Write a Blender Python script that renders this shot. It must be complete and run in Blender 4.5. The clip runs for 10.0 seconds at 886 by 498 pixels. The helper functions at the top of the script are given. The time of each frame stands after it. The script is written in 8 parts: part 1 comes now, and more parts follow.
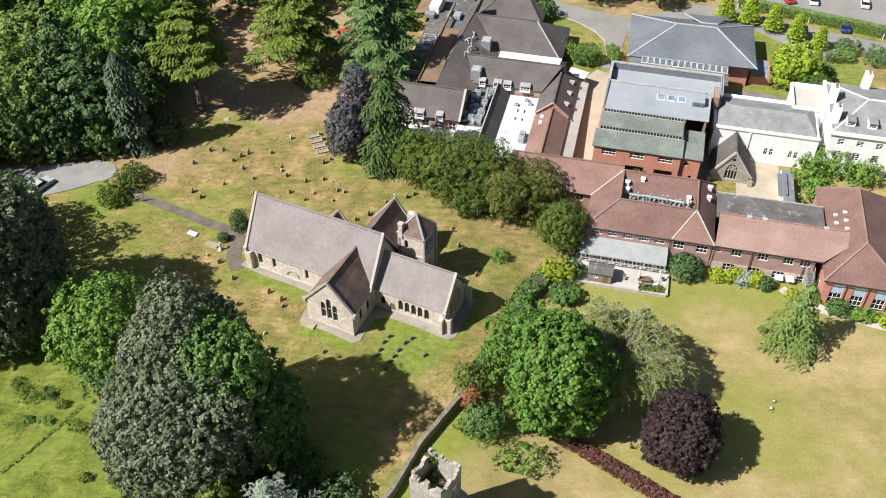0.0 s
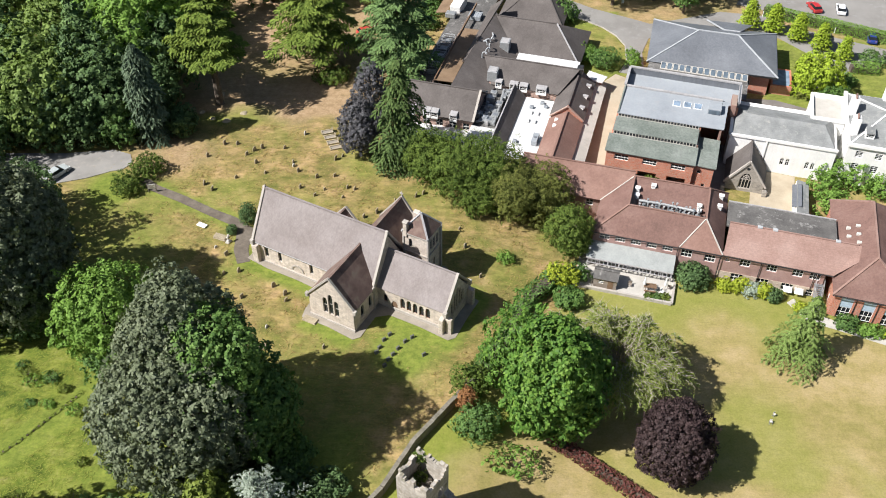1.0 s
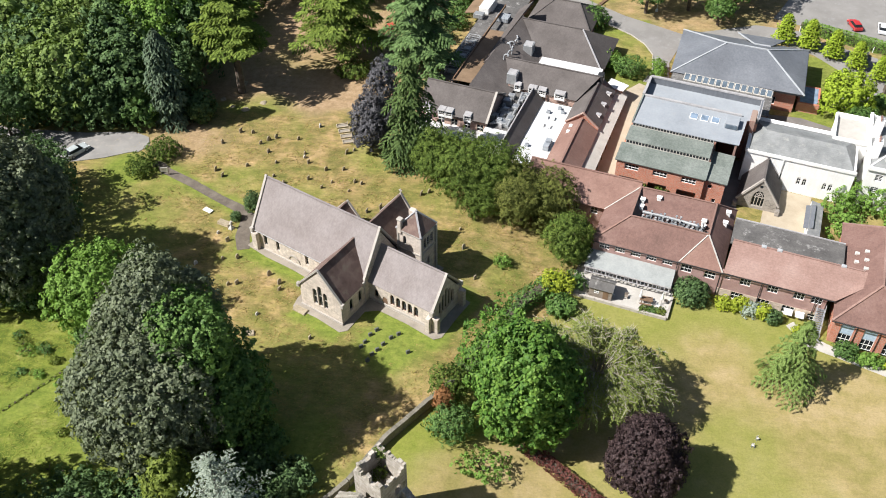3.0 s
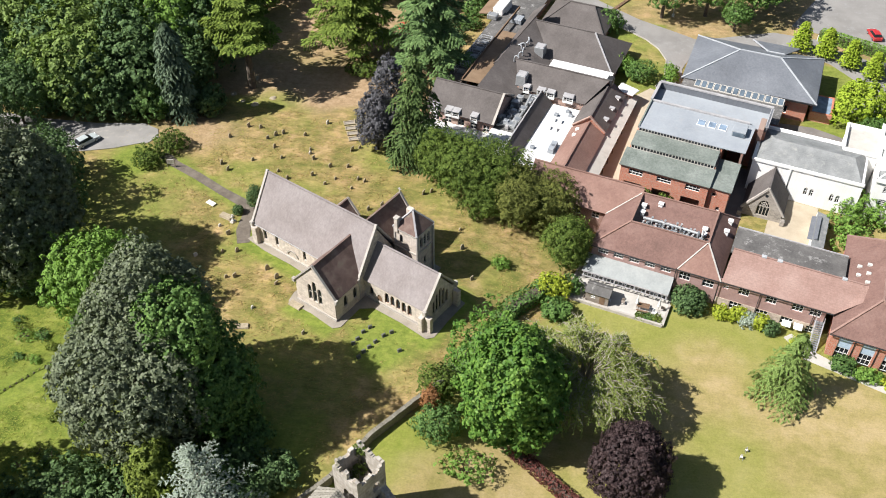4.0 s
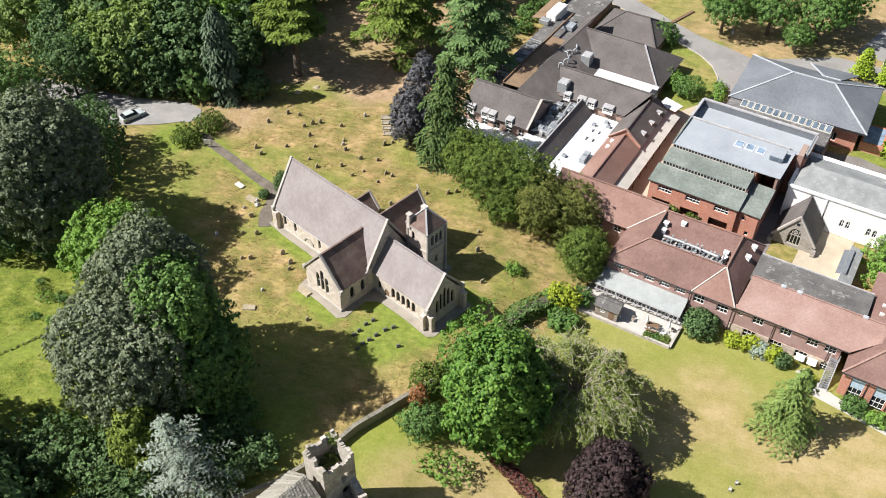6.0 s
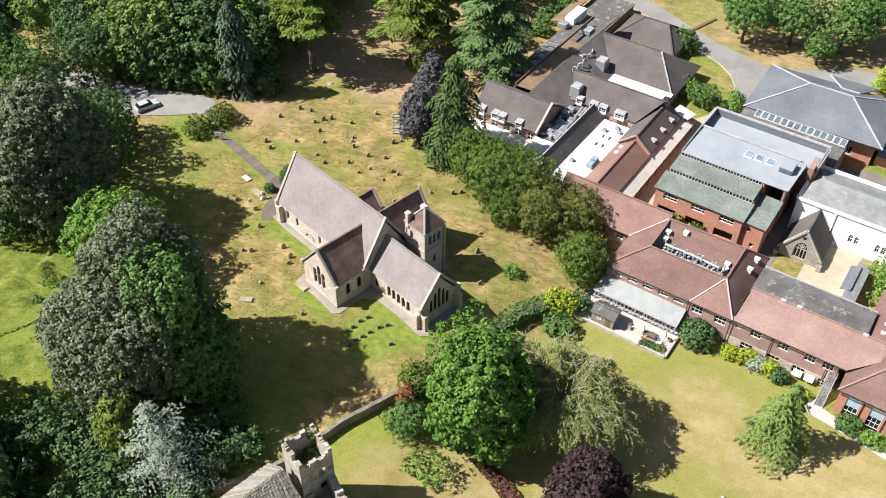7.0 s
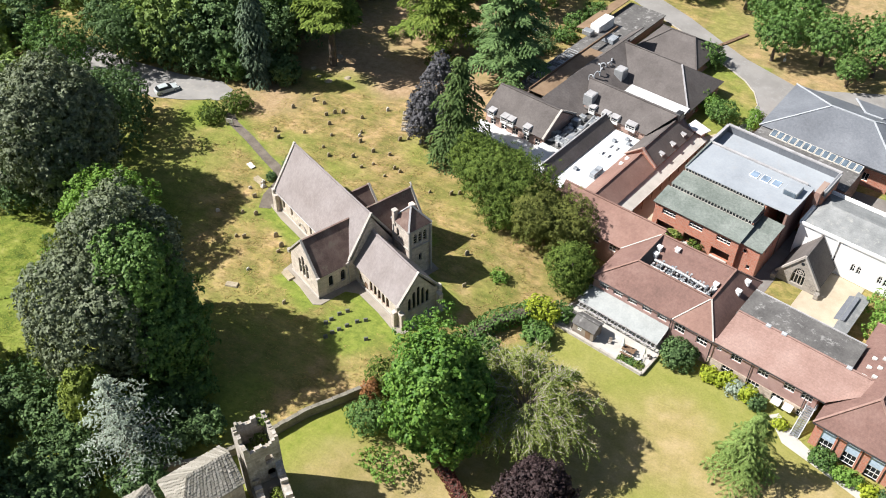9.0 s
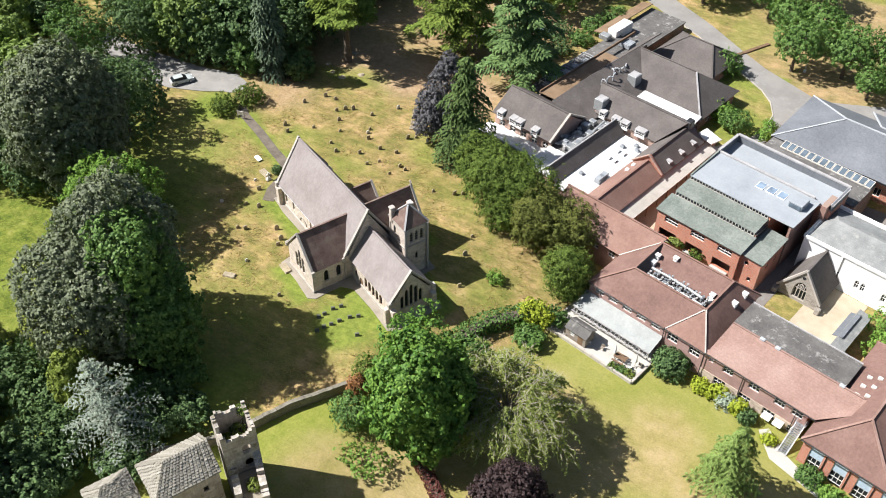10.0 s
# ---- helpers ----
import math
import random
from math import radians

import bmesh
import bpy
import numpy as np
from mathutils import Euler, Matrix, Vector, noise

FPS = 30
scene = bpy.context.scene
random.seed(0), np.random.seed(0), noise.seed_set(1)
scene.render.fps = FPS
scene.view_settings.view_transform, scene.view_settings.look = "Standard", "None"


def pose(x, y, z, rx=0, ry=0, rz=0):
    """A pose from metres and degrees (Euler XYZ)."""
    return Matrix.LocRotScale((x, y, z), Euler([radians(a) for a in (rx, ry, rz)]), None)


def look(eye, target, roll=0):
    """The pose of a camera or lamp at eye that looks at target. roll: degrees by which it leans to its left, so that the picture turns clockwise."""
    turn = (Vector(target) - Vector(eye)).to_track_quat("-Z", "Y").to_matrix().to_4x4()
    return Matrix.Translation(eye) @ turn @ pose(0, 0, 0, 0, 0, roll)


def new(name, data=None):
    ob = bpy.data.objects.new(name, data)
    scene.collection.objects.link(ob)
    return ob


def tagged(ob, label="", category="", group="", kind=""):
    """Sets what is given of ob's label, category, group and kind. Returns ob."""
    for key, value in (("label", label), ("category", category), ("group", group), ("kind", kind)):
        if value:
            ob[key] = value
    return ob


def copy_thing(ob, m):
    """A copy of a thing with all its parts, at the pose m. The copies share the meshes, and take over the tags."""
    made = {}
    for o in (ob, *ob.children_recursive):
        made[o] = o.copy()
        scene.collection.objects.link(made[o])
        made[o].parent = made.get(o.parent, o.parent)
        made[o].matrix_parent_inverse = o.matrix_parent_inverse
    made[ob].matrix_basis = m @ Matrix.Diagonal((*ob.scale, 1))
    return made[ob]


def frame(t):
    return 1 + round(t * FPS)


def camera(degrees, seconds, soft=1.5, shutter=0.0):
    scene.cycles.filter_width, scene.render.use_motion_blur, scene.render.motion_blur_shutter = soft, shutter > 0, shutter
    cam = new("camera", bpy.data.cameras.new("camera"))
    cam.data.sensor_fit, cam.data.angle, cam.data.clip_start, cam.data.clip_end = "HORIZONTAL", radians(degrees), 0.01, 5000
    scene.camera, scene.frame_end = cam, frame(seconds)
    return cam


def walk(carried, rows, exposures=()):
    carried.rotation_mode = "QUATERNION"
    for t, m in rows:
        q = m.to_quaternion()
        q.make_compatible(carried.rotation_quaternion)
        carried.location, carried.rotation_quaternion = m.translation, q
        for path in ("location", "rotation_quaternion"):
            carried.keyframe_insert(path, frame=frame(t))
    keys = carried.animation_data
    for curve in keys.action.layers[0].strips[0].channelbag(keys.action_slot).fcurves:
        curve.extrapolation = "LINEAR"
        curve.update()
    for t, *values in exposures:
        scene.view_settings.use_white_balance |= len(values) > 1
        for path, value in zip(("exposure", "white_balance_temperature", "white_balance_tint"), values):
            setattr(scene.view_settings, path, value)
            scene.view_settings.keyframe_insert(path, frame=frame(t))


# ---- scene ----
import mathutils

cam = camera(52.3, 10.0, soft=1.0)
METRES, EYE, TILT, LEAN, TURN = 50.0, 93.0, -43.0, 0.0, 0.0
ROWS = [
    (0.0, 0.0, 0.0, 0.0, 0.0, 0.0, -0.0),
    (0.5, 0.0362, 0.0003, 0.0005, 0.98, -0.0, -0.93),
    (1.0, 0.0778, 0.0012, -0.0002, 2.02, -0.01, -1.98),
    (1.5, 0.1229, 0.003, 0.0019, 3.06, -0.05, -3.0),
    (2.0, 0.1691, 0.0054, 0.0039, 4.08, -0.1, -4.0),
    (2.5, 0.2148, 0.0093, 0.0063, 4.95, -0.17, -4.83),
    (4.0, 0.3518, 0.0225, 0.022, 7.64, -0.5, -7.38),
    (4.5, 0.3994, 0.0292, 0.0277, 8.89, -0.66, -8.59),
    (5.0, 0.4478, 0.0377, 0.035, 10.3, -0.87, -9.91),
    (5.5, 0.4956, 0.0471, 0.0433, 11.65, -1.1, -11.16),
    (7.0, 0.6453, 0.0843, 0.0769, 15.32, -1.87, -14.49),
    (7.5, 0.6967, 0.0991, 0.0901, 16.4, -2.12, -15.46),
    (8.0, 0.7485, 0.1152, 0.1051, 17.48, -2.41, -16.42),
    (8.5, 0.8006, 0.1326, 0.1215, 18.6, -2.72, -17.4),
    (9.0, 0.8519, 0.1506, 0.138, 19.77, -3.07, -18.38),
    (9.5, 0.903, 0.1693, 0.1553, 21.03, -3.48, -19.43),
    (10.0, 0.9542, 0.1896, 0.174, 22.38, -3.92, -20.55),
]
walk(cam, [(t, pose(0, 0, EYE, TILT, LEAN, TURN) @ pose(METRES * x, METRES * y, METRES * z, 90 + pitch, roll, yaw)) for t, x, y, z, yaw, pitch, roll in ROWS], exposures=[(0.0, 0.67), (5.0, 0.81), (10.0, 0.94)])

# ---- world, sun, exposure ----
SUN_AZ, SUN_EL = radians(203.0), radians(47.3)      # direction towards the sun, in the ground plane and above it
world = bpy.data.worlds.new("sky")
scene.world = world
world.use_nodes = True
wn = world.node_tree
sky = wn.nodes.new("ShaderNodeTexSky")
sky.sky_type, sky.sun_disc = "NISHITA", False
sky.sun_elevation, sky.sun_rotation = SUN_EL, math.pi / 2 - SUN_AZ
sky.air_density, sky.dust_density = 1.0, 1.5
wn.nodes["Background"].inputs["Strength"].default_value = 0.05
wn.links.new(sky.outputs["Color"], wn.nodes["Background"].inputs["Color"])
sun = new("sun", bpy.data.lights.new("sun", "SUN"))
sun.data.energy, sun.data.angle, sun.data.color = 5.0, radians(0.6), (1.0, 0.975, 0.945)
sun_way = Vector((math.cos(SUN_AZ) * math.cos(SUN_EL), math.sin(SUN_AZ) * math.cos(SUN_EL), math.sin(SUN_EL)))
sun.matrix_basis = look(sun_way * 200, (0, 0, 0))


# ---- materials ----
def shader(name, rough=0.8, metal=0.0, spec=0.3):
    m = bpy.data.materials.new(name)
    m.use_nodes = True
    b = m.node_tree.nodes["Principled BSDF"]
    b.inputs["Roughness"].default_value, b.inputs["Metallic"].default_value = rough, metal
    b.inputs["Specular IOR Level"].default_value = spec
    return m, m.node_tree, b


def coords(nt, scale=(1, 1, 1), kind="Object"):
    tc, mp = nt.nodes.new("ShaderNodeTexCoord"), nt.nodes.new("ShaderNodeMapping")
    mp.inputs["Scale"].default_value = scale
    nt.links.new(tc.outputs[kind], mp.inputs["Vector"])
    return mp.outputs["Vector"]


def noise_tex(nt, vec, scale, detail=4.0, rough=0.6):
    n = nt.nodes.new("ShaderNodeTexNoise")
    n.inputs["Scale"].default_value, n.inputs["Detail"].default_value, n.inputs["Roughness"].default_value = scale, detail, rough
    nt.links.new(vec, n.inputs["Vector"])
    return n.outputs["Fac"]


def ramp(nt, fac, stops):
    r = nt.nodes.new("ShaderNodeValToRGB")
    el = r.color_ramp.elements
    while len(el) < len(stops):
        el.new(0.5)
    for e, (p, c) in zip(el, stops):
        e.position, e.color = p, (*c, 1.0)
    nt.links.new(fac, r.inputs["Fac"])
    return r.outputs["Color"]


def grey(nt, fac, lo, hi):
    return ramp(nt, fac, [(lo, (0, 0, 0)), (hi, (1, 1, 1))])


def blend(nt, fac, a, b, mode="MIX"):
    n = nt.nodes.new("ShaderNodeMix")
    n.data_type, n.blend_type = "RGBA", mode
    for sock, val in ((n.inputs[0], fac), (n.inputs[6], a), (n.inputs[7], b)):
        if hasattr(val, "links"):
            nt.links.new(val, sock)
        elif isinstance(val, (int, float)):
            sock.default_value = val
        else:
            sock.default_value = (*val, 1.0)
    return n.outputs[2]


def bump(nt, b, height, strength, dist):
    n = nt.nodes.new("ShaderNodeBump")
    n.inputs["Strength"].default_value, n.inputs["Distance"].default_value = strength, dist
    nt.links.new(height, n.inputs["Height"])
    nt.links.new(n.outputs["Normal"], b.inputs["Normal"])


def island(nt):
    return nt.nodes.new("ShaderNodeNewGeometry").outputs["Random Per Island"]


def surface(name, dark, mid, light, big=0.35, fine=6.0, rough=0.85, relief=0.02, courses=0.0, streak=0.0, stain=None, metal=0.0, spec=0.3, bricks=None):
    """A weathered surface: colour at two scales, optional rows of tiles, streaks that run down, stains, or brickwork."""
    m, nt, b = shader(name, rough, metal, spec)
    v = coords(nt)
    big_n, fine_n = noise_tex(nt, v, big, 5.0), noise_tex(nt, v, fine, 6.0, 0.7)
    col = ramp(nt, big_n, [(0.3, dark), (0.5, mid), (0.72, light)])
    col = blend(nt, 0.35, col, ramp(nt, fine_n, [(0.3, dark), (0.7, light)]))
    if bricks:
        mortar, w, h = bricks
        bt = nt.nodes.new("ShaderNodeTexBrick")
        bt.inputs["Scale"].default_value = 1.0
        bt.inputs["Brick Width"].default_value, bt.inputs["Row Height"].default_value = w, h
        bt.inputs["Mortar Size"].default_value = 0.012 if h < 0.15 else 0.02
        sep, com = nt.nodes.new("ShaderNodeSeparateXYZ"), nt.nodes.new("ShaderNodeCombineXYZ")
        add = nt.nodes.new("ShaderNodeMath")
        nt.links.new(v, sep.inputs[0])
        nt.links.new(sep.outputs["X"], add.inputs[0])
        nt.links.new(sep.outputs["Y"], add.inputs[1])
        nt.links.new(add.outputs[0], com.inputs["X"])
        nt.links.new(sep.outputs["Z"], com.inputs["Y"])
        nt.links.new(com.outputs[0], bt.inputs["Vector"])
        bt.inputs["Color1"].default_value, bt.inputs["Color2"].default_value = (0.75, 0.75, 0.75, 1), (1.15, 1.15, 1.15, 1)
        bt.inputs["Mortar"].default_value = (1, 1, 1, 1)
        col = blend(nt, 0.8, col, bt.outputs["Color"], "MULTIPLY")
        col = blend(nt, bt.outputs["Fac"], col, mortar)
    if streak:
        s = noise_tex(nt, coords(nt, (2.2, 2.2, 0.25)), 1.2, 5.0, 0.7)
        col = blend(nt, streak, col, ramp(nt, s, [(0.35, (0.55, 0.55, 0.55)), (0.65, (1.25, 1.25, 1.25))]), "MULTIPLY")
    if stain:
        s = grey(nt, noise_tex(nt, v, 0.8, 6.0, 0.75), 0.55, 0.68)
        col = blend(nt, s, col, stain)
    nt.links.new(col, b.inputs["Base Color"])
    if courses:
        w = nt.nodes.new("ShaderNodeTexWave")
        w.wave_type, w.bands_direction, w.wave_profile = "BANDS", "Z", "SAW"
        w.inputs["Scale"].default_value, w.inputs["Distortion"].default_value = 0.314 / courses, 0.4
        w.inputs["Detail"].default_value = 2.0
        nt.links.new(v, w.inputs["Vector"])
        col2 = blend(nt, 0.16, col, ramp(nt, w.outputs["Fac"], [(0.0, (0.7, 0.7, 0.7)), (0.5, (1.1, 1.1, 1.1))]), "MULTIPLY")
        nt.links.new(col2, b.inputs["Base Color"])
        bump(nt, b, w.outputs["Fac"], 0.35, 0.02)
    else:
        bump(nt, b, fine_n, 0.6, relief)
    return m


def foliage(name, dark, mid, light, gloss=0.45, through_light=0.25, sheen=0.14):
    """Leaves: each leaf has its own tone; part of the light passes through."""
    m, nt, b = shader(name, gloss + 0.15, 0.0, sheen)
    dark, mid, light = ([c * 1.25 for c in t] for t in (dark, mid, light))
    col = ramp(nt, island(nt), [(0.0, dark), (0.5, mid), (1.0, light)])
    col = blend(nt, 0.38, col, ramp(nt, noise_tex(nt, coords(nt), 0.45, 3.0), [(0.3, dark), (0.7, light)]))
    nt.links.new(col, b.inputs["Base Color"])
    tr, mx = nt.nodes.new("ShaderNodeBsdfTranslucent"), nt.nodes.new("ShaderNodeMixShader")
    warm = blend(nt, 1.0, col, (1.15, 1.2, 0.6), "MULTIPLY")
    nt.links.new(warm, tr.inputs["Color"])
    mx.inputs[0].default_value = through_light
    nt.links.new(b.outputs[0], mx.inputs[1])
    nt.links.new(tr.outputs[0], mx.inputs[2])
    nt.links.new(mx.outputs[0], nt.nodes["Material Output"].inputs["Surface"])
    return m


def plain(name, colour, rough=0.6, metal=0.0, spec=0.4):
    m, nt, b = shader(name, rough, metal, spec)
    n = noise_tex(nt, coords(nt), 3.0, 5.0)
    lo, hi = [c * 0.82 for c in colour], [min(1.0, c * 1.1) for c in colour]
    nt.links.new(ramp(nt, n, [(0.3, lo), (0.7, hi)]), b.inputs["Base Color"])
    return m


def glass_dark(name, tint=(0.03, 0.04, 0.05)):
    m, nt, b = shader(name, 0.15, 0.0, 0.3)
    n = noise_tex(nt, coords(nt), 0.7, 2.0)
    nt.links.new(ramp(nt, n, [(0.3, tint), (0.7, [c * 2.0 for c in tint])]), b.inputs["Base Color"])
    return m


STONE = surface("church_stone", (0.425, 0.358, 0.300), (0.540, 0.466, 0.402), (0.620, 0.556, 0.492), 0.5, 5.0, 0.9, 0.02, streak=0.35, bricks=((0.50, 0.44, 0.36), 0.55, 0.28))
RED_STONE = surface("red_sandstone_dressing", (0.230, 0.135, 0.100), (0.320, 0.195, 0.150), (0.400, 0.265, 0.210), 0.9, 5.0, 0.9, 0.01)
COPING = surface("coping_stone", (0.300, 0.272, 0.240), (0.395, 0.362, 0.322), (0.470, 0.436, 0.395), 0.7, 5.0, 0.9, 0.01)
CHURCH_TILE = surface("church_roof_tile", (0.195, 0.166, 0.158), (0.250, 0.220, 0.213), (0.295, 0.265, 0.258), 0.25, 4.0, 0.85, courses=0.16, streak=0.25)
TRANSEPT_TILE = surface("lichened_roof_tile", (0.08, 0.05, 0.045), (0.155, 0.10, 0.085), (0.24, 0.18, 0.15), 0.6, 7.0, 0.9, courses=0.16, stain=(0.20, 0.17, 0.13))
RUIN_STONE = surface("ruin_stone", (0.250, 0.222, 0.182), (0.400, 0.365, 0.315), (0.560, 0.520, 0.465), 0.9, 3.5, 0.95, 0.06, streak=0.4, stain=(0.17, 0.16, 0.11), bricks=((0.36, 0.31, 0.25), 0.6, 0.3))
STONE_TILE = surface("stone_roof_tile", (0.165, 0.150, 0.122), (0.270, 0.248, 0.208), (0.370, 0.345, 0.300), 1.2, 6.0, 0.95, 0.03, stain=(0.16, 0.15, 0.10))
def tile_stone():
    """Roof stones, each of its own tone, with lichen."""
    m, nt, b = shader("lichened_roof_stone", 0.95, 0.0, 0.2)
    col = ramp(nt, island(nt), [(0.0, (0.11, 0.098, 0.076)), (0.5, (0.20, 0.180, 0.146)), (1.0, (0.33, 0.305, 0.260))])
    col = blend(nt, 0.45, col, ramp(nt, noise_tex(nt, coords(nt), 3.0, 6.0, 0.7), [(0.3, (0.16, 0.15, 0.105)), (0.7, (0.42, 0.40, 0.36))]))
    nt.links.new(col, b.inputs["Base Color"])
    bump(nt, b, noise_tex(nt, coords(nt), 9.0, 5.0), 0.6, 0.03)
    return m


HUT_TILE = tile_stone()
WALL_STONE = surface("rubble_wall_stone", (0.135, 0.112, 0.088), (0.235, 0.200, 0.160), (0.330, 0.290, 0.240), 0.9, 4.0, 0.95, 0.05, bricks=((0.26, 0.23, 0.18), 0.42, 0.2))
WORN_PATH = surface("worn_brown_asphalt", (0.085, 0.070, 0.055), (0.135, 0.112, 0.090), (0.200, 0.172, 0.140), 0.8, 5.0, 0.95, 0.02)
CAP_STONE = surface("mossy_cap_stone", (0.110, 0.100, 0.074), (0.190, 0.174, 0.138), (0.285, 0.262, 0.218), 1.1, 6.0, 0.95, 0.03)
BRICK = surface("orange_brick", (0.38, 0.115, 0.065), (0.50, 0.165, 0.098), (0.58, 0.225, 0.140), 0.5, 8.0, 0.9, 0.01, bricks=((0.42, 0.30, 0.24), 0.225, 0.075))
HOTEL_BRICK = surface("brown_red_brick", (0.195, 0.098, 0.078), (0.290, 0.155, 0.125), (0.360, 0.215, 0.180), 0.6, 8.0, 0.9, 0.01, bricks=((0.30, 0.22, 0.18), 0.225, 0.075))
PINK_BRICK = surface("faded_pink_brick", (0.32, 0.185, 0.145), (0.42, 0.265, 0.215), (0.50, 0.35, 0.29), 0.6, 8.0, 0.9, 0.01, bricks=((0.42, 0.33, 0.28), 0.225, 0.075))
TILE_HUNG = surface("faded_red_wall_tile", (0.262, 0.158, 0.140), (0.352, 0.224, 0.200), (0.425, 0.290, 0.262), 0.6, 8.0, 0.9, 0.01, courses=0.1)
RUBBLE = surface("pale_rubble", (0.360, 0.275, 0.210), (0.500, 0.405, 0.325), (0.610, 0.525, 0.440), 1.4, 5.0, 0.95, 0.04, bricks=((0.45, 0.38, 0.31), 0.4, 0.22))
RED_TILE = surface("red_clay_tile", (0.205, 0.122, 0.098), (0.285, 0.180, 0.150), (0.355, 0.245, 0.210), 0.22, 5.0, 0.85, courses=0.12, streak=0.3)
BROWN_TILE = surface("brown_clay_tile", (0.125, 0.072, 0.060), (0.180, 0.103, 0.085), (0.235, 0.148, 0.125), 0.25, 5.0, 0.85, courses=0.12, streak=0.35)
DARK_TILE = surface("dark_slate_tile", (0.074, 0.064, 0.059), (0.108, 0.094, 0.088), (0.150, 0.133, 0.125), 0.25, 5.0, 0.8, courses=0.12, streak=0.3)
SLATE_METAL = surface("grey_sheet_roof", (0.100, 0.107, 0.120), (0.136, 0.146, 0.163), (0.195, 0.206, 0.224), 0.16, 3.0, 0.55, 0.004, streak=0.35, spec=0.5)
FLAT_GREY = surface("pale_grey_flat_roof", (0.225, 0.245, 0.268), (0.292, 0.314, 0.338), (0.350, 0.374, 0.398), 0.18, 3.0, 0.7, 0.004, stain=(0.30, 0.31, 0.32))
GREEN_ROOF = surface("weathered_green_sheet", (0.105, 0.125, 0.108), (0.175, 0.198, 0.176), (0.250, 0.270, 0.246), 0.3, 4.0, 0.7, 0.006, streak=0.5)
FELT = surface("black_felt_roof", (0.058, 0.055, 0.053), (0.105, 0.100, 0.096), (0.180, 0.172, 0.162), 0.3, 3.0, 0.85, 0.006, stain=(0.32, 0.31, 0.295))
WHITE_ROOF = surface("white_membrane", (0.500, 0.500, 0.490), (0.620, 0.620, 0.610), (0.700, 0.700, 0.690), 0.4, 3.0, 0.6, 0.003, stain=(0.42, 0.41, 0.39))
LEAD = surface("lead_flashing", (0.26, 0.25, 0.25), (0.36, 0.35, 0.35), (0.46, 0.45, 0.45), 1.0, 8.0, 0.6, 0.004)
RENDER = surface("white_render", (0.700, 0.690, 0.660), (0.790, 0.780, 0.755), (0.840, 0.835, 0.815), 0.5, 4.0, 0.85, 0.004, streak=0.12)
PALE_SLATE = surface("pale_lichened_slate", (0.140, 0.147, 0.147), (0.205, 0.212, 0.210), (0.300, 0.305, 0.300), 0.5, 5.0, 0.8, 0.01, stain=(0.30, 0.30, 0.28), courses=0.12)
RUST = surface("rusty_sheet", (0.130, 0.085, 0.050), (0.195, 0.130, 0.080), (0.255, 0.178, 0.115), 0.4, 4.0, 0.85, 0.006)
CANOPY = surface("dull_glazed_canopy", (0.225, 0.240, 0.235), (0.290, 0.305, 0.298), (0.355, 0.370, 0.360), 0.5, 4.0, 0.5, 0.003, spec=0.5)
PAVING = surface("pale_paving", (0.350, 0.330, 0.295), (0.445, 0.420, 0.380), (0.520, 0.495, 0.455), 0.5, 6.0, 0.9, 0.006)
GRAVEL = surface("gravel_apron", (0.200, 0.175, 0.140), (0.280, 0.248, 0.205), (0.360, 0.320, 0.270), 0.5, 9.0, 0.95, 0.015)
SAND_PAVE = surface("sandy_paving", (0.310, 0.256, 0.182), (0.400, 0.338, 0.250), (0.460, 0.400, 0.310), 0.4, 8.0, 0.95, 0.008)
# ASPHALT darker for shaded lanes, ROAD lighter for sunlit ones: light put into colour
ASPHALT = surface("worn_shaded_asphalt", (0.140, 0.125, 0.116), (0.192, 0.172, 0.158), (0.240, 0.216, 0.198), 0.25, 9.0, 0.95, 0.006, stain=(0.22, 0.215, 0.20))
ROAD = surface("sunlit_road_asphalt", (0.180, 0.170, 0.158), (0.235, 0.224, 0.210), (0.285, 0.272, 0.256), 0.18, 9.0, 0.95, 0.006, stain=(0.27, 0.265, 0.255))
DRIVE = surface("pale_gravel_drive", (0.190, 0.182, 0.172), (0.252, 0.242, 0.228), (0.305, 0.292, 0.275), 0.3, 10.0, 0.95, 0.01, stain=(0.31, 0.29, 0.26))
WHITE = plain("white_paint", (0.78, 0.78, 0.76), 0.5)
BLACK = plain("black_paint", (0.03, 0.03, 0.032), 0.5)
STEEL = plain("galvanised_steel", (0.42, 0.44, 0.46), 0.45, 0.7)
DUCT = plain("dull_duct_metal", (0.36, 0.37, 0.375), 0.55, 0.4)
TIMBER = surface("grey_shed_timber", (0.16, 0.13, 0.10), (0.24, 0.20, 0.165), (0.32, 0.28, 0.24), 1.0, 8.0, 0.9, 0.01)
BROWN_WOOD = surface("brown_timber", (0.10, 0.06, 0.035), (0.17, 0.105, 0.065), (0.24, 0.16, 0.10), 1.0, 8.0, 0.85, 0.01)
BARK = surface("bark", (0.055, 0.042, 0.032), (0.105, 0.082, 0.063), (0.16, 0.135, 0.11), 1.5, 6.0, 0.95, 0.05)
PALE_BARK = surface("pale_twig_bark", (0.20, 0.17, 0.13), (0.30, 0.265, 0.21), (0.40, 0.36, 0.30), 1.5, 6.0, 0.95, 0.02)
HEADSTONE = surface("lichened_headstone", (0.205, 0.168, 0.108), (0.330, 0.275, 0.190), (0.450, 0.390, 0.290), 1.6, 7.0, 0.95, 0.02)
PALE_GRAVE = surface("pale_headstone", (0.40, 0.38, 0.34), (0.54, 0.52, 0.48), (0.66, 0.64, 0.60), 1.6, 7.0, 0.9, 0.01)
WINDOW = glass_dark("window_glass", (0.012, 0.014, 0.016))
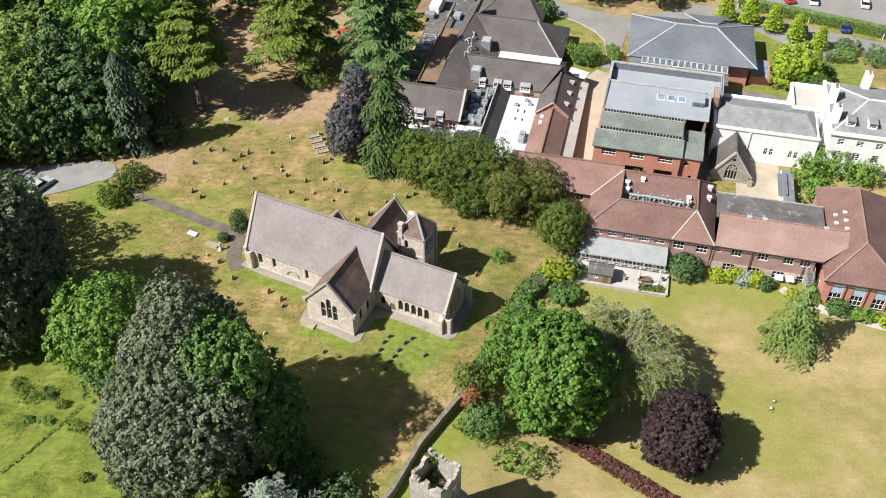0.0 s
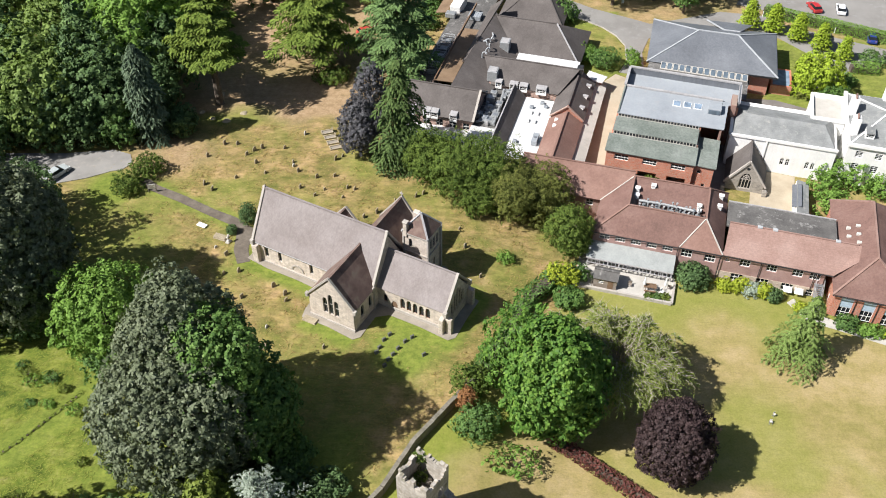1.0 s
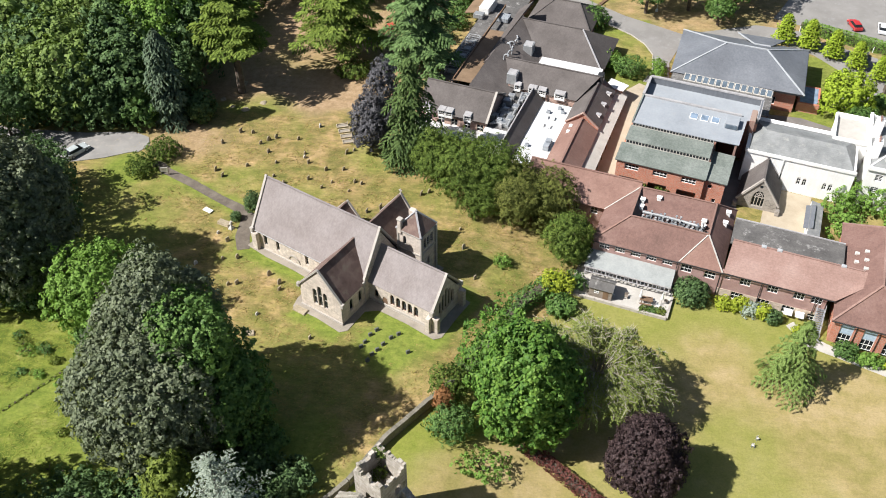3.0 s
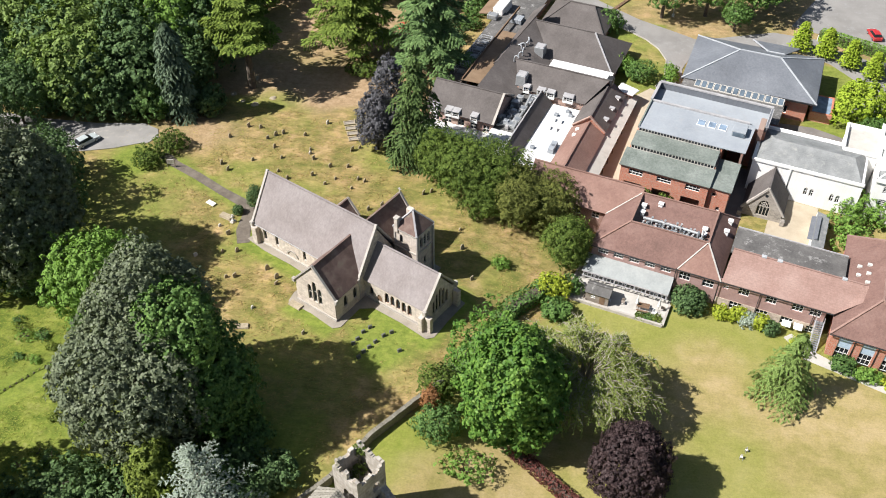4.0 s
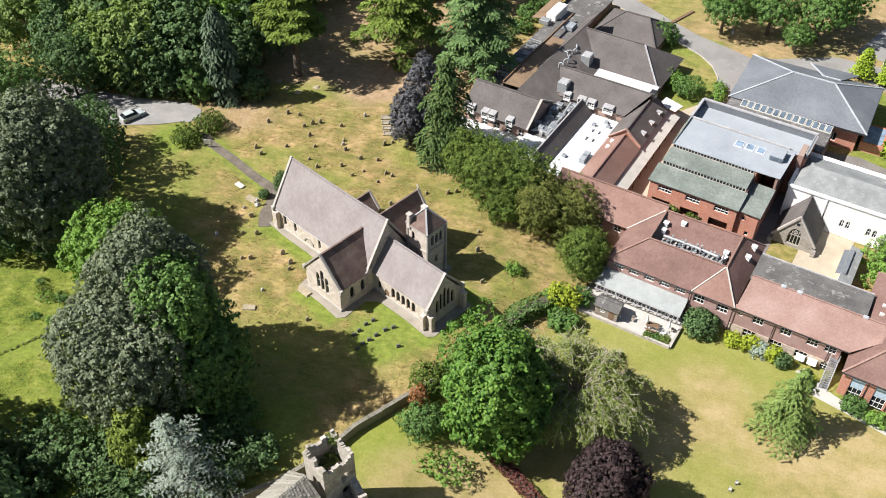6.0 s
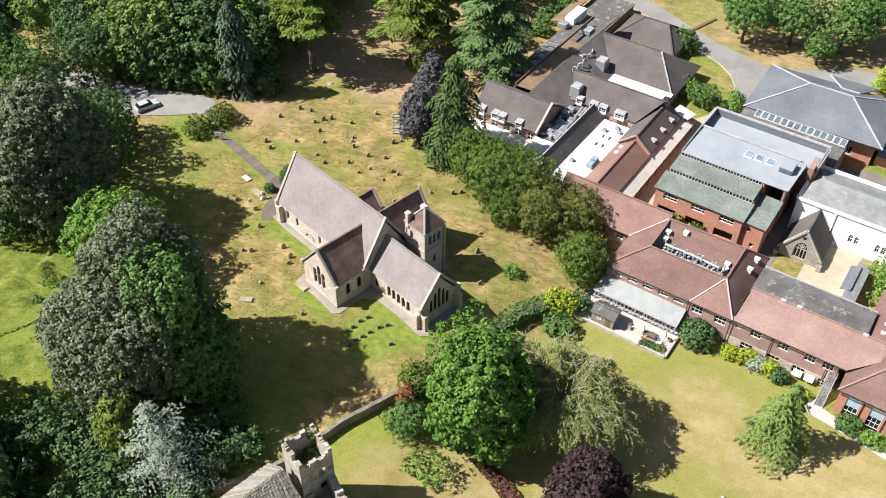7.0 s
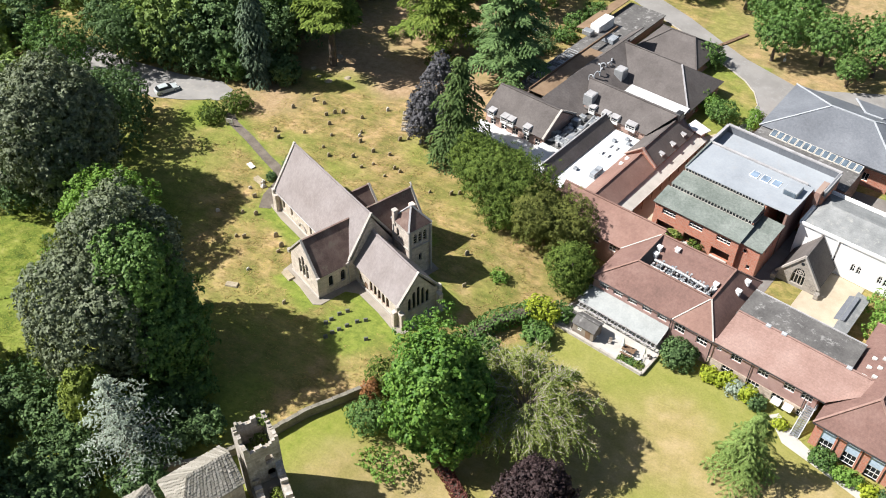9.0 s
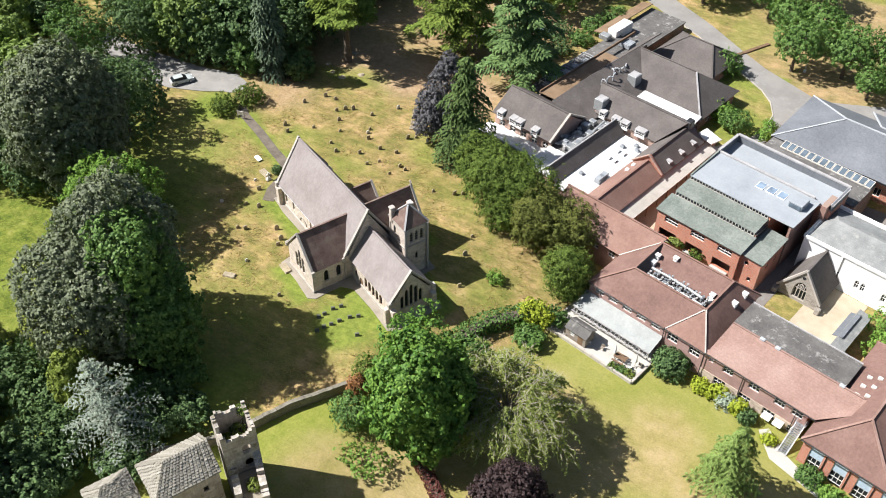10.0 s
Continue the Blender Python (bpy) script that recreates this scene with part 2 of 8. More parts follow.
CHESTNUT_LEAF = foliage("chestnut_leaf", (0.028, 0.078, 0.014), (0.070, 0.160, 0.026), (0.165, 0.265, 0.048), 0.4, 0.22, 0.2)
# the sky's reflection is put into this glass as a blue base colour
SKYLIGHT = glass_dark("sky_tinted_glass", (0.13, 0.17, 0.22))
ROOFLIGHT = glass_dark("dull_rooflight", (0.07, 0.09, 0.11))
LEAF_MIXED = foliage("dull_green_leaf", (0.032, 0.076, 0.018), (0.077, 0.152, 0.034), (0.154, 0.242, 0.064), 0.4, 0.2, 0.2)
LEAF_YEW_BROWN = foliage("brownish_yew_needle", (0.034, 0.044, 0.012), (0.088, 0.104, 0.024), (0.175, 0.185, 0.046), 0.6, 0.15)
DARK_STONE = surface("dark_memorial_stone", (0.055, 0.060, 0.050), (0.105, 0.110, 0.092), (0.185, 0.185, 0.160), 1.6, 7.0, 0.8, 0.01)
LEAF_WOOD = foliage("woodland_leaf", (0.062, 0.098, 0.026), (0.128, 0.186, 0.048), (0.215, 0.290, 0.082))
LEAF_SYCAMORE = foliage("sycamore_leaf", (0.029, 0.064, 0.019), (0.076, 0.144, 0.039), (0.155, 0.252, 0.073))
LEAF_PURPLE = foliage("grey_purple_leaf", (0.040, 0.053, 0.027), (0.098, 0.121, 0.066), (0.185, 0.212, 0.126), 0.4, 0.16, 0.26)
LEAF_LIGHT = foliage("light_green_leaf", (0.069, 0.130, 0.024), (0.129, 0.225, 0.041), (0.202, 0.325, 0.070))
WARM_TILE = surface("warm_brown_tile", (0.165, 0.092, 0.073), (0.232, 0.135, 0.108), (0.290, 0.186, 0.152), 0.22, 5.0, 0.85, courses=0.12, streak=0.3)
LEAF_WILLOW = foliage("grey_green_leaf", (0.115, 0.150, 0.036), (0.190, 0.235, 0.062), (0.285, 0.325, 0.108), 0.6, 0.38, 0.08)
LEAF_COPPER = foliage("copper_leaf", (0.013, 0.008, 0.009), (0.033, 0.021, 0.022), (0.074, 0.050, 0.048), 0.4, 0.08)
LEAF_CEDAR = foliage("cedar_needle", (0.046, 0.085, 0.031), (0.097, 0.160, 0.055), (0.166, 0.250, 0.088), 0.6, 0.1)
LEAF_GOLD_CEDAR = foliage("golden_cedar_needle", (0.055, 0.090, 0.016), (0.115, 0.165, 0.028), (0.200, 0.255, 0.050), 0.6, 0.15)
LEAF_BLUE = foliage("blue_spruce_needle", (0.140, 0.176, 0.134), (0.255, 0.300, 0.238), (0.375, 0.420, 0.350), 0.6, 0.15)
LEAF_CYPRESS = foliage("blue_green_cypress_spray", (0.034, 0.058, 0.034), (0.084, 0.124, 0.074), (0.160, 0.210, 0.132), 0.6, 0.1)
LEAF_DARK = foliage("dark_green_leaf", (0.024, 0.048, 0.018), (0.063, 0.110, 0.040), (0.133, 0.205, 0.077), 0.5, 0.15)
LEAF_YEW = foliage("yew_needle", (0.022, 0.043, 0.009), (0.062, 0.100, 0.018), (0.145, 0.195, 0.038), 0.6, 0.15)
LEAF_PLUM = foliage("purple_plum_leaf", (0.030, 0.030, 0.034), (0.066, 0.065, 0.072), (0.125, 0.122, 0.130), 0.45, 0.06, 0.3)
LEAF_YELLOW = foliage("yellow_leaf", (0.140, 0.190, 0.018), (0.260, 0.310, 0.030), (0.400, 0.430, 0.055))
LEAF_YELLOW_GREEN = foliage("yellow_green_needle", (0.13, 0.19, 0.015), (0.22, 0.30, 0.025), (0.33, 0.41, 0.05), 0.6, 0.15)
LEAF_FIR = foliage("fir_needle", (0.030, 0.055, 0.018), (0.062, 0.102, 0.030), (0.115, 0.165, 0.050), 0.6, 0.1)
LEAF_LAWN_CEDAR = foliage("soft_cedar_needle", (0.085, 0.135, 0.034), (0.155, 0.225, 0.058), (0.235, 0.312, 0.098), 0.6, 0.15)
LEAF_OLIVE = foliage("olive_leaf", (0.055, 0.080, 0.016), (0.115, 0.155, 0.028), (0.195, 0.235, 0.050))
LEAF_RED = foliage("red_hedge_leaf", (0.06, 0.022, 0.018), (0.115, 0.04, 0.036), (0.19, 0.075, 0.06))
LEAF_RUST = foliage("rusty_leaf", (0.14, 0.06, 0.025), (0.24, 0.115, 0.05), (0.33, 0.18, 0.08))
GRASS_DRY = foliage("dry_grass_blade", (0.190, 0.138, 0.054), (0.260, 0.192, 0.078), (0.335, 0.250, 0.108), 0.8, 0.3)
GRASS_GREEN = foliage("green_grass_blade", (0.140, 0.155, 0.030), (0.180, 0.195, 0.040), (0.230, 0.240, 0.060), 0.8, 0.2)


# ---- building helpers ----
def smooth(a, b, x):
    t = min(1.0, max(0.0, (x - a) / (b - a)))
    return t * t * (3 - 2 * t)


def land(x, y):
    """The height of the ground: a knoll under the church, lower towards the hotel and its lawn."""
    return 0.5 - 0.6 * smooth(-35, 0, x) - 2.1 * smooth(0, 20, x) * (1 - 0.85 * smooth(105, 150, y)) - 0.5 * smooth(120, 140, y) * (1 - smooth(-20, 0, x))


def thing(name, x, y, z, turn, label, category, group="", kind=""):
    ob = new(name)
    ob.matrix_basis = pose(x, y, z, 0, 0, turn)
    return tagged(ob, label, category, group, kind)


def part(name, bm, material, parent, label=""):
    me = bpy.data.meshes.new(name)
    bmesh.ops.recalc_face_normals(bm, faces=bm.faces[:])
    bm.to_mesh(me)
    bm.free()
    me.materials.append(material)
    ob = new(name, me)
    ob.parent = parent
    if label:
        tagged(ob, label)
    return ob


def solo(name, bm, material, m, label, category, group="", kind=""):
    """A thing that is one mesh."""
    ob = part(name, bm, material, None)
    ob.matrix_basis = m
    return tagged(ob, label, category, group, kind)


def add_box(bm, x0, x1, y0, y1, z0, z1):
    v = [bm.verts.new(p) for p in ((x0, y0, z0), (x1, y0, z0), (x1, y1, z0), (x0, y1, z0), (x0, y0, z1), (x1, y0, z1), (x1, y1, z1), (x0, y1, z1))]
    for f in ((0, 3, 2, 1), (4, 5, 6, 7), (0, 1, 5, 4), (1, 2, 6, 5), (2, 3, 7, 6), (3, 0, 4, 7)):
        bm.faces.new([v[i] for i in f])


def box(x0, x1, y0, y1, z0, z1, bevel=0.0):
    bm = bmesh.new()
    add_box(bm, x0, x1, y0, y1, z0, z1)
    if bevel:
        bmesh.ops.bevel(bm, geom=bm.edges[:], offset=bevel, segments=1, affect="EDGES")
    return bm


def add_slab(bm, poly, thick):
    """A flat polygon in space with thickness below it."""
    pts = [Vector(p) for p in poly]
    n = (pts[1] - pts[0]).cross(pts[2] - pts[0]).normalized()
    if n.z < 0:
        n = -n
    top = [bm.verts.new(p) for p in pts]
    low = [bm.verts.new(p - n * thick) for p in pts]
    bm.faces.new(top)
    bm.faces.new(low[::-1])
    for i in range(len(pts)):
        j = (i + 1) % len(pts)
        bm.faces.new((top[i], low[i], low[j], top[j]))


def slab(poly, thick=0.18):
    bm = bmesh.new()
    add_slab(bm, poly, thick)
    return bm


def add_bar(bm, p, q, w, h, sides=4):
    """A bar from p to q with a w by h section."""
    p, q = Vector(p), Vector(q)
    d = (q - p).normalized()
    a = d.cross(Vector((0, 0, 1)))
    a = a.normalized() if a.length > 1e-4 else Vector((1, 0, 0))
    b = a.cross(d).normalized()
    rings = []
    for c in (p, q):
        ring = []
        for k in range(sides):
            t = 2 * math.pi * (k + 0.5) / sides
            s = 0.7071 if sides == 4 else 0.5
            ring.append(bm.verts.new(c + a * (w * math.cos(t) * s) + b * (h * math.sin(t) * s)))
        rings.append(ring)
    for k in range(sides):
        j = (k + 1) % sides
        bm.faces.new((rings[0][k], rings[0][j], rings[1][j], rings[1][k]))
    bm.faces.new(rings[0][::-1])
    bm.faces.new(rings[1])


def bar(p, q, w, h, sides=4):
    bm = bmesh.new()
    add_bar(bm, p, q, w, h, sides)
    return bm


def add_tube(bm, pts, radii, sides=6):
    """A bent, tapered tube."""
    rings = []
    for i, p in enumerate(pts):
        p = Vector(p)
        d = (Vector(pts[min(i + 1, len(pts) - 1)]) - Vector(pts[max(i - 1, 0)])).normalized()
        a = d.cross(Vector((0.3, 0.9, 0.2))).normalized()
        b = d.cross(a)
        rings.append([bm.verts.new(p + (a * math.cos(2 * math.pi * k / sides) + b * math.sin(2 * math.pi * k / sides)) * radii[i]) for k in range(sides)])
    for r0, r1 in zip(rings, rings[1:]):
        for k in range(sides):
            j = (k + 1) % sides
            bm.faces.new((r0[k], r0[j], r1[j], r1[k]))
    bm.faces.new(rings[0][::-1])
    bm.faces.new(rings[-1])


def panel_mesh(p0, p1, outer, holes, thick, off=0.0):
    """An upright wall from p0 to p1 (outside to the right of that way): its outline and openings as (along, z)."""
    p0, p1 = Vector((*p0, 0)), Vector((*p1, 0))
    d = (p1 - p0).normalized()
    n = Vector((d.y, -d.x, 0))
    loops = [list(outer)] + [list(h) for h in holes]
    flat = [[Vector((s, z, 0)) for s, z in lp] for lp in loops]
    tris = mathutils.geometry.tessellate_polygon(flat)
    bm = bmesh.new()
    front, back = [], []
    for lp in loops:
        for s, z in lp:
            c = p0 + d * s + Vector((0, 0, z))
            front.append(bm.verts.new(c + n * off))
            back.append(bm.verts.new(c + n * (off - thick)))
    for t in tris:
        if len(set(t)) == 3:
            bm.faces.new([front[i] for i in t])
            bm.faces.new([back[i] for i in reversed(t)])
    k = 0
    for lp in loops:
        c = len(lp)
        for i in range(c):
            j = (i + 1) % c
            bm.faces.new((front[k + i], front[k + j], back[k + j], back[k + i]))
        k += c
    return bm


def rect(s, z, w, h):
    return [(s - w / 2, z), (s + w / 2, z), (s + w / 2, z + h), (s - w / 2, z + h)]


def arch(s, z, w, h, point=1.0, steps=5):
    """A pointed (or with point=0.5 round) opening: centre along, sill, width, full height."""
    rise = w * 0.5 * (1 + 0.75 * (point - 0.5) * 2) if point > 0.5 else w / 2
    spring = z + h - rise
    pts = [(s - w / 2, z), (s + w / 2, z)]
    for k in range(steps + 1):
        a = k / steps
        pts.append((s + w / 2 * math.cos(a * math.pi / 2) ** (1.0 if point <= 0.5 else 0.8), spring + rise * math.sin(a * math.pi / 2)))
    for k in range(steps - 1, -1, -1):
        a = k / steps
        pts.append((s - w / 2 * math.cos(a * math.pi / 2) ** (1.0 if point <= 0.5 else 0.8), spring + rise * math.sin(a * math.pi / 2)))
    return pts


def window_in(parent, p0, p1, s, z, w, h, nx=2, ny=2, shape="rect", surround=None, depth=0.14, name="window", glass=None, bar_w=0.06):
    """A window for an opening: a surround with its bars, and the pane behind."""
    surround, glass = surround or WHITE, glass or WINDOW
    outline = rect(s, z, w, h) if shape == "rect" else arch(s, z, w, h, 1.0 if shape == "arch" else 0.5)
    inner = [(s + (a - s) * (1 - 2 * bar_w / w), z + h / 2 + (b - z - h / 2) * (1 - 2 * bar_w / h)) for a, b in outline]
    bm = panel_mesh(p0, p1, outline, [inner], 0.08, -depth)
    a0, a1 = Vector((*p0, 0)), Vector((*p1, 0))
    d = (a1 - a0).normalized()
    n = Vector((d.y, -d.x, 0))

    def at(ss, zz):
        return a0 + d * ss + Vector((0, 0, zz)) - n * (depth + 0.03)
    for k in range(1, nx):
        ss = s - w / 2 + w * k / nx
        top = z + h - (0.02 if shape == "rect" else abs(ss - s) * 0.9 + 0.05)
        add_bar(bm, at(ss, z + 0.02), at(ss, top), bar_w, bar_w)
    for k in range(1, ny):
        zz = z + h * k / ny
        add_bar(bm, at(s - w / 2 + 0.02, zz), at(s + w / 2 - 0.02, zz), bar_w, bar_w)
    if shape == "arch" and nx > 1:
        spring = z + h - w * 0.8
        for k in range(nx):
            c = s - w / 2 + w * (k + 0.5) / nx
            r = w / nx / 2
            for i in range(4):
                b0, b1 = math.pi * i / 4, math.pi * (i + 1) / 4
                add_bar(bm, at(c + r * math.cos(b0), spring + r * 1.5 * math.sin(b0)), at(c + r * math.cos(b1), spring + r * 1.5 * math.sin(b1)), bar_w, bar_w)
        for i in range(8):
            b0, b1 = math.pi * i / 4, math.pi * (i + 1) / 4
            r, cz = w * 0.15, z + h - w * 0.36
            add_bar(bm, at(s + r * math.cos(b0), cz + r * math.sin(b0)), at(s + r * math.cos(b1), cz + r * math.sin(b1)), bar_w, bar_w)
    win = part(name, bm, surround, parent)
    part("pane", panel_mesh(p0, p1, outline, [], 0.02, -depth - 0.09), glass, win, "dark glass pane")
    return win


def wall(parent, p0, p1, z0, z1, mat, wins=(), thick=0.35, gable=None, name="wall", surround=None):
    """A wall with its windows; wins: (along, sill, width, height, nx, ny, shape). gable: height of the apex over the middle."""
    length = (Vector(p1) - Vector(p0)).length
    outer = [(0, z0), (length, z0), (length, z1)] + ([(length / 2, gable)] if gable else []) + [(0, z1)]
    holes = [rect(*w[:4]) if (len(w) < 7 or w[6] == "rect") else arch(*w[:4], 1.0 if w[6] == "arch" else 0.5) for w in wins]
    ob = part(name, panel_mesh(p0, p1, outer, holes, thick), mat, parent)
    for w in wins:
        nx, ny, shape = (tuple(w[4:]) + (2, 2, "rect")[len(w) - 4:])[:3]
        window_in(parent, p0, p1, *w[:4], nx, ny, shape, surround, min(0.14, thick * 0.4), bar_w=w[7] if len(w) > 7 else 0.06)
    return ob


def block(parent, u0, u1, v0, v1, z0, z1, mat, wins=None, gables=None, thick=0.35, surround=None):
    """Four walls on a rectangle. wins and gables by side: s e n w."""
    wins, gables = wins or {}, gables or {}
    t = thick
    for k, a, b in (("s", (u0, v0), (u1, v0)), ("e", (u1, v0 + t), (u1, v1 - t)), ("n", (u1, v1), (u0, v1)), ("w", (u0, v1 - t), (u0, v0 + t))):
        wall(parent, a, b, z0, z1, mat, wins.get(k, ()), t, gables.get(k), surround=surround)


def gable_roof(parent, u0, u1, v0, v1, ze, zr, mat, axis="u", thick=0.18, cap=None, name="roof"):
    """Two slopes and a ridge along the axis."""
    if axis == "u":
        m = (v0 + v1) / 2
        a = [(u0, v0, ze), (u1, v0, ze), (u1, m, zr), (u0, m, zr)]
        b = [(u1, v1, ze), (u0, v1, ze), (u0, m, zr), (u1, m, zr)]
        r = ((u0, m, zr), (u1, m, zr))
    else:
        m = (u0 + u1) / 2
        a = [(u0, v1, ze), (u0, v0, ze), (m, v0, zr), (m, v1, zr)]
        b = [(u1, v0, ze), (u1, v1, ze), (m, v1, zr), (m, v0, zr)]
        r = ((m, v0, zr), (m, v1, zr))
    part(name, slab(a, thick), mat, parent)
    part(name, slab(b, thick), mat, parent)
    part("ridge", bar((r[0][0], r[0][1], r[0][2] + 0.02), (r[1][0], r[1][1], r[1][2] + 0.02), 0.28, 0.16), cap or mat, parent)


def hip_roof(parent, u0, u1, v0, v1, ze, zr, r0, r1, mat, thick=0.18, cap=None, name="roof", hips="sw se nw ne"):
    """Four slopes up to a ridge from r0 to r1 (u, v)."""
    c = {"sw": (u0, v0, ze), "se": (u1, v0, ze), "ne": (u1, v1, ze), "nw": (u0, v1, ze)}
    a, b = (*r0, zr), (*r1, zr)
    along_u = abs(r1[0] - r0[0]) >= abs(r1[1] - r0[1])
    if along_u:
        polys = [(c["sw"], c["se"], b, a), (c["ne"], c["nw"], a, b), (c["se"], c["ne"], b), (c["nw"], c["sw"], a)]
        ends = {"sw": a, "nw": a, "se": b, "ne": b}
    else:
        polys = [(c["sw"], c["se"], a), (c["se"], c["ne"], b, a), (c["ne"], c["nw"], b), (c["nw"], c["sw"], a, b)]
        ends = {"sw": a, "se": a, "nw": b, "ne": b}
    for p in polys:
        part(name, slab(p, thick), mat, parent)
    up = Vector((0, 0, 0.03))
    part("ridge", bar(Vector(a) + up, Vector(b) + up, 0.3, 0.16), cap or mat, parent)
    for h in hips.split():
        part("hip_ridge", bar(Vector(c[h]) + up, Vector(ends[h]) + up, 0.26, 0.14), cap or mat, parent)


def coping(parent, p, q, w=0.4, h=0.3, mat=None):
    part("coping", bar(p, q, w, h), mat or COPING, parent)


def rooflight_row(parent, p, step, count, w, h, name="skylight"):
    for k in range(count):
        q = Vector(p) + Vector(step) * k
        s = part(name, box(q.x - w / 2, q.x + w / 2, q.y - h / 2, q.y + h / 2, q.z - 0.05, q.z + 0.14, 0.03), WHITE, parent)
        part("pane", box(q.x - w / 2 + 0.1, q.x + w / 2 - 0.1, q.y - h / 2 + 0.1, q.y + h / 2 - 0.1, q.z + 0.13, q.z + 0.16), SKYLIGHT, s)


def sheet(name, outline, mat, lift, label, category, edge=0.0, kind="structure", cell=2.0):
    """A flat surface that follows the land, from an outline in plan."""
    bm = bmesh.new()
    xs, ys = [p[0] for p in outline], [p[1] for p in outline]
    vs = [bm.verts.new((x + 0.013, y + 0.017, 0)) for x, y in outline]
    for tri in mathutils.geometry.tessellate_polygon([[Vector((x, y, 0)) for x, y in outline]]):
        bm.faces.new([vs[i] for i in tri])
    for axis, lo, hi in ((0, min(xs), max(xs)), (1, min(ys), max(ys))):
        c = math.ceil(lo / cell) * cell
        while c < hi:
            no = (1, 0, 0) if axis == 0 else (0, 1, 0)
            bmesh.ops.bisect_plane(bm, geom=bm.verts[:] + bm.edges[:] + bm.faces[:], plane_co=[c * k for k in no], plane_no=no)
            c += cell
    for v in bm.verts:
        v.co.z = land(v.co.x, v.co.y) + lift
    ext = bmesh.ops.extrude_face_region(bm, geom=bm.faces[:])
    for v in ext["geom"]:
        if isinstance(v, bmesh.types.BMVert):
            v.co.z -= 0.25 + edge
    return solo(name, bm, mat, Matrix(), label, category, kind=kind)


def ribbon(points, widths):
    """The outline of a strip along a line in plan."""
    left, right = [], []
    pts = [Vector(p) for p in points]
    for i, p in enumerate(pts):
        d = (pts[min(i + 1, len(pts) - 1)] - pts[max(i - 1, 0)]).normalized()
        n = Vector((-d.y, d.x))
        w = widths[i] if isinstance(widths, (list, tuple)) else widths
        left.append(tuple(p + n * w / 2))
        right.append(tuple(p - n * w / 2))
    return right + left[::-1]


# ---- the ground ----
CHX, CHY, CHA = -9.8, 86.6, -25.5        # the church's own axes: u to the east end, v to the north
HX, HY, HA = 33.65, 98.98, -13.5         # the hotel's


def plan(ox, oy, turn, u, v):
    c, s = math.cos(radians(turn)), math.sin(radians(turn))
    return ox + c * u - s * v, oy + s * u + c * v


def unplan(ox, oy, turn, x, y):
    c, s = math.cos(radians(turn)), math.sin(radians(turn))
    return c * (x - ox) + s * (y - oy), -s * (x - ox) + c * (y - oy)


def near_line(x, y, pts):
    best = 1e9
    for a, b in zip(pts, pts[1:]):
        a, b, p = Vector(a), Vector(b), Vector((x, y))
        d = b - a
        t = max(0, min(1, (p - a).dot(d) / d.length_squared))
        best = min(best, (a + d * t - p).length)
    return best


PATH_LINE = [(-51.5, 113.6), (-48.2, 111.2), (-43.0, 108.7), (-37.6, 105.7), (-33.9, 103.9), (-31.4, 101.8), (-31.2, 97.5), (-30.2, 94.7)]
WALL_LINE = [(4.2, 74.2), (2.0, 71.4), (-3.0, 64.3), (-6.2, 57.6), (-9.2, 53.6), (-13.5, 49.6)]


def beyond_wall(x, y):
    """Positive on the lawn's side of the garden wall."""
    return (x + 3.0) * 0.815 - (y - 64.3) * 0.58


